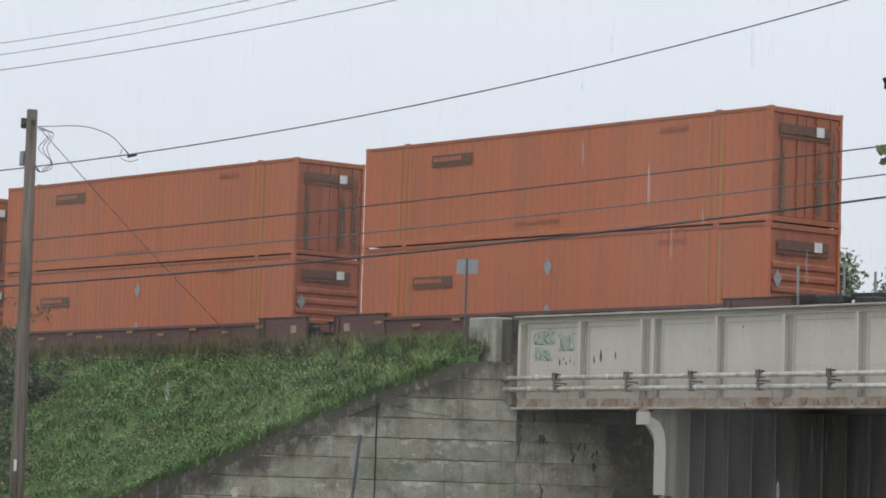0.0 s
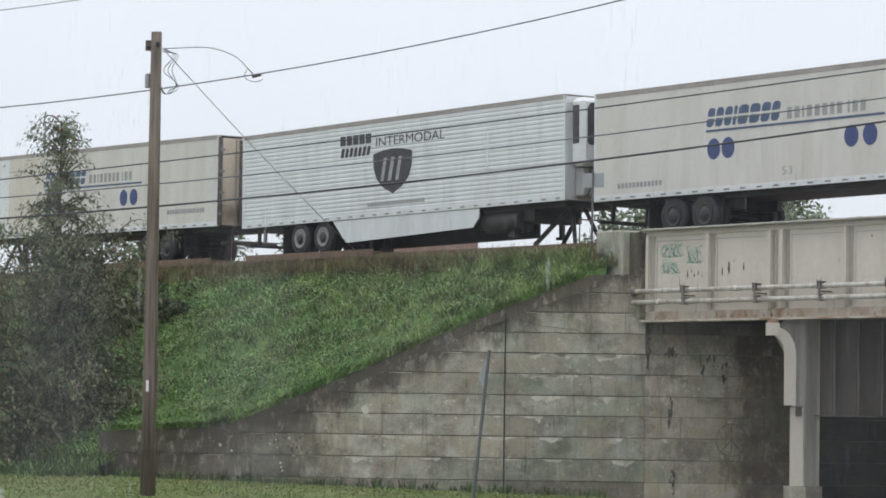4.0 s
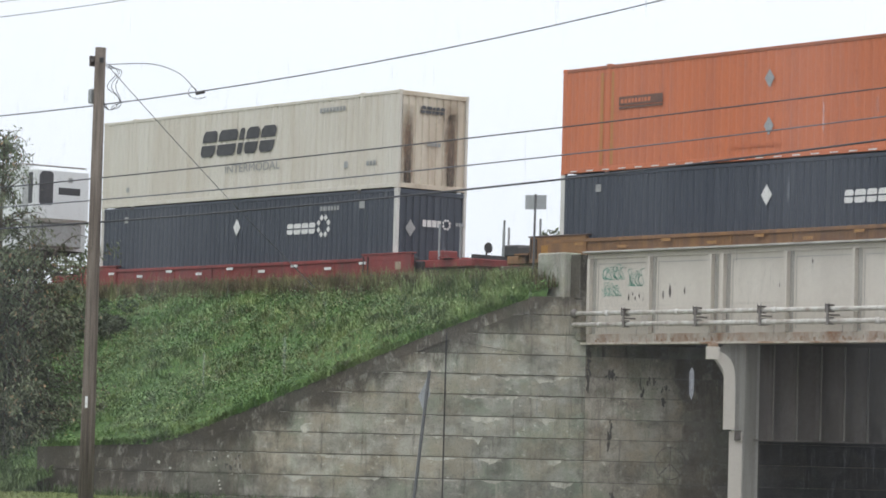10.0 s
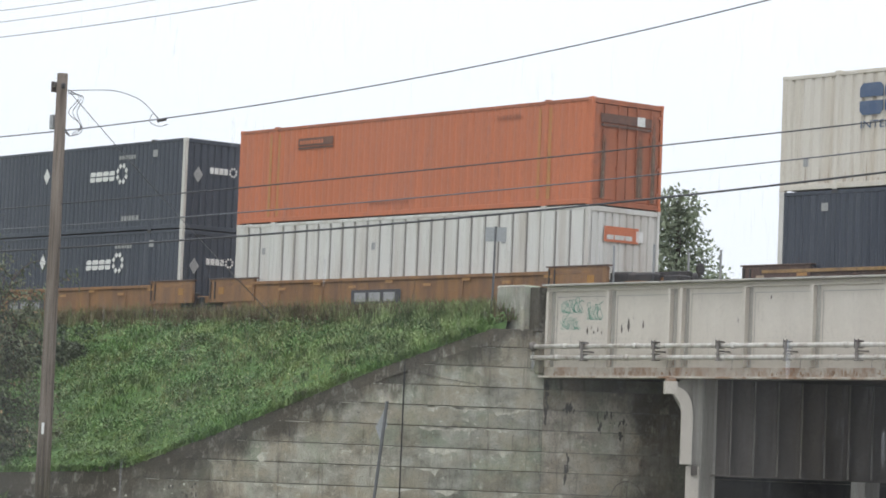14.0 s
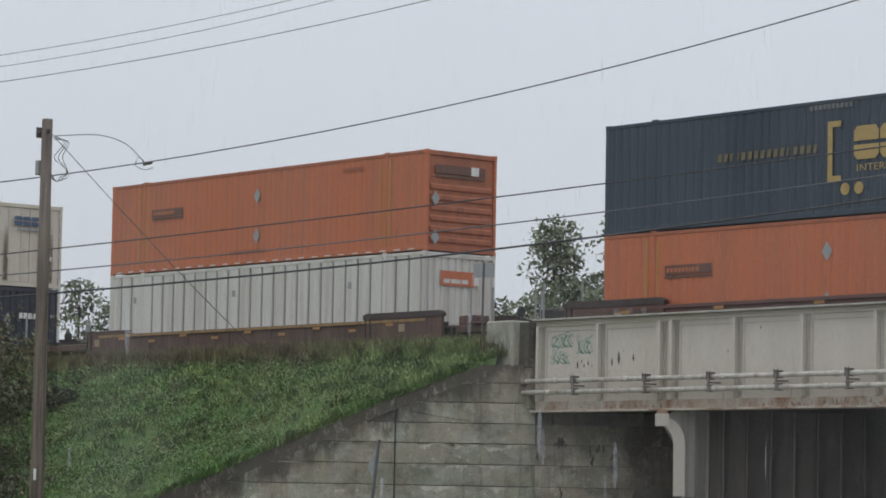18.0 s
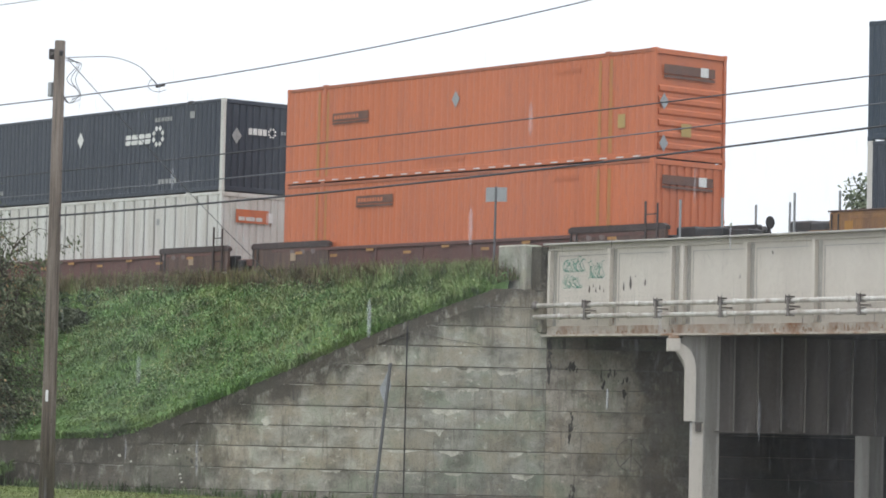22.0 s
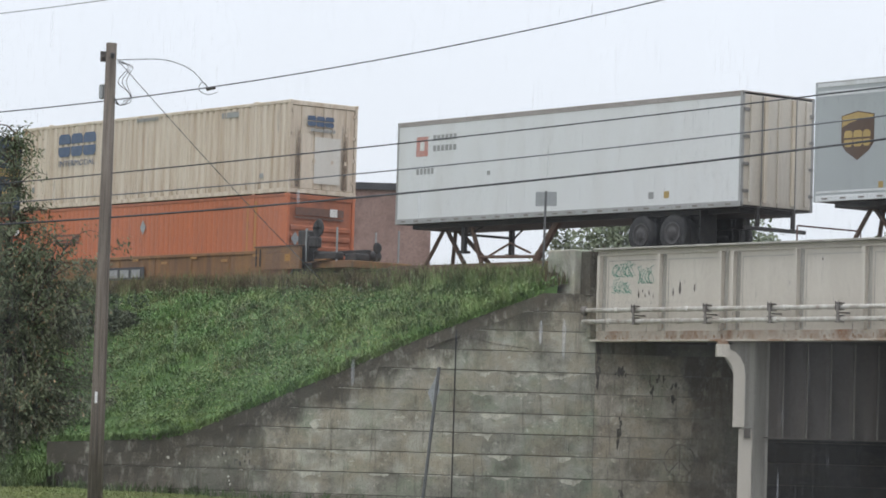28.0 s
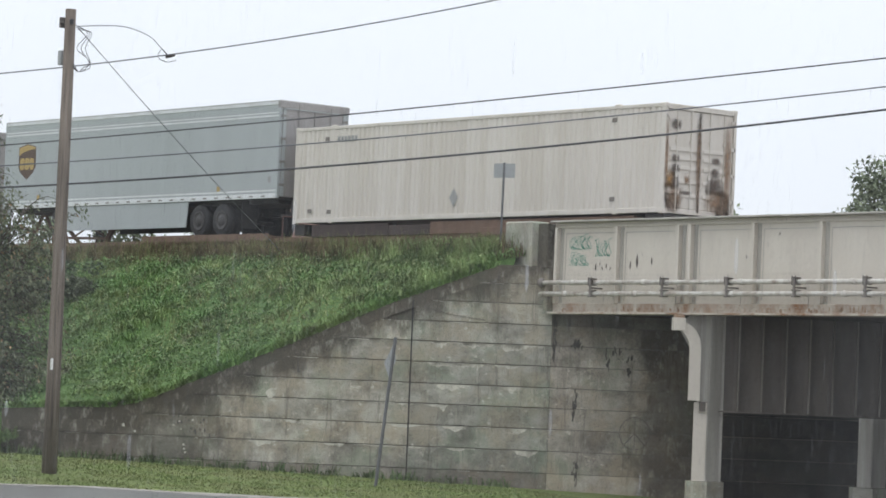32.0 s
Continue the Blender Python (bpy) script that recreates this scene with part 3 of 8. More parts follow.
    def mesh(self, name, smooth=False):
        me = bpy.data.meshes.new(name)
        me.from_pydata(self.v, [], self.f)
        bm = bmesh.new()
        bm.from_mesh(me)
        bmesh.ops.recalc_face_normals(bm, faces=bm.faces)
        bm.to_mesh(me)
        bm.free()
        if smooth:
            for p in me.polygons:
                p.use_smooth = True
        return me


def part(name, g, material, parent=None, label="", smooth=False):
    me = g.mesh(name, smooth) if isinstance(g, Geo) else g
    if not me.materials:
        me.materials.append(M[material])
    ob = new(name, me)
    ob.parent = parent
    if label:
        ob["label"] = label
    return ob


def thing(name, label, category, group="", kind="", at=None):
    ob = new(name)
    ob.empty_display_size = 0.2
    tagged(ob, label, category, group, kind)
    if at:
        ob.matrix_basis = at
    return ob


def solid(name, g, material, label, category, group="", kind="", smooth=False):
    return tagged(part(name, g, material, None, "", smooth), label, category, group, kind)


def cloud(name, verts, faces, material, parent=None):
    """A mesh from number arrays."""
    me = bpy.data.meshes.new(name)
    me.from_pydata(verts.tolist(), [], faces.tolist())
    me.materials.append(M[material])
    ob = new(name, me)
    ob.parent = parent
    return ob


def lerp_table(table, x):
    return float(np.interp(x, [p[0] for p in table], [p[1] for p in table]))


# ---------------------------------------------------------------- ground, road, embankment
RAIL = 6.27            # top of rail
TRACK = 54.82          # middle of the track
FACE = 53.53           # near side of the containers
WALL_AZ = radians(51.5)
ALONG = Vector((math.cos(WALL_AZ), math.sin(WALL_AZ), 0))
INTO = Vector((-math.sin(WALL_AZ), math.cos(WALL_AZ), 0))
WALL_D = 78.53


def lie(x):
    """Height of the ground, which falls gently towards the underpass."""
    return min(0.6, max(0.0, -0.045 * (x + 54)))


def on_wall(u, z, out=0.0):
    p = ALONG * u + INTO * (WALL_D - out)
    return (p.x, p.y, z)


def grid_sheet(xs, ys, height):
    v = np.array([(x, y, height(x, y)) for x in xs for y in ys])
    n = len(ys)
    i, j = np.meshgrid(np.arange(len(xs) - 1), np.arange(n - 1), indexing="ij")
    k = (i * n + j).ravel()
    return v, np.stack([k, k + n, k + n + 1, k + 1], 1)


xs = [-3000, -1500, -700, -300, -150, -110] + list(np.arange(-95, -40, 1.0)) + [-35, -20, 0, 40, 120, 400, 1200, 3000]
ys = [-3000, -1000, -300, -80, -20, 0, 10] + list(np.arange(16, 62, 1.0)) + [70, 85, 120, 200, 500, 1500, 3000]
gv, gf = grid_sheet(xs, ys, lambda x, y: lie(x) - 0.02 + (0.05 * noise.noise((x * 0.5, y * 0.5, 0)) if -95 < x < -54 and 20 < y < 45 else 0))
ground = tagged(cloud("ground", gv, gf, "soil"), "damp grassy ground that falls towards the underpass", "ground", kind="structure")

EDGE = [(-140, -18), (-95, 6), (-70, 20), (-58.0, 32.5), (-57.4, 36.8), (-54.9, 40.4), (-52.2, 50), (-52.0, 120)]
road = Geo()
road.add([(x, y, lie(x) + 0.012) for x, y in EDGE] + [(x, y, lie(x) + 0.012) for x, y in
         [(-130, -40), (-85, -10), (-65, 8), (-48, 24), (-46, 34), (-45, 42), (-44, 50), (-44, 120)]] +
         [(x, y, 0.012 + lie(x)) for x, y in [(-120, -60), (-70, -40), (-40, -20), (0, 0), (-20, 24), (-36, 42), (-37, 50), (-37, 120)]] +
         [(x, y, 0.012) for x, y in [(-100, -80), (-40, -60), (20, -40), (120, -20), (100, 20), (-30, 36), (-36.6, 50), (-36.6, 120)]],
         [(r * 8 + i, r * 8 + i + 1, r * 8 + 9 + i, r * 8 + 8 + i) for r in range(3) for i in range(7)])
solid("road", road, "asphalt", "wet grey asphalt road that leads under the bridge", "road", kind="structure")


def fray(x, y):
    """How far the loose gravel reaches from the road into the grass."""
    return max(0.06, 0.35 + 0.9 * math.exp(-((y - 39.0) / 1.6) ** 2) + 1.6 * noise.noise((x * 0.2, y * 0.2, 4.0)) + 0.6 * noise.noise((x * 1.1, y * 1.1, 8.0)))


kerb = Geo()
side_pts = []
for (x0, y0), (x1, y1) in zip(EDGE[2:7], EDGE[3:8]):
    y1 = min(y1, 60)
    out = Vector((y0 - y1, x1 - x0, 0)).normalized()
    steps = max(2, int(math.hypot(x1 - x0, y1 - y0) / 0.22))
    for k in range(steps):
        side_pts.append((x0 + (x1 - x0) * k / steps, y0 + (y1 - y0) * k / steps, out))
for x, y, out in side_pts:
    # the strip frays into the grass and out over the road
    o = 0.16 + 0.30 * noise.noise((x * 0.9, y * 0.9, 14.0)) + 0.2 * noise.noise((x * 3.1, y * 3.1, 2.0))
    p, q = out * fray(x, y), out * -max(0.03, o)
    kerb.v += [(x + q.x, y + q.y, lie(x) + 0.018), (x, y, lie(x) + 0.04), (x + p.x, y + p.y, lie(x) + 0.045), (x + p.x, y + p.y, lie(x) - 0.1)]
kerb.f += [(4 * i + j, 4 * i + 4 + j, 4 * i + 5 + j, 4 * i + 1 + j) for i in range(len(side_pts) - 1) for j in range(3)]
solid("gravel_verge", kerb, "gravel", "strip of loose gravel along the road edge", "verge", kind="structure")

# cross-section of the embankment, from its foot to the shoulder beside the track
BANK = [(39.5, 0.30), (41.2, 1.15), (42.6, 1.72), (43.3, 2.02), (44.15, 2.42), (45.28, 3.05), (46.4, 3.69), (48.68, 4.98),
        (49.8, 5.55), (50.84, 6.05), (51.4, 6.27), (52.2, 6.32), (53.2, 6.08), (53.9, 6.06)]
WALL_END, WALL_CORNER = -10.37, 3.85
WALL_FAR = 24.0          # the abutment goes on in the same plane under the bridge


def wall_y(x):
    """Where the wing wall runs, behind its face; None past its ends."""
    u = (x + math.sin(WALL_AZ) * WALL_D) / math.cos(WALL_AZ)
    return math.cos(WALL_AZ) * WALL_D + u * math.sin(WALL_AZ) if u > WALL_END else None


def bank_z(x, y):
    w = noise.noise((x * 0.22, y * 0.22, 3.0)) * 0.22 + noise.noise((x * 0.8, y * 0.8, 7.0)) * 0.21 + noise.noise((x * 2.1, y * 2.1, 5.0)) * 0.07
    fade = min(1, max(0, (y - 40) / 3)) * min(1, max(0, (51.2 - y) / 1.5))
    wy = wall_y(x)
    if wy is not None:
        fade *= min(1, max(0, (y - wy - 0.2) / 1.5))
    return lerp_table(BANK, y) + 0.05 + w * fade


bank_v, bank_f = [], []
COLS = [-700, -400, -250, -170, -130, -110] + list(np.arange(-100, -68.1, 0.4)) + [-67.94, -67.90] + list(np.arange(-67.6, -59.9, 0.4)) + [-59.8]
for x in COLS:
    wy = wall_y(x)
    low = 39.5 if wy is None else max(39.5, wy + 0.13)
    low = min(low, 51.5)
    for k in range(29):
        y = low + (53.9 - low) * k / 28
        bank_v.append((x, y, bank_z(x, y) - (0.3 if k == 0 and wy is not None else 0)))
for i in range(len(COLS) - 1):
    for k in range(28):
        a = i * 29 + k
        bank_f.append((a, a + 29, a + 30, a + 1))
bank = tagged(cloud("embankment", np.array(bank_v), np.array(bank_f), "turf"), "steep green railway embankment with rough grass", "embankment", kind="structure")
for p in bank.data.polygons:
    p.use_smooth = True

bed = Geo()
bed.prism([(53.6, 6.02), (55.9, 6.02), (76, 5.9), (90, -0.1), (53.6, -0.1)], -700, -59.2, "x")
bed.prism([(51.0, 6.02), (76, 5.9), (90, -0.1), (40, -0.1)], -24, 700, "x")
solid("trackbed", bed, "ballast", "brown ballast bed under the railway track", "trackbed", kind="structure")
for side in (-0.7175, 0.7175):
    y = TRACK + side
    rail = Geo().prism([(y - 0.036, RAIL), (y - 0.036, RAIL - 0.04), (y - 0.01, RAIL - 0.05), (y - 0.01, RAIL - 0.15), (y - 0.07, RAIL - 0.17),
                        (y + 0.07, RAIL - 0.17), (y + 0.01, RAIL - 0.15), (y + 0.01, RAIL - 0.05), (y + 0.036, RAIL - 0.04), (y + 0.036, RAIL)], -700, 700, "x")
    solid("rail", rail, "brown", "rusty steel rail with a worn top", "rail", "rails of the track", kind="structure")
ties = Geo()
for i in range(120):
    x = -120 + i * 0.55
    if x < -59:
        ties.box(x, TRACK - 1.3, 5.9, x + 0.22, TRACK + 1.3, RAIL - 0.171)
tagged(part("sleepers", ties, "timber"), "dark timber sleepers under the rails", "sleepers", kind="stuff")

# ---------------------------------------------------------------- wing wall and abutment of poured concrete
TOP = [(-10.37, 1.74), (-9.0, 1.82), (-7.5, 1.88), (-6.76, 2.06), (-6.04, 2.37), (-4.6, 2.99), (-3.15, 3.63), (-0.26, 4.93), (1.19, 5.51), (2.45, 6.0), (3.85, 6.03)]
LIFTS = [-0.3, 0.63, 1.21, 1.78, 2.33, 2.86, 3.42, 3.96, 4.49, 5.03, 5.55, 6.02]
JOINT = 0.2


def wall_prism(poly, out, back):
    g = Geo()
    n = len(poly)
    g.add([on_wall(u, z, out) for u, z in poly] + [on_wall(u, z, -back) for u, z in poly],
          [tuple(range(n)), tuple(range(2 * n - 1, n - 1, -1))] + [(i, i + n, (i + 1) % n + n, (i + 1) % n) for i in range(n)])
    return g


wing = solid("wall_wing", wall_prism([(WALL_END, -0.4), (WALL_CORNER, -0.4)] + TOP[::-1], -0.045, 0.55), "concrete_dark",
             "stained concrete wing wall with a sloping top", "retaining wall", kind="structure")
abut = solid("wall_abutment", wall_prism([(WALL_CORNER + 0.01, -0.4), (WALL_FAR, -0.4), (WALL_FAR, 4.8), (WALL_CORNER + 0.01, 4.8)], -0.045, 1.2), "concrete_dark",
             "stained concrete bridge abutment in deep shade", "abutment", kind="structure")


def clip_above(z):
    """The stretch of the wall that is higher than z: where it begins."""
    for (u0, z0), (u1, z1) in zip(TOP, TOP[1:]):
        if z1 >= z > z0:
            return u0 + (u1 - u0) * (z - z0) / (z1 - z0)
    return TOP[0][0]


shuffle = random.Random(2)
for k, (z0, z1) in enumerate(zip(LIFTS, LIFTS[1:])):
    lo, hi = z0 + 0.012, z1 - 0.012
    edge = 0.22 + shuffle.uniform(0, 0.25)
    ua, ub = clip_above(lo + 0.02) + edge, clip_above(hi) + edge
    if z1 < 1.8:
        ua = ub = WALL_END
    for a, b in ((-99, JOINT - 0.02), (JOINT + 0.02, WALL_CORNER - 0.004)):
        la, lb = max(a, ua + 0.02), max(a, ub + 0.02)
        if max(la, lb) > b - 0.15:
            continue
        part("concrete_course", wall_prism([(la, lo), (b, lo), (b, hi), (lb, hi)], 0.0, 0.04), "footing" if z0 < 0 else "concrete" if a < -1 else "concrete_cool", wing)
    if z1 < 4.9:
        lo, hi = z0 + 0.009, z1 - 0.009
        # courses past 8.1 m take the near-black copy as painted shade
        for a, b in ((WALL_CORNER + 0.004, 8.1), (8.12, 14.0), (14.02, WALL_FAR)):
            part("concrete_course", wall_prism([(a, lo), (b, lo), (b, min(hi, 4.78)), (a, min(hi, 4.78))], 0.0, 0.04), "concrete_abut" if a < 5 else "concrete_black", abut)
# the plain margin along the sloping top
for (u0, z0), (u1, z1) in zip(TOP[:-1], TOP[1:]):
    part("coping", wall_prism([(u0, z0 - 0.30), (u1, z1 - 0.30), (u1, z1 + 0.02), (u0, z0 + 0.02)], 0.006, 0.5), "concrete", wing,
         "dark weathered coping")
part("joint_strip", wall_prism([(JOINT - 0.018, 0.2), (JOINT + 0.018, 0.2), (JOINT + 0.018, 5.0), (JOINT - 0.018, 5.0)], 0.012, 0.03), "black", wing)
stains = Geo()
for u, z, w, h in ((3.90, 4.45, 0.03, 0.22), (3.91, 4.1, 0.025, 0.2), (3.92, 3.75, 0.02, 0.15), (4.60, 4.02, 0.10, 0.06), (5.35, 3.55, 0.03, 0.14), (5.9, 3.7, 0.2, 0.05), (5.5, 3.85, 0.14, 0.05), (4.53, 2.62, 0.05, 0.14), (4.51, 2.45, 0.04, 0.08), (4.5, 2.15, 0.02, 0.10), (4.63, 0.55, 0.06, 0.12), (4.58, 0.85, 0.03, 0.1), (3.95, 4.3, 0.02, 0.35), (4.53, 4.01, 0.09, 0.05), (4.53, 4.01, 0.09, 0.05), (4.53, 4.01, 0.07, 0.05),
                   (5.9, 3.35, 0.06, 0.06), (-5.55, 1.62, 0.28, 0.14), (-5.25, 1.35, 0.20, 0.10)):
    for _ in range(9):
        a, b, q, tall = u + shuffle.gauss(0, w * 0.8), z + shuffle.gauss(0, h * 0.8), shuffle.uniform(0.008, 0.028), shuffle.uniform(1.5, 5.0)
        k = len(stains.v)
        stains.v += [on_wall(a + q * math.cos(s) * shuffle.uniform(0.5, 1.5), b + q * tall * math.sin(s) * shuffle.uniform(0.5, 1.5), 0.003) for s in np.linspace(0, 5.5, 8)]
        stains.f.append(tuple(range(k, k + 8)))
crust = Geo()
for k in range(46):
    line = shuffle.choice((3.96, 3.96, 3.96, 3.96, 3.42, 2.86, 2.33, 1.78, 1.21, 1.21))
    u = shuffle.uniform(0.8, 3.2) if line > 2.5 else shuffle.uniform(-4.5, 3.4)
    w, h = shuffle.uniform(0.08, 0.5), shuffle.uniform(0.04, 0.24)
    edge_u = np.linspace(u - w, u + w, 9)
    low_z = [line - 0.015 - h * max(0.0, 1 - abs(e - u) / w) ** 0.5 * shuffle.uniform(0.35, 1.0) - 0.004 for e in edge_u]
    i0 = len(crust.v)
    crust.v += [on_wall(e, line - 0.014, 0.0025) for e in edge_u] + [on_wall(e, z, 0.0025) for e, z in zip(edge_u, low_z)]
    crust.f += [(i0 + i, i0 + i + 1, i0 + i + 10, i0 + i + 9) for i in range(8)]
lip = Geo()
for line in LIFTS[1:-1]:
    u = clip_above(line) + 0.4
    while u < (3.7 if line > 1.3 else 2.5):
        w, h = shuffle.uniform(0.08, 0.7), shuffle.uniform(0.006, 0.02)
        if abs(u + w / 2 - JOINT) > w / 2 + 0.04:
            lip.add([on_wall(u, line - 0.012, 0.003), on_wall(u + w, line - 0.012, 0.003), on_wall(u + w * 0.9, line - 0.012 - h, 0.003), on_wall(u + w * 0.1, line - 0.012 - h * 0.6, 0.003)], [(0, 1, 2, 3)])
        u += w + shuffle.uniform(0.05, 0.9)
tagged(part("worn_lips", lip, "lime", wing, "pale worn edges along the joints"), kind="stuff")
spot = Geo()
for u, z, r in ((-3.41, 2.43, 0.12), (-5.62, 1.0, 0.03), (-5.6, 0.9, 0.025), (-5.57, 0.8, 0.03), (-5.9, 1.5, 0.03), (-5.75, 1.6, 0.025), (-5.4, 1.65, 0.03), (-5.7, 1.4, 0.02), (-6.9, 1.3, 0.03), (-7.2, 1.45, 0.04)):
    i0 = len(spot.v)
    spot.v += [on_wall(u + r * math.cos(s) * shuffle.uniform(0.8, 1.2), z + r * math.sin(s) * shuffle.uniform(0.8, 1.3), 0.003) for s in np.linspace(0, 5.8, 12)]
    spot.f.append(tuple(range(i0, i0 + 12)))
tagged(part("lime_spots", spot, "lime", wing, "pale lime spots"), kind="stuff")
part("seam", wall_prism([(-2.745, 3.02), (-2.72, 3.0), (-2.725, 3.62), (-2.74, 3.62)], 0.003, 0.01), "mould", wing, "short dark upright crack")
part("loose_cable", Geo().tube([on_wall(0.5, 4.83, 0.01), on_wall(1.2, 4.67, 0.02), on_wall(2.1, 4.56, 0.01)], 0.006, 5), "clamp", wing, "thin cable across the wall")
tagged(part("lime_crust", crust, "lime", wing, "pale lime crust below the joints"), kind="stuff")
tagged(part("black_stains", stains, "mould", abut, "black mould stains"), kind="stuff")
pm = [on_wall(6.11 + 0.40 * math.cos(a), 1.76 + 0.42 * math.sin(a), 0.004) for a in np.linspace(0, 2 * math.pi, 25)]
mark = Geo().tube(pm, 0.007, 4)
for bot, off in ((-0.42, 0.0), (-0.30, -0.27), (-0.30, 0.27)):
    mark.tube([on_wall(6.11, 2.18 if off == 0 else 1.76, 0.004), on_wall(6.11 + off, 1.76 + bot, 0.004)], 0.009, 4)
part("drawn_circle", mark, "clamp", abut, "faint drawn circle with three spokes")
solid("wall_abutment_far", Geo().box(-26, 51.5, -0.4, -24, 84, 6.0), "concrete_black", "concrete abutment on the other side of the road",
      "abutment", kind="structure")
# no such wall is known: added out of view to stop light from behind
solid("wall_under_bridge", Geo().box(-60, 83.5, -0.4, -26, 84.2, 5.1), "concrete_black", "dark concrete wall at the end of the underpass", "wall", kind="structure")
block = thing("parapet_block", "weathered concrete end block beside the bridge girder", "concrete block", kind="structure")
part("block", Geo().box(-60.50, 51.38, 5.98, -59.42, 52.02, 7.20, 0.035), "concrete_clean", block)
part("block_return", Geo().box(-59.425, 51.62, 5.98, -59.06, 52.03, 7.15, 0.02), "concrete", block, "darker stained side of the block")
part("backwall", Geo().box(-60.6, 51.70, 4.9, -59.07, 52.6, 6.02, 0.02), "concrete", block, "stained concrete backwall")

# ---------------------------------------------------------------- the bridge: plate girder, pipes, bent
GY = 51.9
X0, X1 = -59.02, -26.0
ZB, ZT = 4.82, 7.20
gird = thing("bridge_girder", "cream-painted riveted steel plate girder with rust along its foot", "bridge girder", kind="structure")
part("web", Geo().box(X0, GY, ZB + 0.02, X1, GY + 0.03, ZT - 0.02), "girder", gird)
part("top_flange", Geo().box(X0 - 0.03, GY - 0.22, ZT - 0.03, X1, GY + 0.25, ZT + 0.02, 0.008), "girder_grey", gird)
part("top_angle", Geo().box(X0, GY - 0.045, ZT - 0.17, X1, GY - 0.002, ZT - 0.032, 0.006), "girder", gird)
part("bottom_flange", Geo().box(X0 - 0.02, GY - 0.24, ZB - 0.03, X1, GY + 0.26, ZB + 0.02, 0.008), "girder_rust", gird, "rust-streaked bottom flange")
part("bottom_angle", Geo().box(X0, GY - 0.05, ZB + 0.022, X1, GY - 0.002, ZB + 0.25, 0.006), "girder_rust", gird, "rust-streaked bottom angle")
STIFF = [-58.88, -56.58, -54.31, -53.88, -51.68, -49.43, -47.10, -44.92, -42.6, -40.3, -38.0, -35.7, -33.4, -31.1, -28.8, -26.4]
for x in STIFF:
    part("stiffener", Geo().box(x - 0.05, GY - 0.15, ZB + 0.25, x + 0.05, GY - 0.003, ZT - 0.172, 0.008), "girder", gird)
    part("stiffener_leg", Geo().box(x + 0.051, GY - 0.018, ZB + 0.252, x + 0.17, GY - 0.003, ZT - 0.174, 0.004), "girder_grey", gird)
for a, b in zip(STIFF, STIFF[1:]):
    if b - a > 1:
        x0, x1, z0, z1 = a + 0.24, b - 0.10, ZB + 0.34, ZT - 0.30
        rim = Geo()
        for bx in ((x0, z0, x0 + 0.02, z1), (x1 - 0.02, z0, x1, z1), (x0, z1 - 0.02, x1, z1)):
            rim.box(bx[0], GY - 0.008, bx[1], bx[2], GY - 0.002, bx[3])
        part("panel_rim", rim, "girder_grey", gird)
riv = Geo()


def rivet(x, z, y=GY - 0.002, r=0.018):
    riv.add([(x - r, y, z), (x, y, z + r), (x + r, y, z), (x, y, z - r), (x, y - r, z)], [(0, 1, 4), (1, 2, 4), (2, 3, 4), (3, 0, 4)])


x = X0 + 0.1
while x < -38:
    rivet(x, 5.80), rivet(x, ZB + 0.17, GY - 0.05), rivet(x + 0.07, ZB + 0.09, GY - 0.05), rivet(x, ZT - 0.10, GY - 0.045)
    x += 0.14
for sx in STIFF[:9]:
    z = ZB + 0.3
    while z < ZT - 0.2:
        rivet(sx + 0.13, z, GY - 0.018)
        z += 0.13
tagged(part("rivets", riv, "girder_grey", gird), kind="stuff")
# sprayed scribble: unreadable strokes
rnd = random.Random(4)
scr = Geo()
def stroke(pts):
    for (xa, za), (xb, zb) in zip(pts, pts[1:]):
        d = Vector((xb - xa, 0, zb - za)).normalized().cross(Vector((0, 1, 0))) * 0.0065
        scr.add([(xa - d.x, GY - 0.005, za - d.z), (xa + d.x, GY - 0.005, za + d.z), (xb + d.x, GY - 0.005, zb + d.z), (xb - d.x, GY - 0.005, zb - d.z)], [(0, 1, 2, 3)])


for bx, bz, wd, hg in [(-58.42, 6.46, 0.82, 0.42), (-58.42, 6.04, 0.68, 0.40), (-57.42, 6.28, 0.56, 0.52)]:
    for i in range(int(wd / 0.052)):
        x, ph, q = bx + i * 0.052, rnd.uniform(0, 6), rnd.uniform(0.7, 1.5)
        top = hg * rnd.uniform(0.55, 1.0)
        stroke([(x + 0.085 * math.sin(ph + 1.7 * k * q), bz + top * (0.5 + 0.5 * math.sin(ph * 0.7 + 0.85 * k))) for k in range(rnd.randint(4, 7))])
part("graffiti", scr, "paint_green", gird, "green sprayed scribble")
spots = Geo()
for x, z, w, h in [(-57.45, 5.98, 0.05, 0.13), (-57.05, 6.02, 0.035, 0.09), (-57.3, 6.08, 0.03, 0.06), (-56.15, 6.02, 0.05, 0.16), (-57.2, 5.96, 0.04, 0.07), (-55.9, 6.10, 0.08, 0.24), (-55.36, 6.12, 0.05, 0.14), (-55.72, 6.3, 0.02, 0.04), (-50.9, 6.76, 0.04, 0.06),
                   (-52.0, 6.2, 0.02, 0.08), (-56.9, 5.95, 0.02, 0.08), (-46.3, 6.3, 0.05, 0.07), (-45.2, 6.75, 0.03, 0.06), (-45.9, 5.85, 0.04, 0.1)]:
    w *= 0.6
    spots.prism([(x - w, z), (x - w * 0.4, z + h * 0.7), (x, z + h), (x + w * 0.6, z + h * 0.6), (x + w, z), (x + w * 0.2, z - h * 0.6)], GY - 0.006, GY - 0.003)
part("bare_spots", spots, "clamp", gird, "rusty spots where paint has flaked")

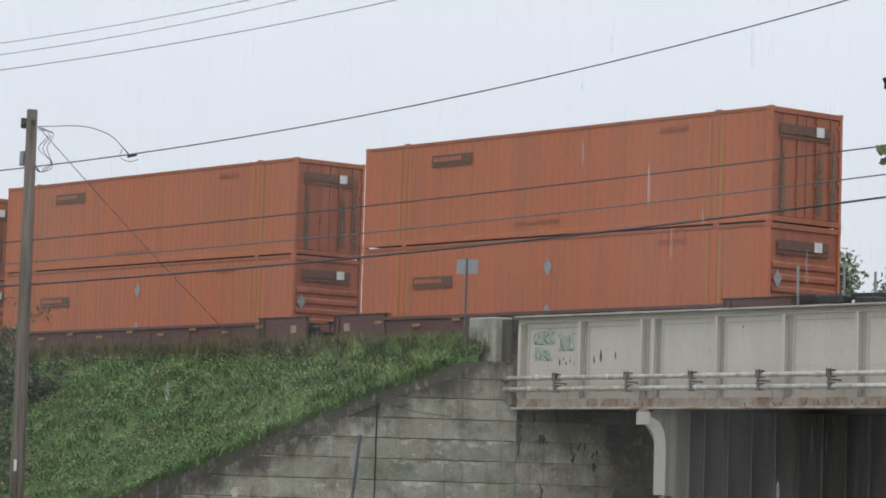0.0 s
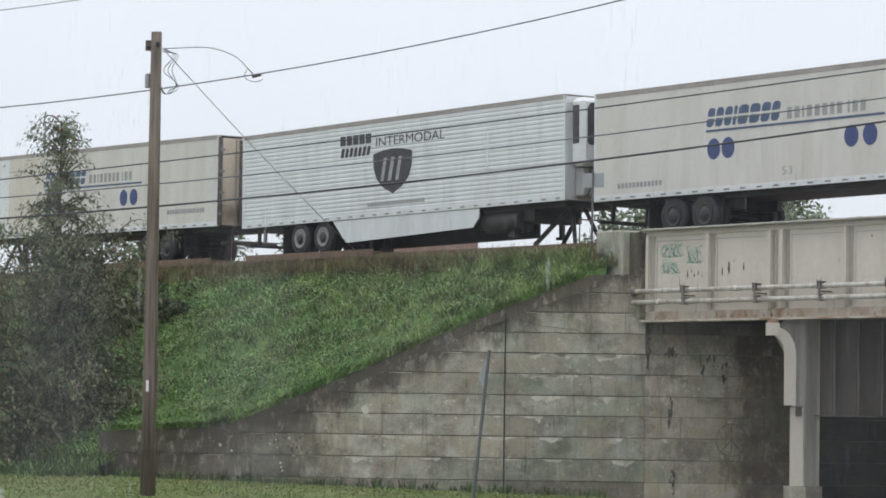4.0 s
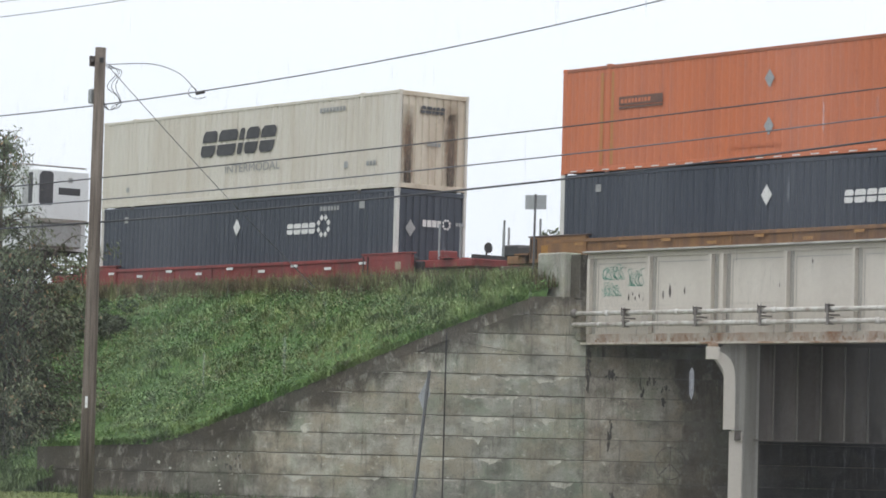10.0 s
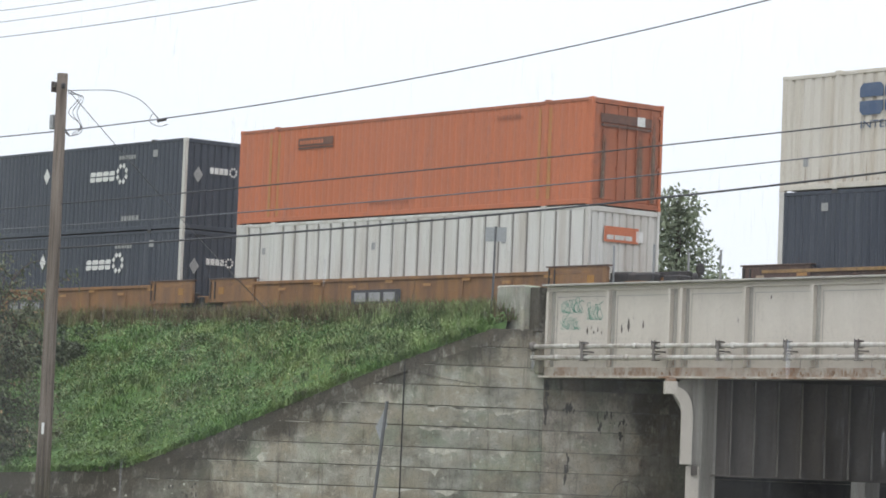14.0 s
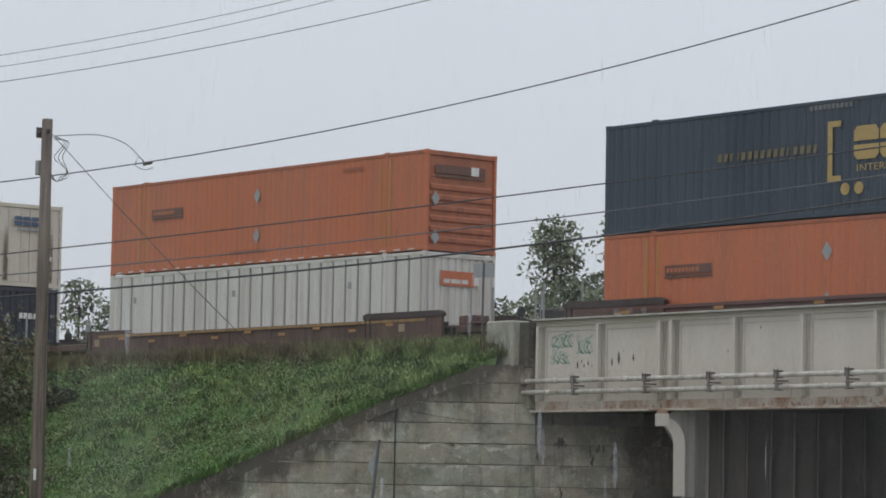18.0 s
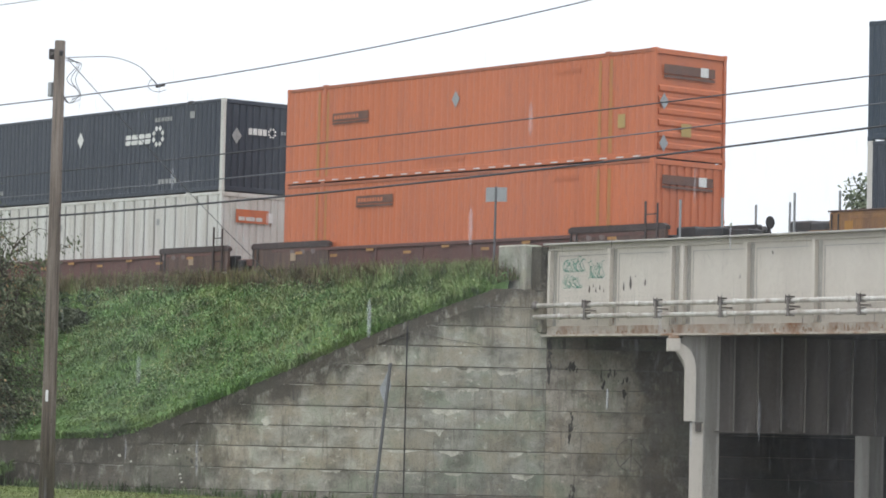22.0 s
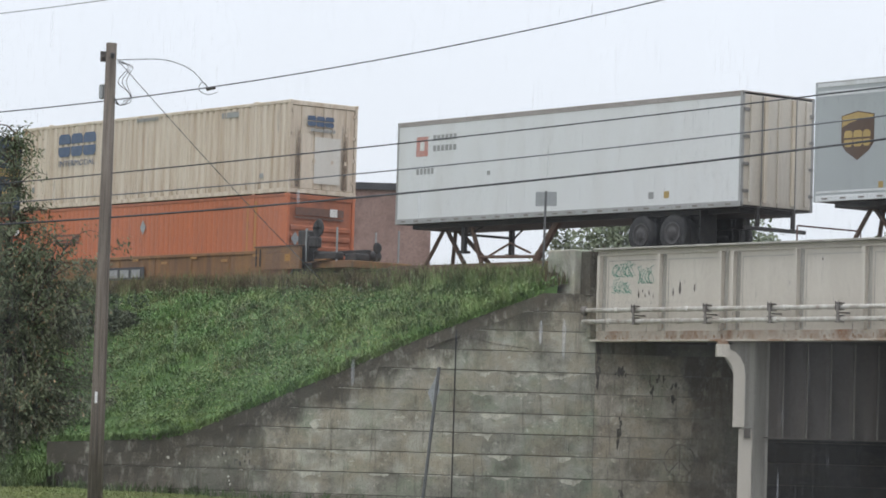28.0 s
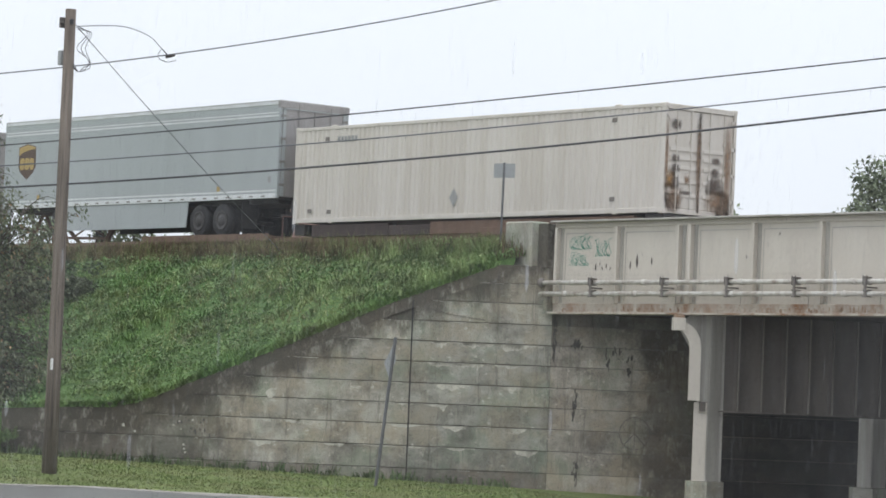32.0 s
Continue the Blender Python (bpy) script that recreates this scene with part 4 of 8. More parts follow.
for z, r in ((5.592, 0.06), (5.302, 0.062)):
    pipe = thing("conduit_pipe", "long galvanised pipe strapped along the girder", "pipe", "pipes along the girder")
    x = -59.21 if z < 5.5 else -59.08
    g = Geo().tube([(x, GY - 0.33, z), (-26.5, GY - 0.33, z)], r, 12)
    part("pipe", g, "pipe", pipe, "", True)
    for c in (-58.1, -55.45, -52.0, -48.3, -44.2):
        part("coupling", Geo().tube([(c + (z - 5.5), GY - 0.33, z), (c + 0.16 + (z - 5.5), GY - 0.33, z)], r + 0.016, 12), "pipe", pipe, "", True)
for x in (-57.18, -54.52, -52.25, -49.975, -47.70, -45.42, -43.15, -40.87, -38.6):
    cl = thing("pipe_bracket", "rusty steel bracket that holds two pipes", "bracket", "brackets along the girder")
    part("hanger", Geo().box(x - 0.04, GY - 0.425, 5.21, x + 0.04, GY - 0.40, 5.69, 0.006), "bracket", cl)
    part("arm", Geo().box(x - 0.03, GY - 0.398, 5.43, x + 0.03, GY - 0.02, 5.47), "bracket", cl)
    for z, h in ((5.66, 0.045), (5.51, 0.03), (5.37, 0.035), (5.22, 0.03)):
        part("clip", Geo().box(x - 0.075, GY - 0.435, z, x + 0.075, GY - 0.25, z + h * 0.85, 0.006), "clamp" if z > 5.6 else "bracket", cl, "dark clip round the pipe")
    for q in (-0.055, 0.055):
        part("bolt", Geo().box(x + q - 0.012, GY - 0.44, 5.51, x + q + 0.012, GY - 0.425, 5.73), "clamp", cl)
    part("drip_rod", Geo().tube([(x + 0.36, GY - 0.26, 5.3), (x + 0.34, GY - 0.26, 5.0)], 0.006, 5), "bracket", cl)

elbow = thing("pipe_elbow", "rusty collar where a pipe enters the concrete wall", "pipe fitting")
part("collar", Geo().lathe([(0.03, 0.0), (0.12, 0.0), (0.13, 0.03), (0.09, 0.06), (0.065, 0.12)], (-59.20, GY - 0.33, 5.592), "x", 14), "bracket", elbow, "", True)
part("bend", Geo().tube([(-59.19, GY - 0.33, 5.592), (-59.26, GY - 0.28, 5.59), (-59.30, GY - 0.15, 5.59)], 0.07, 10), "clamp", elbow, "", True)
rust = random.Random(12)
for x0, x1, top in ((-58.7, -57.2, 0.20), (-56.4, -54.4, 0.22), (-54.5, -53.7, 0.26), (-51.6, -49.5, 0.24), (-49.2, -46.0, 0.24), (-44.5, -42.0, 0.2)):
    g = Geo()
    for _ in range(int((x1 - x0) * 9)):
        a, w, h = rust.uniform(x0, x1), rust.uniform(0.015, 0.09), rust.uniform(0.02, top) * rust.uniform(0.2, 1)
        z = ZB + rust.uniform(0.03, 0.10)
        g.prism([(a, z), (a + w, z), (a + w * 0.9, z + h * 0.7), (a + w * 0.5, z + h * rust.uniform(0.6, 1.0)), (a + w * 0.15, z + h * 0.8)], GY - 0.054, GY - 0.0505)
    tagged(part("rust_scabs", g, "rust_scab", gird, "orange-brown scabs of rust"), kind="stuff")
for x in STIFF[1:9]:
    g = Geo()
    for _ in range(rust.randint(2, 5)):
        a, h = x + rust.uniform(-0.03, 0.14), rust.uniform(0.2, 0.7)
        g.prism([(a, 5.12), (a + 0.012, 5.12), (a + 0.006, 5.12 + h)], GY - 0.022, GY - 0.0185)
    tagged(part("rust_runs", g, "rust_scab", gird, "thin rust runs"), kind="stuff")

deck = thing("bridge_deck", "dark steel bridge deck under the track", "bridge deck", kind="structure")
# plate and far girder reach unseen far back, to keep the underpass dark
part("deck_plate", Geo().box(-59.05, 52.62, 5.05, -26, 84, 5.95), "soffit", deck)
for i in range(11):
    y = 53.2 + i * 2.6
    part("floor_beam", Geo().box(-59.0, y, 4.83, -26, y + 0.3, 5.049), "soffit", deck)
part("far_girder", Geo().box(-59, 83.9, 4.8, -26, 84.0, 7.1), "girder", deck)

BENT = Vector((-53.857, 52.248, 0))


def on_bent(e, n, z):
    """A place on the skewed bent: along it, behind it, up."""
    p = BENT + ALONG * e + INTO * n
    return (p.x, p.y, z)


def bent_prism(poly, n0, n1):
    g, k = Geo(), len(poly)
    return g.add([on_bent(e, n0, z) for e, z in poly] + [on_bent(e, n1, z) for e, z in poly],
                 [tuple(range(k)), tuple(range(2 * k - 1, k - 1, -1))] + [(i, i + k, (i + 1) % k + k, (i + 1) % k) for i in range(k)])


def bent_box(e0, n0, z0, e1, n1, z1):
    return bent_prism([(e0, z0), (e1, z0), (e1, z1), (e0, z1)], n0, n1)


def bent_plan(poly, z0, z1):
    """A shape drawn in plan on the bent (along it, behind it), from z0 up to z1."""
    g, k = Geo(), len(poly)
    return g.add([on_bent(e, n, z0) for e, n in poly] + [on_bent(e, n, z1) for e, n in poly],
                 [tuple(range(k)), tuple(range(2 * k - 1, k - 1, -1))] + [(i, i + k, (i + 1) % k + k, (i + 1) % k) for i in range(k)])


bent = thing("bridge_bent", "cream-painted steel bent with deep cross girder on columns", "bridge pier", kind="structure")
for e in (0.0, 4.10, 8.2, 12.3, 16.4):
    top_e = 4.8 if e == 0 else 2.41
    # columns behind the first get a darker, greyer copy of the paint
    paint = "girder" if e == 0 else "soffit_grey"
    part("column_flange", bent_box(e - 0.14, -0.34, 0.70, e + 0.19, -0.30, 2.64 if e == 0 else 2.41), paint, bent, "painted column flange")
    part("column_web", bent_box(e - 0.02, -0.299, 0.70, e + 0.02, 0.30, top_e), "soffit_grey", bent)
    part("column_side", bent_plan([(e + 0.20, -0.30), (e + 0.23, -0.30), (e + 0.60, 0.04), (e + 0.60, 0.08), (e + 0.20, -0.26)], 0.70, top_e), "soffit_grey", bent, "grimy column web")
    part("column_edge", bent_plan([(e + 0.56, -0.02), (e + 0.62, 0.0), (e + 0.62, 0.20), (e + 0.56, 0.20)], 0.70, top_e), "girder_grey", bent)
    part("pedestal", bent_plan([(e - 0.26, -0.44), (e + 0.23, -0.50), (e + 0.70, 0.0), (e + 0.62, 0.45), (e - 0.22, 0.42)], -0.3, 0.69), "concrete_clean", bent, "concrete column base")
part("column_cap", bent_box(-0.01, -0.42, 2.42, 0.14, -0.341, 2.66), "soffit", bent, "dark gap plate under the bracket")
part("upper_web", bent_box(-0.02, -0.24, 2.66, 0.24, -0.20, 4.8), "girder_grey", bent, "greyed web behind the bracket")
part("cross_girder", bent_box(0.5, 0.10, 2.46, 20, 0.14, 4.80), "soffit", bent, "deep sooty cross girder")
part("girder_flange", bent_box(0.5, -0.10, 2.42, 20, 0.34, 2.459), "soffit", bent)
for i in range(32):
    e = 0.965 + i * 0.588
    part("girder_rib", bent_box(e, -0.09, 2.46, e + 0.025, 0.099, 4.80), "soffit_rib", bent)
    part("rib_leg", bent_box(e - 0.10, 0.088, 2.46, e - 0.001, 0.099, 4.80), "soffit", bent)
band = [(-0.30, 2.68), (-0.30, 3.95), (-0.34, 4.15), (-0.42, 4.28), (-0.52, 4.38), (-0.56, 4.41)]
inner = [(-0.02, 2.68), (-0.02, 3.95), (-0.06, 4.22), (-0.15, 4.40), (-0.27, 4.52), (-0.425, 4.60)]
part("bracket", bent_prism(band + inner[::-1], -0.47, -0.345), "girder", bent, "curved cream-painted bracket")
part("bracket_web", bent_prism([(-0.29, 2.68), (0.1, 2.68), (0.1, 4.8), (-0.30, 4.8), (-0.6, 4.5), (-0.3, 4.0)], -0.28, -0.25), "girder_grey", bent)
part("bracket_seat", bent_box(-0.74, -0.52, 4.40, -0.43, -0.10, 4.71), "girder", bent, "cream-painted bearing seat")
part("bearing", bent_box(-0.70, -0.46, 4.711, -0.46, -0.12, 4.787), "rust_scab", bent, "rusty bearing plate")

# ---------------------------------------------------------------- utility pole and wires
LINE0, LINEW = Vector((-61.12, 38.06, 0)), Vector((0.9118, 0.4106, 0))


def on_line(s, z, side=0.0):
    p = LINE0 + LINEW * s + Vector((-0.4106, 0.9118, 0)) * side
    return (p.x, p.y, z)


pole = thing("utility_pole", "weathered grey-brown timber utility pole with a white tag", "utility pole")
part("shaft", Geo().tube([(-61.12, 38.06, 0.1), (-61.12, 38.06, 3), (-61.12, 38.06, 7), (-61.12, 38.06, 11.38)], 0.187, 16, 0.128), "timber", pole, "", True)
part("tag", Geo().box(-60.98, 37.86, 2.78, -60.90, 37.90, 3.05, 0.01), "tagwhite", pole, "small white tag")
part("bolt", Geo().box(-61.40, 37.95, 11.05, -61.24, 38.1, 11.12).box(-61.42, 37.94, 10.95, -61.37, 38.1, 11.2), "clamp", pole)
part("insulator", Geo().lathe([(0.03, 0), (0.06, 0.03), (0.04, 0.06), (0.07, 0.09), (0.03, 0.13)], (-60.93, 37.98, 11.0), "z", 10), "black", pole, "", True)
part("cable_box", Geo().box(-61.42, 37.93, 10.05, -61.27, 38.12, 10.4, 0.02), "signback", pole, "small grey cable box")


def rounded(pts, n=6):
    """A smooth line through points."""
    p = [Vector(q) for q in pts]
    p = [p[0] * 2 - p[1]] + p + [p[-1] * 2 - p[-2]]
    out = []
    for a, b, c, d in zip(p, p[1:], p[2:], p[3:]):
        out += [0.5 * (2 * b + (c - a) * t + (2 * a - 5 * b + 4 * c - d) * t * t + (3 * b - a - 3 * c + d) * t ** 3) for t in (i / n for i in range(n))]
    return out + [p[-2]]


drip = Geo()
for k in range(3):
    drip.tube(rounded([on_line(0.15 + 0.02 * k, 11.0 - 0.05 * k), on_line(0.50 + 0.06 * k, 10.80), on_line(0.22 + 0.12 * k, 10.45), on_line(0.52 + 0.05 * k, 10.2 - 0.06 * k), on_line(0.62 - 0.1 * k, 9.98), on_line(0.30, 9.88), on_line(0.12, 10.0 + 0.05 * k)]), 0.009, 5)
part("drip_loop", drip, "wire", pole, "loose loops of cable", True)


def wire(pts, r, material, label):
    """A hanging cable through points, drawn on past both ends."""
    s = [p[0] for p in pts]
    c = np.polyfit(s, [p[1] for p in pts], 2)
    path = [on_line(q, float(np.polyval(c, q))) for q in np.linspace(-26, 33, 40)]
    g = Geo().tube(path, r, 5)
    return solid("overhead_wire", g, material, label, "overhead wire", "wires along the road", smooth=True)


wire([(-1.96, 9.88), (2.82, 10.22), (8.9, 11.0), (14.65, 11.97), (20.62, 13.19)], 0.016, "wire_grey", "twisted grey service cable past the pole")
wire([(-1.85, 8.12), (5.93, 8.69), (13.0, 9.27), (20.3, 9.94)], 0.016, "wire", "dark overhead cable above the road")
wire([(-1.83, 7.64), (0.67, 7.74), (8.87, 8.34), (16.97, 8.99), (20.32, 9.35)], 0.015, "wire_grey", "thin grey overhead cable")
wire([(-1.79, 7.11), (5.99, 7.54), (13.05, 8.15), (20.33, 8.85)], 0.024, "wire", "thick black overhead cable")
wire([(-1.65, 12.97), (3.12, 13.42), (7.33, 13.99)], 0.008, "wire_grey", "high grey power line")
wire([(-1.64, 12.69), (3.9, 13.25), (8.35, 13.93)], 0.008, "wire_grey", "high grey power line")
wire([(-1.63, 12.32), (4.67, 12.92), (10.85, 13.79)], 0.010, "wire_grey", "high grey power line")
solid("service_loop", Geo().tube(rounded([on_line(0.22, 10.97), on_line(0.9, 10.97), on_line(1.4, 10.95), on_line(1.8, 10.87), on_line(2.25, 10.69), on_line(2.57, 10.42), on_line(2.77, 10.22)]), 0.011, 5),
      "wire_grey", "cable that arches from the pole to a splice", "cable", smooth=True)
splice = thing("cable_splice", "black splice clamp with loose wire ends on a cable", "cable clamp")
part("clamp_body", Geo().tube([on_line(2.72, 10.2), on_line(2.95, 10.24)], 0.035, 8), "black", splice, "", True)
part("loose_ends", Geo().tube(rounded([on_line(2.8, 10.2), on_line(2.6, 10.38), on_line(2.5, 10.2), on_line(2.75, 10.08), on_line(3.0, 10.12)]), 0.008, 5), "wire", splice, "", True)
guy_a, guy_b = Vector((-60.9, 38.15, 10.93)), Vector((-70.35, 51.5, 6.35))
guy = [guy_a.lerp(guy_b, k / 10) + Vector((0, 0, -0.10 * math.sin(math.pi * k / 10))) for k in range(11)]
solid("guy_wire", Geo().tube(guy, 0.010, 5), "wire_grey", "thin wire from the pole to the embankment", "guy wire", smooth=True)

# ---------------------------------------------------------------- signs
post = thing("track_sign", "pair of small grey sign backs on a steel post", "sign")
part("post", Geo().tube([(-60.75, 51.45, 6.1), (-60.72, 51.45, 8.78)], 0.030, 8), "sign_dark", post)
part("panel", Geo().prism([(-61.03, 51.36), (-60.74, 51.47), (-60.74, 51.48), (-61.03, 51.37)], 8.38, 8.76, "z"), "signback", post)
part("panel", Geo().prism([(-60.71, 51.47), (-60.50, 51.64), (-60.505, 51.65), (-60.715, 51.48)], 8.38, 8.76, "z"), "signback", post, "paler sign back")
lean = thing("leaning_sign", "leaning steel sign post seen nearly edge-on", "sign")
part("post", Geo().tube([(-59.06, 46.23, -0.1), (-58.82, 46.52, 3.95)], 0.045, 6), "sign_dark", lean)
pan_ = Geo()
top_, low_ = Vector((-58.83, 46.50, 3.85)), Vector((-58.89, 46.43, 2.95))
for off in (Vector((0, 0, 0)), INTO * 0.012):
    pan_.v += [tuple(p + off) for p in (low_ - ALONG * 0.02, low_ + Vector((0, 0, 0.35)) - ALONG * 0.15, top_ - Vector((0, 0, 0.3)) - ALONG * 0.12, top_, top_ - Vector((0, 0, 0.5)) + ALONG * 0.05)]
pan_.f += [(0, 1, 2, 3, 4), (5, 6, 7, 8, 9)] + [(i, (i + 1) % 5, (i + 1) % 5 + 5, i + 5) for i in range(5)]
part("panel", pan_, "signback", lean, "grey sign seen nearly edge-on")
AZ = radians(40.55)
st = thing("street_sign", "two green street name blades on a steel post", "street sign")
base = Vector((-math.sin(AZ) * 36, math.cos(AZ) * 36, 0))
rgt = Vector((math.cos(AZ), math.sin(AZ), 0))
part("post", Geo().tube([base + rgt * 0.1 + Vector((0, 0, -0.1)), base + rgt * 0.1 + Vector((0, 0, 3.85))], 0.03, 8), "signgreen", st, "green post")
for z, nm in ((3.84, "blade"), (3.62, "blade")):
    a, b = base, base + rgt * 0.75
    f = Vector((-rgt.y, rgt.x, 0)) * -0.036
    g = Geo().add([a + f + Vector((0, 0, z)), b + f + Vector((0, 0, z)), b + f + Vector((0, 0, z + 0.19)), a + f + Vector((0, 0, z + 0.19)),
                   a + f * 0.8 + Vector((0, 0, z)), b + f * 0.8 + Vector((0, 0, z)), b + f * 0.8 + Vector((0, 0, z + 0.19)), a + f * 0.8 + Vector((0, 0, z + 0.19))],
                  [(0, 1, 2, 3), (4, 5, 6, 7), (0, 1, 5, 4), (1, 2, 6, 5), (2, 3, 7, 6), (3, 0, 4, 7)])
    bl = part(nm, g, "signgreen", st)
    bars = Geo()
    for k in range(5):
        p = a + rgt * (0.05 + 0.13 * k) + f * 1.1 + Vector((0, 0, z + 0.045))
        q = p + rgt * 0.08
        bars.add([p, q, q + Vector((0, 0, 0.10)), p + Vector((0, 0, 0.10))], [(0, 1, 2, 3)])
    tagged(part("lettering", bars, "markwhite", bl, "white bars"), kind="stuff")


# ---------------------------------------------------------------- the train: containers
LEN, WID, HGT = 16.15, 2.59, 2.90
MOVING = []


def corr(g, x0, x1, y, depth, z0, z1, pitch, duty=0.5, slope=0.05, far=False):
    """A corrugated sheet along x: proud at y, recessed by depth."""
    n = max(1, round((x1 - x0) / pitch))
    p = (x1 - x0) / n
    d = -depth if far else depth
    line = []
    for i in range(n):
        a = x0 + i * p
        line += [(a, y), (a + duty * p, y), (a + duty * p + slope, y + d), (a + p - slope, y + d)]
    line.append((x1, y))
    k = len(line)
    return g.add([(a, b, z0) for a, b in line] + [(a, b, z1) for a, b in line], [(i, i + 1, i + 1 + k, i + k) for i in range(k - 1)])


def block_word(parent, x, z, h, widths, material, y=-0.006, slant=0.0, gap=0.16, axis="y", name="logo", label=""):
    """A brand mark as a row of plain blocks with cut corners, each cleft by a level slit."""
    g = Geo()
    for w in widths:
        w *= h
        c = min(0.14 * h, w * 0.25)
        for piece in ([(0, c), (c, 0), (w - c, 0), (w, c), (w, 0.44 * h), (0, 0.44 * h)], [(0, 0.56 * h), (w, 0.56 * h), (w, h - c), (w - c, h), (c, h), (0, h - c)]):
            g.prism([(x + a + slant * b, z + b) for a, b in piece], y - 0.004, y, axis)
        x += w + gap * h
    return tagged(part(name, g, material, parent, label), kind="stuff")


def bars(parent, x, z, h, widths, material, y=-0.006, gap=0.3, axis="y", name="small_print", slant=0.0):
    """Writing too small to read."""
    g = Geo()
    for w in widths:
        w *= h
        g.prism([(x, z), (x + w, z), (x + w + slant * h, z + h), (x + slant * h, z + h)], y - 0.003, y, axis)
        x += w + gap * h
    return tagged(part(name, g, material, parent), kind="stuff")


def plate(parent, name, x, z, w, h, material, y=-0.006, axis="y", label=""):
    return part(name, Geo().prism([(x, z), (x + w, z), (x + w, z + h), (x, z + h)], y - 0.006, y, axis), material, parent, label)


def diamond(parent, x, z, r, material, y=-0.006, axis="y", name="diamond_placard"):
    return part(name, Geo().prism([(x - r * 0.72, z), (x, z - r), (x + r * 0.72, z), (x, z + r)], y - 0.005, y, axis), material, parent)


def words(parent, body, x, z, size, width, material, y=-0.008, axis="y"):
    """Readable words on a side (axis y) or an end (axis x), set to a given width."""
    cu = bpy.data.curves.new("writing", "FONT")
    cu.body, cu.size, cu.extrude = body, size, 0.001
    tmp = new("writing", cu)
    bpy.context.view_layer.update()
    me = bpy.data.meshes.new_from_object(tmp.evaluated_get(bpy.context.evaluated_depsgraph_get()))
    bpy.data.objects.remove(tmp)
    k = width / max(0.01, max(v.co.x for v in me.vertices))
    for v in me.vertices:
        a, b, d = v.co.x * k, v.co.y, v.co.z
        v.co = (x + a, y - d, z + b) if axis == "y" else (y + d, x + a, z + b)
    me.name = "lettering"
    me.materials.clear()
    return part("lettering", me, material, parent)


def ring_mark(parent, x, z, r, material, y=-0.007, axis="y"):
    g = Geo()
    for k in range(8):
        a = math.pi * (k / 4 + 0.125)
        cx, cz, q = x + r * math.cos(a), z + r * math.sin(a), r * 0.36
        g.prism([(cx - q, cz), (cx, cz - q), (cx + q, cz), (cx, cz + q)], y - 0.003, y, axis)
    return tagged(part("ring_logo", g, material, parent), kind="stuff")


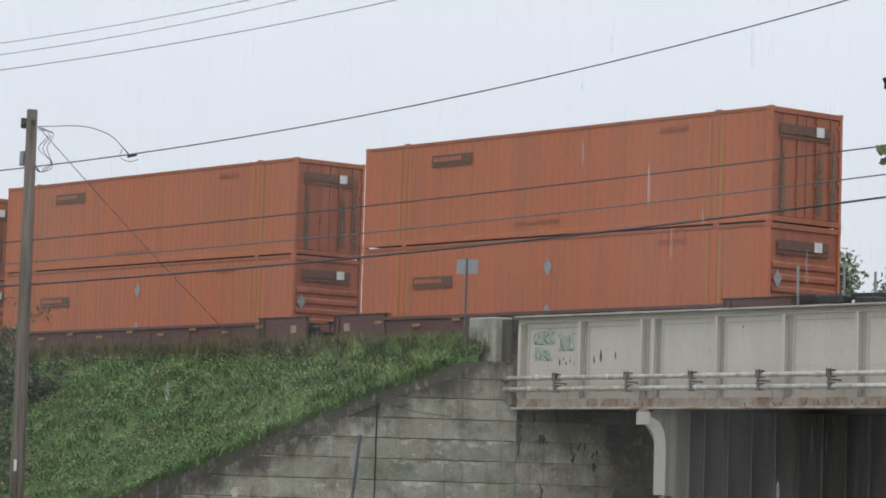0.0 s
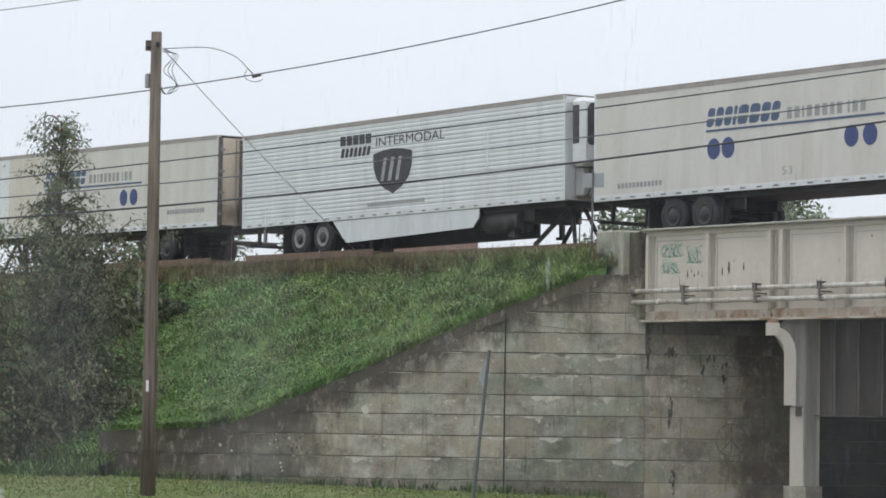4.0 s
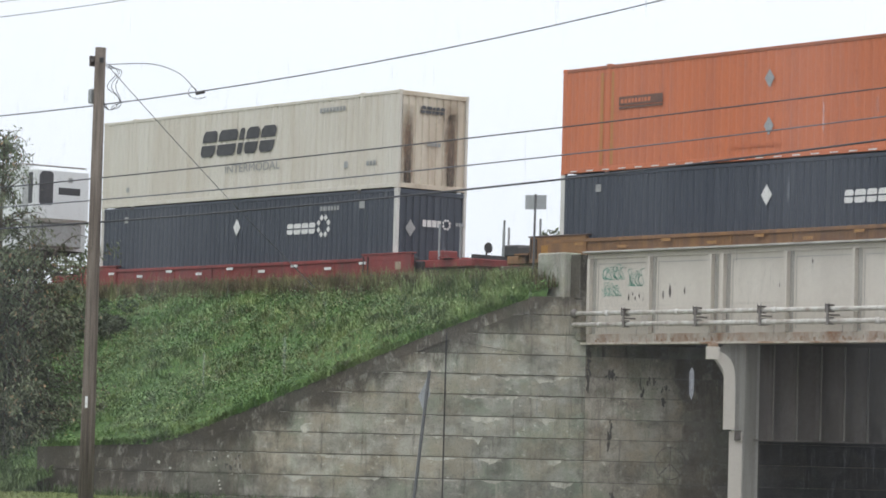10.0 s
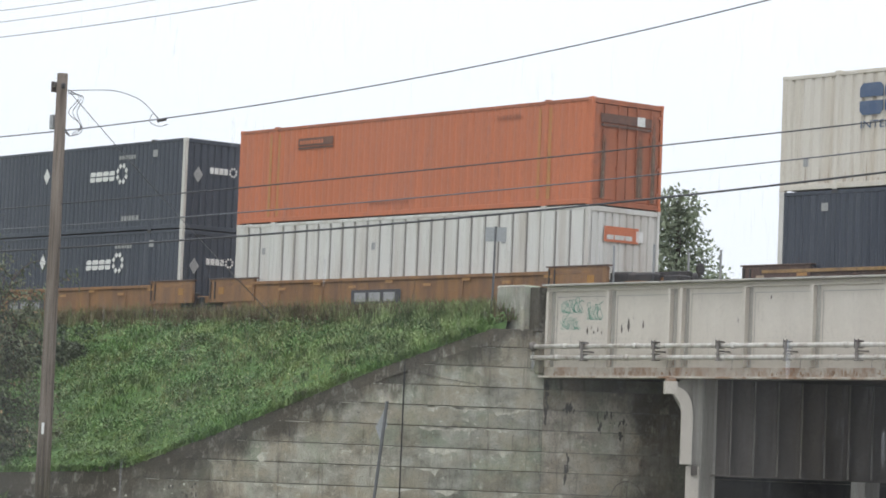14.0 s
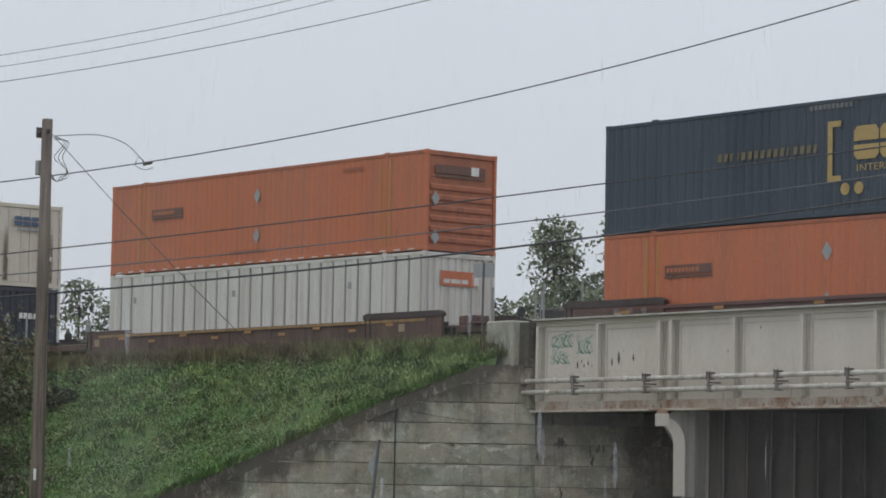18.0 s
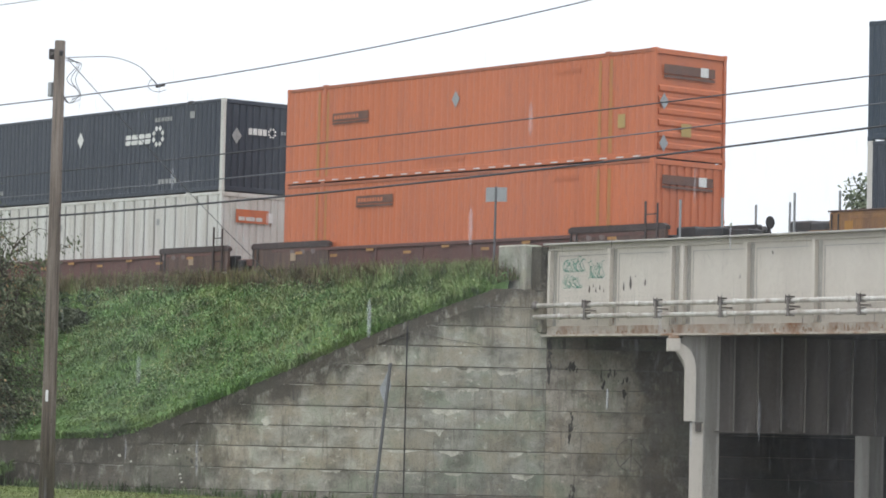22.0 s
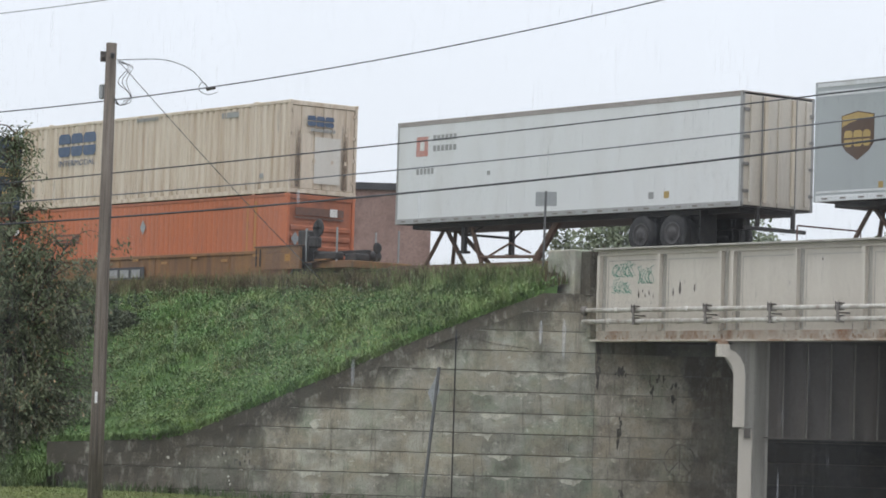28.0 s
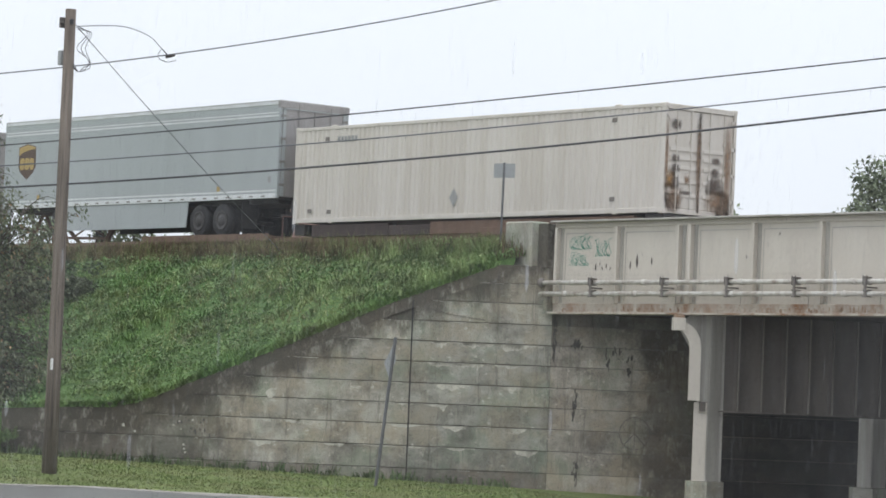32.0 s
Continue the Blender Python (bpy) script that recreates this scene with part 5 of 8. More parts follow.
def container(label, side, end, post=None, rail=None, pitch=0.28, duty=0.5, depth=0.035, style="doors", recess=None, slope=0.05):
    c = thing("shipping_container", label, "shipping container", "containers on the train")
    post, rail = post or side, rail or ("orange_end" if side.startswith("orange") else side)
    for nm, y, far in (("side_wall", 0.012, False), ("side_wall", WID - 0.012, True)):
        if far:
            part(nm, Geo().box(0.1, WID - 0.05, 0.14, LEN - 0.1, WID - 0.012, HGT - 0.08), side, c)
            continue
        part(nm, corr(Geo(), 0.12, LEN - 0.12, y, depth, 0.14, HGT - 0.08, pitch, duty, slope), side, c)
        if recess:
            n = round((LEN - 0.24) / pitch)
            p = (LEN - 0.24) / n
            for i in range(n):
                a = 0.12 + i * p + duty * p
                # recess bottoms are coloured darker than the ribs
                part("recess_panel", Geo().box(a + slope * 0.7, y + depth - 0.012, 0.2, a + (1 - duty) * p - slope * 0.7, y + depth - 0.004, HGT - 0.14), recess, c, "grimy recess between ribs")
    part("roof", Geo().box(0.05, 0.05, HGT - 0.06, LEN - 0.05, WID - 0.05, HGT - 0.025), rail, c)
    part("floor_frame", Geo().box(0.05, 0.05, 0.06, LEN - 0.05, WID - 0.05, 0.13), "black", c)
    for y in (0.0, WID - 0.09):
        part("bottom_rail", Geo().box(0.1, y, 0.03, LEN - 0.1, y + 0.09, 0.16, 0.008), side if side.startswith("orange") else rail, c)
        part("top_rail", Geo().box(0.1, y, HGT - 0.11, LEN - 0.1, y + 0.07, HGT - 0.015, 0.008), rail, c)
        for x in (1.80, LEN - 1.94):
            part("lifting_post", Geo().box(x, y - 0.004 if y == 0 else y, 0.0, x + 0.14, y + 0.09, HGT, 0.01), side, c)
            part("corner_casting", Geo().box(x - 0.03, y - 0.008, HGT - 0.10, x + 0.17, y + 0.10, HGT + 0.02, 0.012), rail if side != "navy" else "black", c)
        for x in (0.0, LEN - 0.17):
            part("corner_post", Geo().box(x, y - 0.002, 0.10, x + 0.17, y + 0.10, HGT - 0.10, 0.015), post, c)
            for z in (0.0, HGT - 0.12):
                part("corner_casting", Geo().box(x - 0.006, y - 0.008, z, x + 0.178, y + 0.11, z + 0.12, 0.015), post, c)
    part("front_wall", Geo().box(0.02, 0.1, 0.1, 0.06, WID - 0.1, HGT - 0.1), end, c)
    ex = LEN - 0.03
    part("end_header", Geo().box(LEN - 0.08, 0.10, HGT - 0.16, LEN, WID - 0.10, HGT - 0.02, 0.01), end, c)
    part("end_sill", Geo().box(LEN - 0.08, 0.10, 0.02, LEN, WID - 0.10, 0.16, 0.01), end, c)
    if style == "doors":
        for y0, y1 in ((0.11, WID / 2 - 0.01), (WID / 2 + 0.01, WID - 0.11)):
            d = part("door", Geo().box(LEN - 0.07, y0, 0.17, ex, y1, HGT - 0.17, 0.012), end, c)
            for q in (0.28, 0.72):
                y = y0 + (y1 - y0) * q
                part("lock_rod", Geo().tube([(ex + 0.025, y, 0.12), (ex + 0.025, y, HGT - 0.12)], 0.018, 6), end, d)
                for z, h in ((0.98, 0.12), (1.9, 0.07)):
                    part("rod_guide", Geo().box(ex, y - 0.04, z, ex + 0.045, y + 0.04, z + h), end, d)
            for z in (0.4, 1.1, 1.8, 2.5):
                yh = y0 if y0 < 1 else y1
                part("hinge", Geo().box(ex, yh - 0.07, z, ex + 0.03, yh + 0.07, z + 0.09), end, d)
    elif style == "ribs":
        part("end_wall", Geo().box(LEN - 0.08, 0.1, 0.16, LEN - 0.05, WID - 0.1, HGT - 0.16), end, c)
        for k in range(6):
            z = 0.24 + k * 0.30
            part("end_rib", Geo().prism([(LEN - 0.05, z), (LEN - 0.005, z + 0.05), (LEN - 0.005, z + 0.15), (LEN - 0.05, z + 0.2)], 0.16, WID - 0.16), end, c)
    else:
        g = Geo()
        n = 9
        p = (WID - 0.24) / n
        line = []
        for i in range(n):
            a = 0.12 + i * p
            line += [(a, LEN - 0.02), (a + p * 0.5, LEN - 0.02), (a + p * 0.5 + 0.03, LEN - 0.06), (a + p - 0.03, LEN - 0.06)]
        line.append((WID - 0.12, LEN - 0.02))
        k = len(line)
        g.add([(b, a, 0.15) for a, b in line] + [(b, a, HGT - 0.15) for a, b in line], [(i, i + 1, i + 1 + k, i + k) for i in range(k - 1)])
        part("end_wall", g, end, c)
    return c


def orange_box(label, style="ribs", side="orange", marks=True, end="orange_end", at=(2.32, 1.66), gold=False):
    c = container(label, side, end, style=style, depth=0.015)
    px, pz = at
    plate(c, "logo", px, pz + 0.09, 1.72, 0.24, "plate_dark", label="dark brand plate")
    plate(c, "logo_bar", px, pz, 1.72, 0.06, "plate_dark")
    bars(c, px + 0.08, pz + 0.15, 0.11, [0.9, 0.9, 1.0, 0.8, 0.9, 0.9, 0.5, 0.9, 1.0], side, -0.013, 0.35)
    plate(c, "end_plate", 0.30, 2.24, 1.85, 0.24, "plate_dark", LEN + 0.012, "x", "dark brand plate")
    plate(c, "end_bar", 0.30, 2.13, 1.85, 0.07, "plate_dark", LEN + 0.012, "x")
    if style != "doors" or not marks:
        plate(c, "number_panel", 1.62, 2.24, 0.28, 0.25, "markwhite", LEN + 0.02, "x")
    if marks:
        diamond(c, 8.0, 2.08, 0.24, "signback")
        if not gold:
            diamond(c, 8.0, 0.87, 0.24, "signback")
        diamond(c, 0.32, 1.5, 0.22, "signback", LEN + 0.014, "x")
        diamond(c, 0.32, 0.4, 0.22, "signback", LEN + 0.014, "x")
    if gold:
        plate(c, "data_panel", 14.75, 0.85, 0.28, 0.36, "gold")
        plate(c, "end_placard", 0.95, 0.62, 0.36, 0.34, "gold", LEN + 0.014, "x")
    if marks:
        g = Geo()
        for k in range(24):
            g.box(0.4 + k * 0.65, -0.012, 0.06, 0.68 + k * 0.65, -0.004, 0.09)
        tagged(part("reflector_tape", g, "markwhite", c), kind="stuff")
    bars(c, 6.6, 0.35, 0.11, [0.9] * 14, end)
    bars(c, 12.2, 2.48, 0.12, [0.8] * 8, end)
    for y, w, z0, z1 in ((0.42, 0.22, 0.2, 2.1), (1.75, 0.30, 0.3, 2.1), (2.25, 0.2, 0.2, 2.6)) if style == "doors" else ():
        part("grime_streak", Geo().prism([(y - w / 2, z0), (y + w / 2, z0), (y + w / 2, z1), (y - w / 2, z1)], LEN + 0.016, LEN + 0.019, "x"), "streak", c, "dark streak of grime")
    for x, w in ((1.55, 0.13), (1.98, 0.12), (13.95, 0.12), (14.36, 0.15)):
        part("streak", Geo().prism([(x, 0.2), (x + w, 0.2), (x + w * 0.9, 2.7), (x + w * 0.1, 2.7)], 0.004, 0.009), "orange_streak", c, "yellowish rubbed streak")
    return c


def navy_box(label, tank=False):
    c = container(label, "navy", "navy", post="rib_white", style="doors" if tank else "corr", pitch=0.25, depth=0.022)
    block_word(c, 10.66, 1.69, 0.33, [0.9, 1.1, 1.0, 0.95], "markwhite", slant=0.1, gap=0.14)
    ring_mark(c, 12.55, 1.90, 0.27, "markwhite")
    diamond(c, 7.97, 2.02, 0.27, "markwhite")
    bars(c, 12.36, 2.36, 0.13, [0.9, 0.9, 0.3, 0.9, 0.8, 0.9, 0.8], "greymark")
    bars(c, 2.25, 0.40, 0.15, [0.8, 0.8, 0.3, 0.8, 0.8, 0.8], "greymark")
    bars(c, 12.64, 0.36, 0.15, [0.8, 0.9, 0.3, 0.8, 0.8, 0.3, 0.9], "greymark")
    plate(c, "data_panel", 1.46, 2.38, 0.22, 0.2, "greymark")
    plate(c, "data_panel", 14.32, 2.36, 0.26, 0.22, "greymark")
    bars(c, 0.95, 1.82, 0.2, [0.7, 0.8, 0.8, 0.7], "markwhite", LEN + 0.014, 0.15, "x", "end_logo")
    ring_mark(c, 1.85, 1.92, 0.13, "markwhite", LEN + 0.014, "x")
    diamond(c, 0.5, 1.75, 0.26, "greymark" if not tank else "signback", LEN + 0.014, "x")
    bars(c, 2.2, 1.9, 0.1, [0.8, 0.8, 0.8], "greymark", LEN + 0.014, 0.3, "x")
    return c


def white_box(label):
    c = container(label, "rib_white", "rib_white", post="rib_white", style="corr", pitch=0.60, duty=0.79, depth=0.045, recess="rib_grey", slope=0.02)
    plate(c, "end_logo", 0.55, 1.95, 1.25, 0.42, "orange_new", LEN + 0.014, "x", "faded orange brand mark")
    bars(c, 0.65, 2.02, 0.12, [2, 3, 2], "rib_white", LEN + 0.022, 0.3, "x")
    plate(c, "number_panel", 1.72, 2.0, 0.25, 0.3, "markwhite", LEN + 0.014, "x")
    for x in (1.4, 6.8, 12.6):
        plate(c, "data_panel", x, 1.95, 0.16, 0.2, "greymark", -0.004)
    return c


def cream_box(label):
    c = container(label, "cream", "cream_rust", style="corr", pitch=0.30, depth=0.025)
    block_word(c, 5.78, 1.42, 0.82, [0.95, 1.25, 0.32, 0.85, 0.95], "dark", slant=0.26, gap=0.14)
    words(c, "INTERMODAL", 7.18, 0.86, 0.36, 3.0, "greymark")
    bars(c, 12.2, 2.44, 0.14, [0.9] * 8, "greymark")
    bars(c, 14.6, 0.72, 0.14, [0.9] * 3, "greymark")
    plate(c, "data_panel", 13.5, 0.7, 0.18, 0.2, "greymark")
    plate(c, "data_panel", 1.5, 0.5, 0.16, 0.16, "greymark")
    block_word(c, 0.75, 2.25, 0.22, [0.8, 1.0, 0.4, 0.7, 0.7], "dark", LEN + 0.02, 0.2, 0.1, "x", "end_logo")
    bars(c, 1.05, 1.3, 0.12, [0.8] * 4, "greymark", LEN + 0.02, 0.3, "x")
    for y, w, t, tone, d in ((0.34, 0.5, 2.5, "bloom", 0.0), (1.96, 0.6, 2.6, "bloom", 0.0), (0.36, 0.24, 1.95, "streak", 0.003), (1.98, 0.30, 2.3, "streak", 0.003)):
        part("rust_streak", Geo().prism([(y - w / 2, 0.12), (y + w / 2, 0.12), (y + w / 2, t), (y - w / 2, t)], LEN - 0.019, LEN - 0.014 + d, "x"), tone, c, "brown rust streak")
    return c


def blue_mark_box(label, side, at):
    c = container(label, side, side if side == "cream" else "buff", style="doors", pitch=0.34, depth=0.045)
    block_word(c, at, 1.76, 0.78, [0.98, 0.95, 1.02], "steelblue", gap=0.06)
    words(c, "INTERMODAL", at + 0.02, 1.44, 0.27, 2.36, "steelblue")
    block_word(c, 0.62, 2.12, 0.32, [1.0, 1.0, 1.05], "steelblue", LEN + 0.06, 0, 0.06, "x", "end_logo")
    bars(c, 0.75, 1.95, 0.10, [1.0] * 8, "greymark", LEN + 0.06, 0.2, "x")
    for y, w, t in ((0.34, 0.26, 2.1), (2.12, 0.28, 2.2)):
        part("rust_streak", Geo().prism([(y - w / 2, 0.2), (y + w / 2, 0.2), (y + w / 2, t), (y - w / 2, t)], LEN + 0.008, LEN + 0.014, "x"), "streak", c, "brown rust streak")
    if side == "buff":
        plate(c, "door_panel", 0.95, 0.35, 1.0, 1.45, "offwhite", LEN + 0.012, "x", "paler repainted door panel")
    g = Geo()
    for k in range(60):
        x, h = 0.5 + k * 0.25 + 0.14 * math.sin(k * 2.3), 0.08 + (0.55 if k % 3 else 0.25) * abs(math.sin(k * 1.7)) ** 2
        g.prism([(x, 0.17), (x + 0.035, 0.17), (x + 0.024, 0.17 + h * 0.6), (x + 0.018, 0.17 + h), (x + 0.01, 0.17 + h * 0.5)], -0.004, -0.001)
    tagged(part("rust_staining", g, "patch_rust", c, "thin rust runs rising from the foot"), kind="stuff")
    bars(c, 12.4, 2.5, 0.18, [0.6, 0.4, 3.6], "greymark")
    bars(c, 7.4, 2.68, 0.11, [0.8] * 11, "greymark")
    plate(c, "data_panel", 0.8, 0.6, 0.16, 0.2, "greymark")
    plate(c, "data_panel", 14.6, 0.5, 0.2, 0.16, "greymark")
    return c


def gold_mark_box(label, bracketed=True):
    c = container(label, "teal", "teal", style="ribs" if not bracketed else "corr", pitch=0.30, depth=0.022)
    if bracketed:
        block_word(c, 8.86, 1.34, 0.82, [0.98, 0.95, 1.02], "gold", gap=0.05)
        words(c, "INTERMODAL", 8.94, 1.06, 0.25, 2.12, "gold")
        for x, d in ((8.0, 1), (11.76, -1)):
            part("logo_bracket", Geo().box(x, -0.012, 0.86, x + 0.16, -0.006, 2.34).box(min(x, x + 0.08 + d * 0.36), -0.012, 2.2, max(x + 0.16, x + 0.08 + d * 0.36), -0.006, 2.34)
                 .box(min(x, x + 0.08 + d * 0.36), -0.012, 0.86, max(x + 0.16, x + 0.08 + d * 0.36), -0.006, 1.0), "gold", c)
        for x in (8.58, 9.03, 10.99, 11.38):
            part("logo_dot", Geo().prism([(x + 0.15 * math.cos(a), 0.66 + 0.15 * math.sin(a)) for a in np.linspace(0, 2 * math.pi, 13)[:-1]], -0.012, -0.006), "gold", c)
        bars(c, 4.2, 1.62, 0.20, [0.7, 0.6, 0.5, 0.0, 0.3, 0.7, 0.7, 0.7, 0.7, 0.7, 0.7, 0.7, 0.3, 0.0, 0.7, 0.7, 0.7, 0.6], "gold_faded", gap=0.42, slant=0.15)
        block_word(c, 0.55, 2.0, 0.38, [0.95, 0.95, 1.0], "gold", LEN - 0.008, 0, 0.06, "x", "end_logo")
        plate(c, "number_panel", 1.0, 0.62, 0.5, 0.28, "markwhite", LEN + 0.0, "x")
    else:
        words(c, "53", 0.70, 1.82, 0.28, 0.34, "gold")
        block_word(c, 2.50, 1.42, 0.92, [0.86, 0.80, 0.88], "gold", gap=0.05)
        words(c, "INTERMODAL", 2.52, 1.14, 0.28, 2.32, "gold")
        block_word(c, 0.8, 1.45, 0.3, [0.95, 0.95, 1.0], "gold", LEN + 0.01, 0, 0.06, "x", "end_logo")
        plate(c, "number_panel", 15.0, 0.82, 0.34, 0.28, "gold")
        plate(c, "end_placard", 1.05, 0.7, 0.3, 0.2, "gold", LEN + 0.01, "x")
        bars(c, 14.5, 2.4, 0.16, [0.9] * 5, "dimmark")
        bars(c, 14.6, 0.4, 0.12, [0.9] * 7, "dimred")
    if bracketed:
        bars(c, 7.4, 2.66, 0.12, [0.9] * 10, "dimmark")
        bars(c, 12.15, 2.38, 0.12, [0.9] * 10, "dimmark")
    return c


def rusty_box(label):
    c = container(label, "beige", "beige", style="doors", pitch=0.22, depth=0.036)
    diamond(c, 7.6, 0.62, 0.26, "greymark")
    for x, z in ((14.1, 2.45), (14.1, 0.35), (0.75, 0.32), (1.7, 0.28), (1.5, 2.45)):
        plate(c, "data_panel", x, z, 0.20, 0.12, "bracket")
    bars(c, 2.1, 2.42, 0.15, [0.8] * 6, "greymark")
    for z in (0.46, 0.82, 1.18, 1.43, 1.66):
        part("door_rib", Geo().box(LEN - 0.028, 0.2, z, LEN - 0.003, WID / 2 - 0.12, z + 0.10, 0.012).box(LEN - 0.028, WID / 2 + 0.12, z, LEN - 0.003, WID - 0.2, z + 0.10, 0.012), "beige", c)
    for k, (y, z, w, h, tone) in enumerate(((0.03, 0.05, 0.7, 0.75, "bloom"), (0.05, 0.05, 0.55, 0.5, "streak"), (0.04, 0.70, 0.36, 0.45, "ochre"), (0.26, 0.66, 0.30, 0.42, "smudge"), (0.24, 1.08, 0.34, 0.26, "smudge"), (0.24, 1.36, 0.32, 0.22, "smudge"),
                                            (0.20, 2.20, 0.40, 0.30, "smudge"), (0.62, 0.52, 0.42, 0.12, "smudge"), (0.7, 0.78, 0.24, 0.3, "bloom"), (1.68, 1.38, 0.36, 0.22, "smudge"), (1.66, 1.08, 0.36, 0.24, "smudge"), (1.52, 0.60, 0.62, 0.52, "smudge"),
                                            (1.45, 0.05, 0.95, 0.7, "bloom"), (1.9, 0.05, 0.5, 0.6, "streak"), (2.12, 0.1, 0.32, 2.6, "bloom"), (1.12, 0.1, 0.22, 2.6, "bloom"), (1.2, 0.1, 0.10, 2.6, "streak"), (0.0, 0.3, 0.14, 2.3, "bloom"))):
        part("rust_patch", Geo().prism([(y, z), (y + w, z), (y + w, z + h), (y, z + h)], LEN - 0.003 + 0.0008 * k, LEN + 0.001 + 0.0008 * k, "x"), tone, c, "ragged rusty patch")
    return c


# ---------------------------------------------------------------- railway cars
def wheelset_parts(car, xc, sub_z=0.0):
    """A two-axle truck under a car, wheels 0.84 m."""
    f = part("truck_frame", Geo().prism([(xc - 1.25, 0.42), (xc - 1.05, 0.32), (xc - 0.6, 0.38), (xc - 0.4, 0.24), (xc + 0.4, 0.24), (xc + 0.6, 0.38), (xc + 1.05, 0.32), (xc + 1.25, 0.42),
                                         (xc + 1.2, 0.62), (xc + 0.5, 0.74), (xc - 0.5, 0.74), (xc - 1.2, 0.62)], 0.22, 0.36)
             .prism([(xc - 1.2, 0.42), (xc + 1.2, 0.42), (xc + 0.5, 0.74), (xc - 0.5, 0.74)], WID - 0.36, WID - 0.22).box(xc - 0.2, 0.3, 0.35, xc + 0.2, WID - 0.3, 0.68), "black", car)
    for dx in (-0.89, 0.89):
        for y in (TRACK - FACE - 0.80, TRACK - FACE + 0.67):
            part("wheel", Geo().lathe([(0.06, -0.02), (0.36, 0.0), (0.42, 0.0), (0.42, 0.11), (0.45, 0.13), (0.36, 0.14), (0.08, 0.10)], (xc + dx, y, 0.42), "y", 18), "brown", f, "", True)
        part("axle_box", Geo().box(xc + dx - 0.14, 0.14, 0.3, xc + dx + 0.14, 0.24, 0.54, 0.03), "brown", f)


def well_car(label, paint, left, right, top=1.45, stripe=False, marks="mark", high=False):
    """A well car for one stack. left, right: how far its ends reach past the container; high: long raised ends with ladders."""
    c = thing("well_car", label, "railway car", "cars of the train")
    for y, s in ((-0.19, 1), (WID + 0.07, -1)):
        sill = part("side_sill", Geo().box(-0.3, y + 0.03, 0.36, LEN + 0.3, y + 0.07, top - 0.05).box(-0.3, y - 0.02, top - 0.10, LEN + 0.3, y + 0.12, top, 0.01)
                    .box(-0.3, y - 0.03, 0.26, LEN + 0.3, y + 0.12, 0.38, 0.01), paint, c)
        for k in range(8):
            x = 0.4 + k * 2.15
            part("sill_rib", Geo().box(x, y + 0.012 if s > 0 else y + 0.07, 0.38, x + 0.07, y + 0.03 if s > 0 else y + 0.115, top - 0.1), paint, sill)
        if s > 0:
            for k in range(9):
                x = 0.9 + k * 1.72
                part("reflector", Geo().box(x, y - 0.03, top - 0.18 - 0.12 * (k % 2), x + 0.34, y - 0.022, top - 0.10 - 0.12 * (k % 2)), marks, sill)
            if paint == "yellow":
                part("number_plate", Geo().box(6.2, y - 0.03, top - 0.78, 8.5, y - 0.024, top - 0.36), "dark", sill, "black plate with a pale mark")
                g = Geo()
                for k in range(3):
                    g.box(6.36 + k * 0.68, y - 0.034, top - 0.70, 6.88 + k * 0.68, y - 0.031, top - 0.44)
                tagged(part("small_print", g, "greymark", sill), kind="stuff")
            if stripe:
                part("stripe", Geo().box(-0.3, y - 0.028, top - 0.09, LEN + 0.3, y - 0.021, top - 0.01), "stripe", sill, "yellow stripe")
    part("well_floor", Geo().box(-0.2, -0.05, 0.26, LEN + 0.2, WID + 0.05, 0.32), "black", c)
    for x0, x1, r0, r1 in ((-left, -0.12, -1.3 if high else -1.0, 2.5 if high else 1.35),
                           (LEN + 0.12, LEN + right, LEN - (3.0 if high else 2.5 if paint == "brown" else 1.35), LEN + (0.7 if high else 1.0))):
        part("end_platform", Geo().box(x0, 0.15, 0.86, x1, WID - 0.15, 1.08, 0.02), paint, c)
        part("end_post", Geo().box(min(x0, x1) + 0.05 if x0 < 0 else x1 - 0.15, 0.2, 1.08, min(x0, x1) + 0.15 if x0 < 0 else x1 - 0.05, WID - 0.2, 1.2), "black", c)
        for y in (-0.205, WID + 0.10):
            part("raised_end", Geo().prism([(r0, top - 0.6), (r0, top + 0.06), (r0 + 0.06, top + 0.09), (r1 - 0.06, top + 0.09), (r1, top + 0.05), (r1, top - 0.6)], y, y + 0.10), "brown" if high else paint, c)
            if high or paint == "brown" and x0 > 0:
                part("end_flange", Geo().prism([(r0 - 0.04, top + 0.03), (r0 - 0.04, top + 0.15), (r0 + 0.10, top + 0.20), (r1 - 0.12, top + 0.20), (r1 + 0.04, top + 0.13), (r1 + 0.04, top + 0.03)], y - 0.02, y + 0.14), "brown_dark", c, "dark worn top edge")
            else:
                part("end_flange", Geo().box(r0 - 0.05, y - 0.03, top + 0.09, r1 + 0.05, y + 0.16, top + 0.13, 0.01), "brown" if paint != "red" else "red", c)
            if high and y < 0:
                for k in range(3):
                    q = (r0 + 0.12 if x0 > 0 else r1 - 1.9) + k * 0.52
                    part("worn_patch", Geo().prism([(q, top - 0.10), (q + 0.05, top - 0.03), (q + 0.22, top - 0.05), (q + 0.25, top - 0.14), (q + 0.1, top - 0.19)], y - 0.010, y - 0.004), "patch_worn", c, "pale patch worn through the paint")
            if y < 0:
                q = r0 + 0.25 if x0 > 0 else r1 - 0.75
                part("data_patch", Geo().box(q + (1.35 if x0 > 0 else -1.1), y - 0.012, top - 0.36, q + (1.62 if x0 > 0 else -0.83), y - 0.004, top - 0.14), "patch_" + ("yellow" if paint == "yellow" else "rust"), c, "paler painted patch")
                for hx in (r0 + 0.06, r0 + 0.28):
                    part("ladder_rail", Geo().box(hx, y - 0.03, top - 0.5, hx + 0.035, y - 0.005, top + 0.04), "black", c)
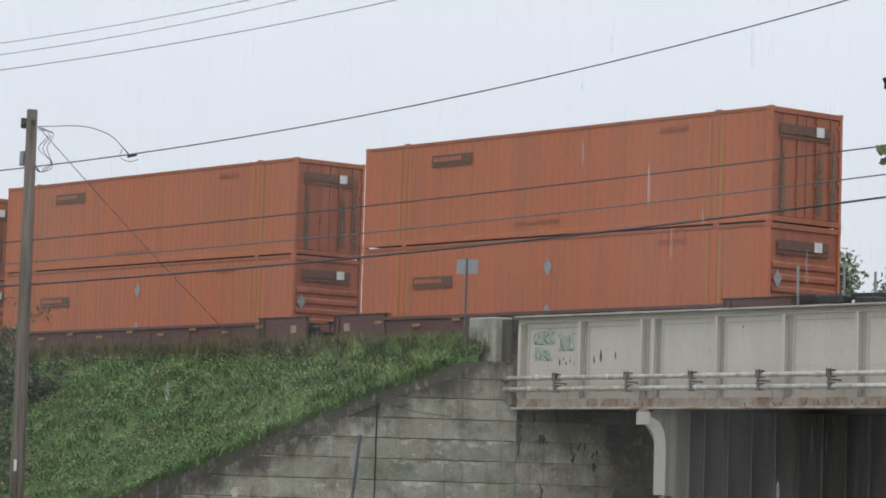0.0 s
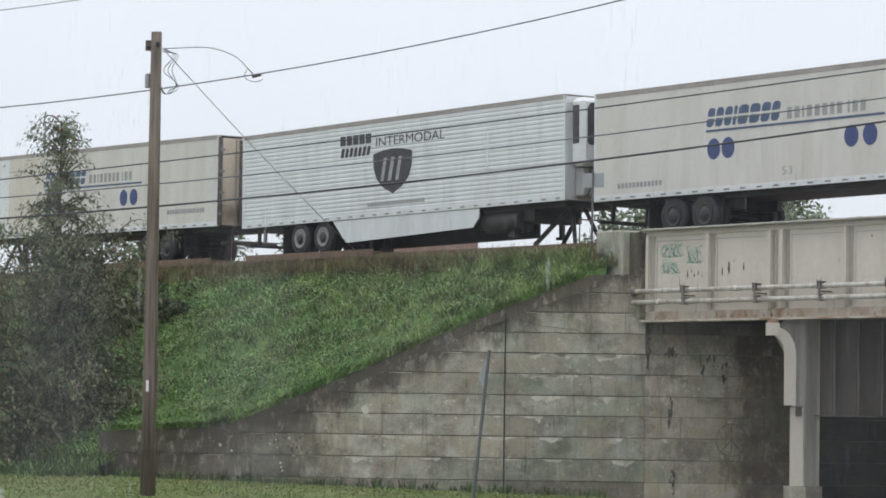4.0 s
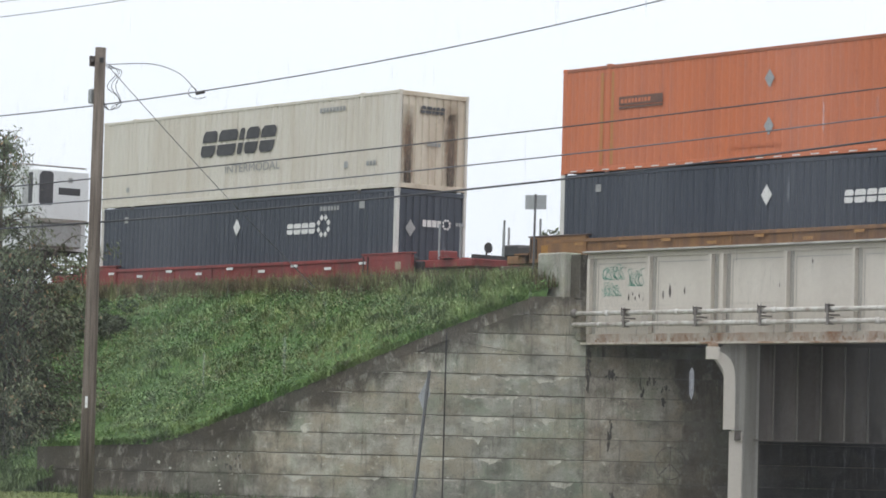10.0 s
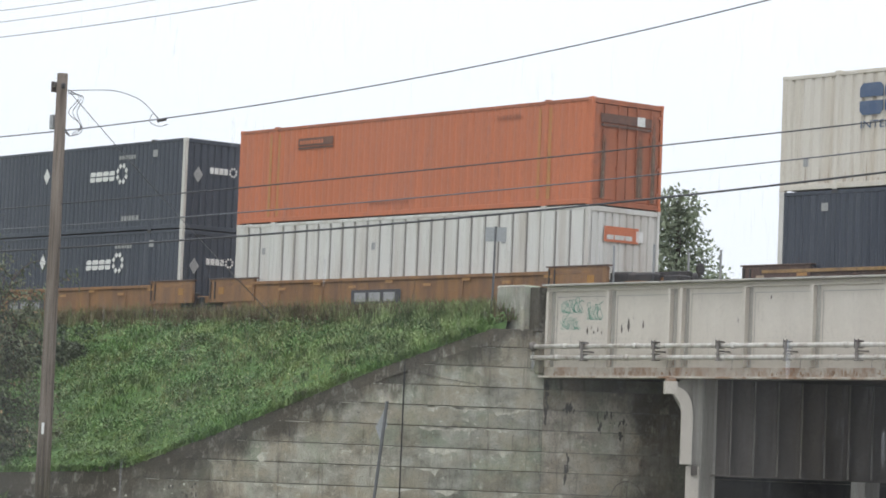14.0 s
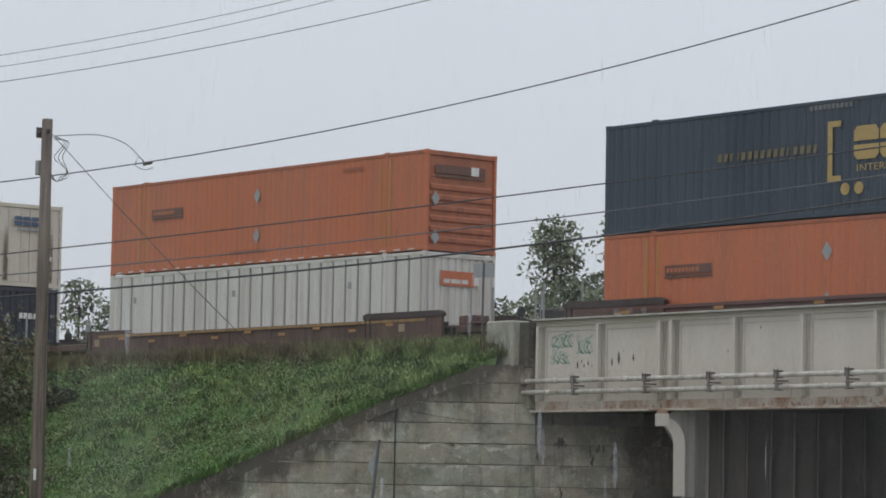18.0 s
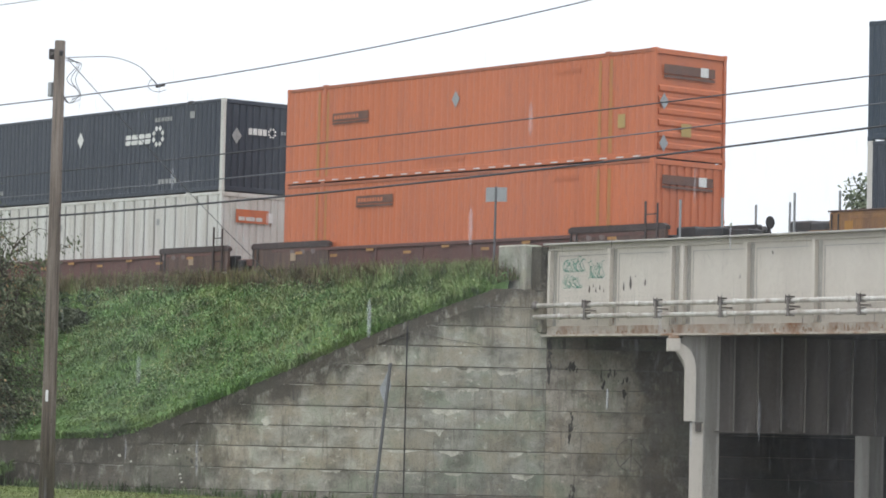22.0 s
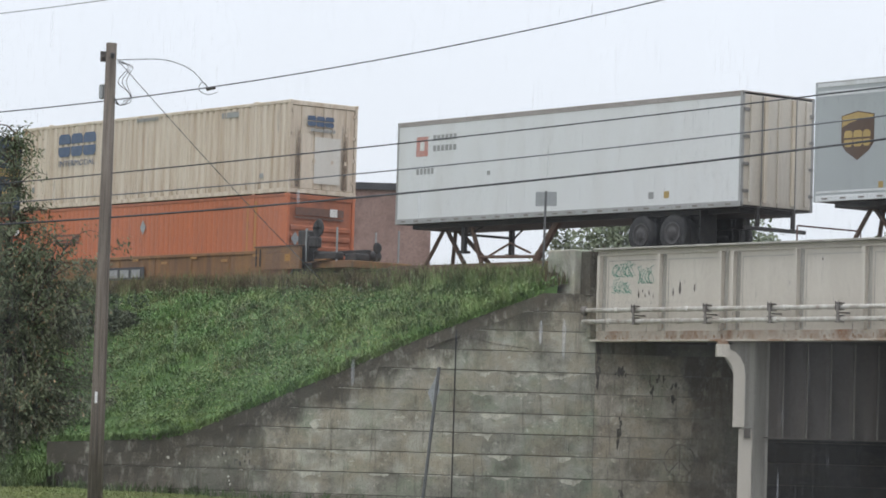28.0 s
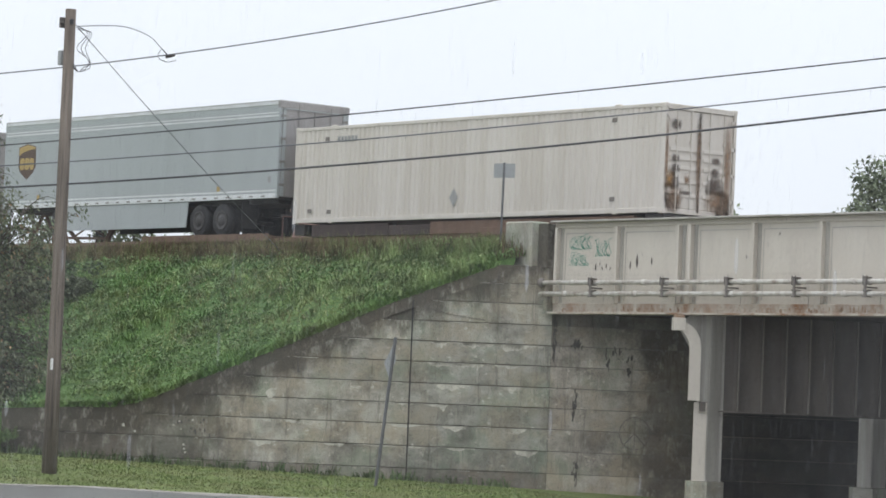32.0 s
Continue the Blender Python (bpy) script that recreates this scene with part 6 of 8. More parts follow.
    if high:
        part("ladder", Geo().box(LEN - 0.06, -0.25, top - 0.65, LEN, -0.22, top + 0.78).box(LEN + 0.40, -0.25, top - 0.65, LEN + 0.45, -0.22, top + 0.72)
             .box(LEN, -0.245, top - 0.3, LEN + 0.4, -0.225, top - 0.27).box(LEN, -0.245, top + 0.06, LEN + 0.4, -0.225, top + 0.09).box(LEN, -0.245, top + 0.42, LEN + 0.4, -0.225, top + 0.45), "brown_dark", c)
    if right > 2.6:
        for dx, y in ((1.9, 0.1), (1.9, WID - 0.1), (2.5, 0.4), (2.5, WID - 0.4)):
            part("grab_post", Geo().tube([(LEN + dx, y, 1.08), (LEN + dx, y, 2.1)], 0.034, 5), "signback", c)
        part("brake_wheel", Geo().lathe([(0.02, 0), (0.13, 0.01), (0.16, 0.03), (0.13, 0.05), (0.02, 0.05)], (LEN + 2.75, 1.2, 1.45), "x", 14).tube([(LEN + 2.7, 1.2, 1.05), (LEN + 2.7, 1.2, 1.45)], 0.03, 6), "black", c)
        part("coupler", Geo().box(LEN + right - 0.1, WID / 2 - 0.15, 0.62, LEN + right + 0.45, WID / 2 + 0.15, 0.9, 0.04), "black", c)
        part("cross_walk", Geo().box(LEN + 2.0, 0.0, 1.1, LEN + 2.5, WID, 1.15).box(LEN + 1.2, 0.25, 1.08, LEN + 1.9, 0.8, 1.35, 0.03), paint, c)
    part("end_bulkhead", Geo().box(LEN + 0.22, 0.12, 0.34, LEN + 1.35, WID - 0.12, 0.85).box(LEN + 0.3, 0.05, 0.55, LEN + 0.75, 0.3, 1.2, 0.03).box(LEN + 0.9, 0.02, 0.62, LEN + 1.2, 0.3, 1.05, 0.03), "black", c, "grimy end machinery")
    wheelset_parts(c, LEN + min(right, 2.0) - (0.0 if right < 2.6 else 0.5))
    if left > 2.6:
        wheelset_parts(c, -1.5)
        part("coupler", Geo().box(-left - 0.45, WID / 2 - 0.15, 0.62, -left + 0.1, WID / 2 + 0.15, 0.9, 0.04), "black", c)
    return c


def spine_car(label, length, nose_right, pitch, hitch=True):
    """A narrow car that carries one trailer: a centre beam, wheel platforms and a hitch stand."""
    c = thing("spine_car", label, "railway car", "cars of the train")
    m = WID / 2
    part("centre_beam", Geo().box(-0.45, m - 0.42, 0.42, pitch - 0.45, m + 0.42, 0.90, 0.02), "rust_pale", c)
    part("walkway", Geo().box(-0.4, 0.12, 0.78, pitch - 0.5, 0.55, 0.82).box(-0.4, 0.10, 0.70, pitch - 0.5, 0.13, 0.84), "rust_pale", c)
    a, b = (0.3, 7.2) if nose_right else (length - 7.2, length - 0.3)
    part("wheel_platform", Geo().box(a, -0.02, 0.78, b, WID + 0.02, 0.92, 0.01), "rust_pale", c)
    part("platform_lip", Geo().box(a, -0.05, 0.76, b, -0.021, 0.98, 0.006), "rust_pale", c)
    for k in range(5):
        x = a + 0.3 + k * (b - a - 0.6) / 4
        part("cross_bearer", Geo().box(x - 0.06, 0.02, 0.6, x + 0.06, WID - 0.02, 0.795), "maroon", c)
    if hitch:
        hx = length - 1.0 if nose_right else 1.0
        d = -1 if nose_right else 1
        part("hitch_stand", Geo().tube([(hx + d * 1.3, m - 0.5, 0.9), (hx, m - 0.2, 2.02)], 0.07, 6).tube([(hx + d * 1.3, m + 0.5, 0.9), (hx, m + 0.2, 2.02)], 0.07, 6)
             .tube([(hx - d * 0.5, m - 0.5, 0.9), (hx, m - 0.2, 2.02)], 0.06, 6).tube([(hx - d * 0.5, m + 0.5, 0.9), (hx, m + 0.2, 2.02)], 0.06, 6).box(hx - 0.4, m - 0.4, 1.98, hx + 0.4, m + 0.4, 2.06), "black" if nose_right else "rust_pale", c)
    if hitch and not nose_right:
        part("support_frame", Geo().tube([(3.45, 0.5, 0.88), (2.95, 0.5, 1.98)], 0.07, 6).tube([(5.85, 0.5, 0.88), (6.80, 0.5, 2.0)], 0.11, 6)
             .tube([(3.4, 0.5, 1.05), (5.9, 0.5, 1.0)], 0.05, 6).tube([(3.6, 0.6, 1.05), (4.6, 0.6, 1.42), (5.5, 0.6, 1.12)], 0.035, 5), "rust_pale", c)
    if hitch:
        part("end_rail", Geo().tube([(pitch - 0.75, 0.15, 0.8), (pitch - 0.75, 0.15, 1.5), (pitch - 0.75, WID - 0.15, 1.5), (pitch - 0.75, WID - 0.15, 0.8)], 0.025, 6), "maroon", c)
    wheelset_parts(c, pitch - 0.5)
    return c


# ---------------------------------------------------------------- trailers
def tyre_pair(t, x, near=True, z=0.51):
    y = 0.05 if near else WID - 0.58
    w = part("wheel", Geo().lathe([(0.30, 0.02), (0.47, 0.0), (0.51, 0.05), (0.51, 0.22), (0.46, 0.25), (0.46, 0.28), (0.51, 0.31), (0.51, 0.48), (0.47, 0.53), (0.30, 0.51)], (x, y, z), "y", 24), "tyre", t, "", True)
    if near:
        part("rim", Geo().lathe([(0.31, 0.018), (0.305, -0.012), (0.27, -0.008), (0.24, 0.012), (0.17, 0.010), (0.14, -0.02), (0.06, -0.04), (0.01, -0.04)], (x, y, z), "y", 20), t.get("rim_paint", "rim_dull"), w, "worn metal rim", True)
        if t.get("rim_paint") == "rim":
            part("hub", Geo().lathe([(0.17, -0.004), (0.15, -0.03), (0.08, -0.055), (0.01, -0.055)], (x, y, z), "y", 16), "black", w, "dark greasy hub", True)


def trailer(label, side, length=LEN, nose_right=True, ribbed="post", rear="offwhite", skirt=False, tank=False, reefer=False, rail="aluminium", wheels=None, roof="top_strip", height=4.11, dull=False, sit=0.0, top="top_strip"):
    t = thing("semi_trailer", label, "trailer", "trailers on the train")
    if dull:
        t["rim_paint"] = "black"
    elif ribbed == "horizontal" or reefer:
        t["rim_paint"] = "rim"
    z0, z1, L = 1.13, height, length
    if ribbed == "plain":
        part("side_wall", Geo().box(0.06, 0.0, z0 + 0.12, L - 0.06, 0.03, z1 - 0.1), side, t)
    elif ribbed == "horizontal":
        g = Geo()
        n = 21
        h = (z1 - z0 - 0.25) / n
        prof = []
        for i in range(n):
            z = z0 + 0.13 + i * h
            prof += [(0.008, z), (0.0, z + h * 0.22), (0.0, z + h * 0.72), (0.008, z + h * 0.95)]
        prof.append((0.008, z1 - 0.12))
        k = len(prof)
        g.add([(0.05, y, z) for y, z in prof] + [(L - 0.05, y, z) for y, z in prof], [(i, i + 1, i + 1 + k, i + k) for i in range(k - 1)])
        part("side_wall", g, side, t)
    else:
        g = Geo().box(0.06, 0.012, z0 + 0.12, L - 0.06, 0.04, z1 - 0.1)
        n = round(L / 0.41)
        for i in range(n):
            g.box(0.2 + i * (L - 0.4) / n, 0.0, z0 + 0.14, 0.2 + i * (L - 0.4) / n + 0.05, 0.013, z1 - 0.12)
        part("side_wall", g, side, t)
    part("side_wall", Geo().box(0.06, WID - 0.03, z0 + 0.12, L - 0.06, WID, z1 - 0.1), side, t)
    part("roof", Geo().box(0.0, -0.018, z1 - 0.028, L, WID + 0.018, z1 + 0.008, 0.01), roof, t)
    part("floor", Geo().box(0.05, 0.05, z0, L - 0.05, WID - 0.05, z0 + 0.1), "black", t)
    for y in (-0.012, WID - 0.04):
        part("top_rail", Geo().box(0.0, y, z1 - 0.13, L, y + 0.05, z1 - 0.02, 0.008), top if side != "grey" else rail, t)
        part("bottom_rail", Geo().box(0.0, y, z0, L, y + 0.055, z0 + 0.15, 0.008), rail, t)
    # crossmembers as one black box, which also paints the shadow below the floor
    part("underframe", Geo().box(0.4, 0.35, z0 - 0.13, L - 0.4, WID - 0.35, z0 - 0.002), "black", t)
    g = Geo()
    for k in range(int(L / 0.62)):
        g.box(0.3 + k * 0.62, -0.017, z0 + 0.05, 0.50 + k * 0.62, -0.013, z0 + 0.09)
    tagged(part("slotted_edge", g, "bracket", t), kind="stuff")
    for x in (0.0, L - 0.09):
        for y in (-0.014, WID - 0.08):
            part("corner_post", Geo().box(x, y, z0, x + 0.09, y + 0.095, z1, 0.012), side if side == "grey" else rail, t)
    nose_x, rear_x = (L, 0.0) if nose_right else (0.0, L)
    d = 1 if nose_right else -1
    part("nose_wall", Geo().box(min(nose_x, nose_x - d * 0.04), 0.08, z0 + 0.02, max(nose_x, nose_x - d * 0.04), WID - 0.08, z1 - 0.05), side if rear == "offwhite" else rear, t)
    for y0, y1 in ((0.08, WID / 2 - 0.01), (WID / 2 + 0.01, WID - 0.08)):
        dr = part("door", Geo().box(min(rear_x, rear_x + d * 0.05), y0, z0 + 0.05, max(rear_x, rear_x + d * 0.05), y1, z1 - 0.08, 0.01), rear, t)
        part("lock_rod", Geo().tube([(rear_x - d * 0.03, (y0 + y1) / 2, z0), (rear_x - d * 0.03, (y0 + y1) / 2, z1 - 0.1)], 0.018, 6), "rim", dr)
        for z in (1.5, 2.2, 2.9, 3.6):
            yy = y0 + 0.05 if y0 < 1 else y1 - 0.05
            part("hinge", Geo().box(rear_x - 0.04, yy - 0.1, z, rear_x + 0.04, yy + 0.1, z + 0.08), "rim", dr)
    wx = wheels if wheels is not None else 3.0
    for k in (0, 1.24):
        x = rear_x + d * (wx + k)
        tyre_pair(t, x, True, 0.51 + sit), tyre_pair(t, x, False, 0.51 + sit)
        part("axle", Geo().tube([(x, 0.3, 0.51 + sit), (x, WID - 0.3, 0.51 + sit)], 0.07, 8), "black", t)
    x = rear_x + d * (wx + 0.62)
    part("bogie_frame", Geo().box(x - 1.5, 0.55, 0.72, x + 1.5, 0.75, 1.12, 0.02).box(x - 1.5, WID - 0.75, 0.72, x + 1.5, WID - 0.55, 1.12, 0.02).box(x - 0.3, 0.6, 0.5, x + 0.3, WID - 0.6, 1.0), "black", t)
    part("mud_flap", Geo().box(x - d * 1.62 - 0.01, 0.1, 0.25, x - d * 1.62 + 0.01, 0.7, 1.1), "tyre", t)
    part("rear_guard", Geo().box(min(rear_x, rear_x + d * 0.1), 0.2, 0.55, max(rear_x, rear_x + d * 0.1), WID - 0.2, 0.65, 0.01).box(rear_x + d * 0.05 - 0.04, 0.6, 0.6, rear_x + d * 0.05 + 0.04, 0.7, 1.13)
         .box(rear_x + d * 0.05 - 0.04, WID - 0.7, 0.6, rear_x + d * 0.05 + 0.04, WID - 0.6, 1.13), "black", t)
    lx = nose_x - d * 2.75
    leg = Geo()
    for y in (0.35, WID - 0.47):
        leg.box(lx - 0.07, y, 0.32, lx + 0.07, y + 0.12, 1.13).box(lx - 0.14, y - 0.06, 0.24, lx + 0.14, y + 0.18, 0.32)
    part("landing_gear", leg.tube([(lx, 0.42, 0.7), (lx - d * 0.9, 0.6, 1.12)], 0.03, 5).tube([(lx, WID - 0.42, 0.7), (lx - d * 0.9, WID - 0.6, 1.12)], 0.03, 5).box(lx - 0.03, 0.4, 0.75, lx + 0.03, WID - 0.4, 0.82), "black", t)
    if skirt:
        s0, s1 = sorted((rear_x + d * (wx + 1.8), nose_x - d * 3.9))
        # far skirt's inner side is black: the shade under the trailer in its colour
        part("far_skirt", Geo().prism([(s0, 0.36), (s1, 0.36), (s1, 1.12), (s0, 1.12)], WID - 0.3, WID - 0.27), "black", t)
        part("side_skirt", Geo().prism([(s0 + 0.7, 0.42), (s1 - 0.3, 0.58), (s1, 0.85), (s1, 1.12), (s0, 1.12)] if d > 0 else [(s0, 0.85), (s0 + 0.3, 0.32), (s1 - 0.1, 0.32), (s1, 1.12), (s0, 1.12)], 0.02, 0.045), "aluminium" if side != "grey" else "grey", t, "aerodynamic side skirt")
    if tank:
        tx = nose_x - d * (5.2 if tank is True else tank)
        part("fuel_tank", Geo().lathe([(0.02, -0.85), (0.30, -0.83), (0.33, -0.78), (0.33, 0.78), (0.30, 0.83), (0.02, 0.85)], (tx, 0.5, 0.72), "x", 16), "black", t, "", True)
    if reefer:
        tip = nose_x + d * 0.55
        u = Geo().box(min(nose_x, tip), 0.16, z0 + 0.95, max(nose_x, tip), WID - 0.16, z1 - 0.10, 0.13)
        rf = part("cooling_unit", u, "bluewhite", t, "white cooling unit on the nose")
        part("end_grille", Geo().prism([(0.34, z1 - 1.36), (0.42, z1 - 1.44), (0.84, z1 - 1.44), (0.90, z1 - 1.36), (0.90, z1 - 0.34), (0.82, z1 - 0.26), (0.46, z1 - 0.26), (0.34, z1 - 0.40)], tip - 0.004, tip + 0.006, "x"), "dark", rf, "black grille panel")
        part("side_grille", Geo().box(min(nose_x + d * 0.14, tip - d * 0.14), 0.150, z1 - 1.40, max(nose_x + d * 0.14, tip - d * 0.14), 0.158, z1 - 0.32), "dark", rf, "black grille panel")
        part("logo_plate", Geo().box(tip - 0.004, 1.12, z1 - 1.05, tip + 0.004, 2.0, z1 - 0.80), "dark", rf)
        part("vent", Geo().box(tip - 0.004, 1.5, z1 - 0.62, tip + 0.004, 1.68, z1 - 0.44), "greymark", rf)
        part("nose_box", Geo().box(min(nose_x, nose_x + d * 0.35), 0.35, z0 + 0.1, max(nose_x, nose_x + d * 0.35), WID - 0.35, z0 + 0.93, 0.05), "roofgrey", t, "grimy battery box")
        part("drain_hose", Geo().tube(rounded([(nose_x + d * 0.36, 0.6, z0 + 0.9), (nose_x + d * 0.42, 0.62, z0 + 0.5), (nose_x + d * 0.37, 0.5, z0 + 0.12)]), 0.02, 5), "black", t)
        part("belly_boxes", Geo().box(nose_x - d * 4.4 - 0.3, 0.3, 0.55, nose_x - d * 4.4 + 0.3, WID - 0.3, 1.12, 0.03).box(nose_x - d * 2.2 - 0.35, 0.4, 0.65, nose_x - d * 2.2 + 0.35, WID - 0.4, 1.12, 0.03), "black", t, "dark boxes under the floor")
    return t


def ship(ob, x, z, y=FACE, nose=0.0):
    """Places a thing on the train; nose: degrees by which its right end is raised."""
    ob.matrix_basis = pose(x, y, z, 0, -nose, 0)
    MOVING.append(ob)
    return ob


def put(proto, used, x, z, label=None):
    """The first time the prototype itself, then copies of it."""
    ob = proto if not used else copy_thing(proto, pose(0, 0, 0))
    used.append(1)
    if label:
        ob["label"] = label
    return ship(ob, x, z)


# ---------------------------------------------------------------- the consist, from the head (west) to the tail
LOW, HIGH = 6.60, 9.50      # floors of the lower and the upper container
DECK = 7.19                 # where trailer wheels stand
U = {k: [] for k in "abcdefghijklmnop"}
old = orange_box("sun-faded orange container with a ribbed end and dark brand plate")
plain = orange_box("sun-faded orange container with dark weathered end doors", "doors", marks=False, at=(3.02, 2.16))
fresh = orange_box("bright orange container with a ribbed end and pale placards", side="orange_new", end="orange_new")
gilt = orange_box("bright orange container with yellow placards and a ribbed end", side="orange_new", end="orange_new", at=(2.30, 1.70), gold=True)
flat = orange_box("bright orange container with a flat end wall", "corr", side="orange_new", end="orange_new", marks=False, at=(3.54, 2.10))
navy = navy_box("navy container with white corner posts and white marks")
white = white_box("white container with wide ribs and an orange end mark")
teal = gold_mark_box("dark teal container with bracketed gold marks")

for x in (-106.7, -87.27, -67.83):
    put(plain, U["a"], x, HIGH)
    put(old, U["b"], x, LOW)
ship(cream_box("cream container with dark slanted marks and a rust-streaked door end"), 44.54, HIGH)
put(navy, U["c"], 44.54, LOW)
put(fresh, U["d"], 67.97, HIGH), put(navy, U["c"], 67.97, LOW)
put(navy, U["c"], 87.48, HIGH), put(navy, U["c"], 87.48, LOW)
put(plain, U["a"], 106.57, HIGH), put(white, U["e"], 106.57, LOW)
ship(blue_mark_box("pale cream container with slate blue marks and streaked doors", "cream", 2.62), 129.72, HIGH)
put(navy, U["c"], 129.72, LOW)
put(old, U["b"], 152.96, HIGH, "orange container with pale diamond placards and a ribbed end"), put(white, U["e"], 152.96, LOW)
put(teal, U["f"], 176.55, HIGH), put(old, U["b"], 176.55, LOW)
put(navy, U["c"], 195.86, HIGH), put(white, U["e"], 195.86, LOW)
ship(gilt, 215.31, HIGH), ship(flat, 215.31, LOW)
put(teal, U["f"], 238.92, HIGH)
ship(navy_box("navy tank-style container with a ribbed end", True), 238.92, LOW)
ship(gold_mark_box("dark teal container with one large gold mark and a ribbed end", False), 258.35, HIGH)
ship(orange_box("bright orange container with a brand plate towards its doors", side="orange_new", end="orange_new", at=(11.8, 1.33)), 258.35, LOW)
ship(blue_mark_box("buff container with blue marks and streaked doors", "buff", 2.48), 277.60, HIGH)
put(old, U["b"], 277.60, LOW)
ship(rusty_box("dirty white container with rusted ribbed doors"), 350.45, 7.50)

brown_u, yel_u, low_u = [], [], []
low_well = well_car("maroon-brown well car streaked with dirt", "maroon", 1.6, 1.6, 1.22)
brown_well = well_car("rusty brown well car with small white reflectors", "maroon", 1.6, 1.6, 1.30, high=True)
yellow_well = well_car("dirty yellow well car with orange reflectors", "yellow", 1.6, 1.6, 1.45)
for x in (-106.7, -87.27, -67.83):
    put(low_well, low_u, x, RAIL)
for x in (176.55, 195.86, 215.31):
    put(brown_well, brown_u, x, RAIL)
for x in (67.97, 87.48, 106.57, 238.92, 258.35, 277.60):
    put(yellow_well, yel_u, x, RAIL)
ship(well_car("red well car with white reflectors", "red", 3.3, 3.4, 1.18, marks="markwhite"), 44.54, RAIL)
ship(well_car("dark brown well car with a yellow top stripe", "brown", 3.3, 3.3, 1.30, True), 129.72, RAIL)
ship(well_car("dark brown well car with a thin yellow stripe", "brown", 3.3, 3.4, 1.30, True), 152.96, RAIL)
for x, mt in ((-67.83 + LEN, "maroon"), (106.57 + LEN, "yellow"), (215.31 + LEN, "brown"), (277.60 + LEN, "yellow"), (67.97 - 3.4, "yellow"), (176.55 - 3.4, "brown"), (238.92 - 3.4, "yellow")):
    e = thing("end_platform_car", "end platform of a well car with rails and brake gear", "railway car", "cars of the train")
    part("platform", Geo().box(1.0, 0.15, 0.86, 3.2, WID - 0.15, 1.08, 0.02).box(1.5, 0.0, 1.09, 2.1, WID, 1.14), mt, e)
    part("brake_gear", Geo().box(0.5, 0.35, 1.09, 1.25, 1.2, 1.42, 0.04).box(1.35, 0.2, 1.12, 2.35, 0.5, 1.36, 0.04).box(0.9, 0.9, 1.30, 2.9, 1.1, 1.44, 0.02).box(2.5, 0.4, 1.09, 3.1, 0.9, 1.30, 0.03), "black", e)
    part("air_tank", Geo().lathe([(0.02, -0.4), (0.15, -0.38), (0.17, -0.3), (0.17, 0.3), (0.15, 0.38), (0.02, 0.4)], (2.2, 1.6, 1.28), "x", 12), "black", e, "", True)
    for dx, y in ((0.9, 0.12), (1.3, WID - 0.12), (2.3, 0.25), (2.7, WID - 0.3)):
        part("grab_post", Geo().tube([(dx, y, 1.08), (dx, y, 2.1)], 0.034, 5), "signback", e)
    part("brake_wheel", Geo().lathe([(0.02, 0), (0.14, 0.01), (0.17, 0.02), (0.14, 0.04), (0.02, 0.04)], (3.05, 1.2, 1.5), "x", 12).tube([(3.03, 1.2, 1.05), (3.03, 1.2, 1.5)], 0.03, 6), "black", e)
    if x > 290 and x < 296:
        part("brake_stand", Geo().box(0.45, 0.1, 1.08, 0.95, 0.55, 2.05, 0.04).box(0.75, 0.15, 1.5, 1.35, 0.4, 1.85, 0.05), "black", e, "tall black brake stand")
        part("hand_wheel", Geo().lathe([(0.20, 0), (0.26, 0.01), (0.28, 0.03), (0.26, 0.05), (0.20, 0.05)], (1.35, 0.2, 2.1), "y", 16).box(1.32, 0.2, 1.82, 1.38, 0.24, 2.38).box(1.07, 0.2, 2.07, 1.63, 0.24, 2.13), "black", e)
    part("coupler", Geo().box(-0.3, WID / 2 - 0.15, 0.62, 3.7, WID / 2 + 0.15, 0.88, 0.04), "black", e)
    wheelset_parts(e, 1.5)
    ship(e, x, RAIL)

# trailers on spine cars
t = trailer("dirty white trailer with blue marks and a patched side", "white", 16.0, False, "plain", rear="cream_rust", tank=True, wheels=3.1, dull=True)
plate(t, "repaired_panel", 2.25, 1.3, 2.53, 2.66, "cream", -0.002, label="beige repaired panel")
plate(t, "repaired_panel", 0.1, 1.3, 2.14, 2.66, "bluewhite", -0.002, label="white repaired panel")
for y, w, z in ((0.06, 0.22, 4.05), (0.93, 0.34, 4.0), (1.68, 0.62, 4.05)):
    part("grime_band", Geo().prism([(y - w / 2, 1.18), (y + w / 2, 1.18), (y + w / 2, z), (y - w / 2, z)], 16.022, 16.026, "x"), "grime", t, "dark rusty band of grime")
part("grime_band", Geo().prism([(0.1, 1.18), (WID - 0.1, 1.18), (WID - 0.1, 1.9), (0.1, 1.9)], 16.014, 16.018, "x"), "bloom", t, "rusty dirt along the foot of the doors")


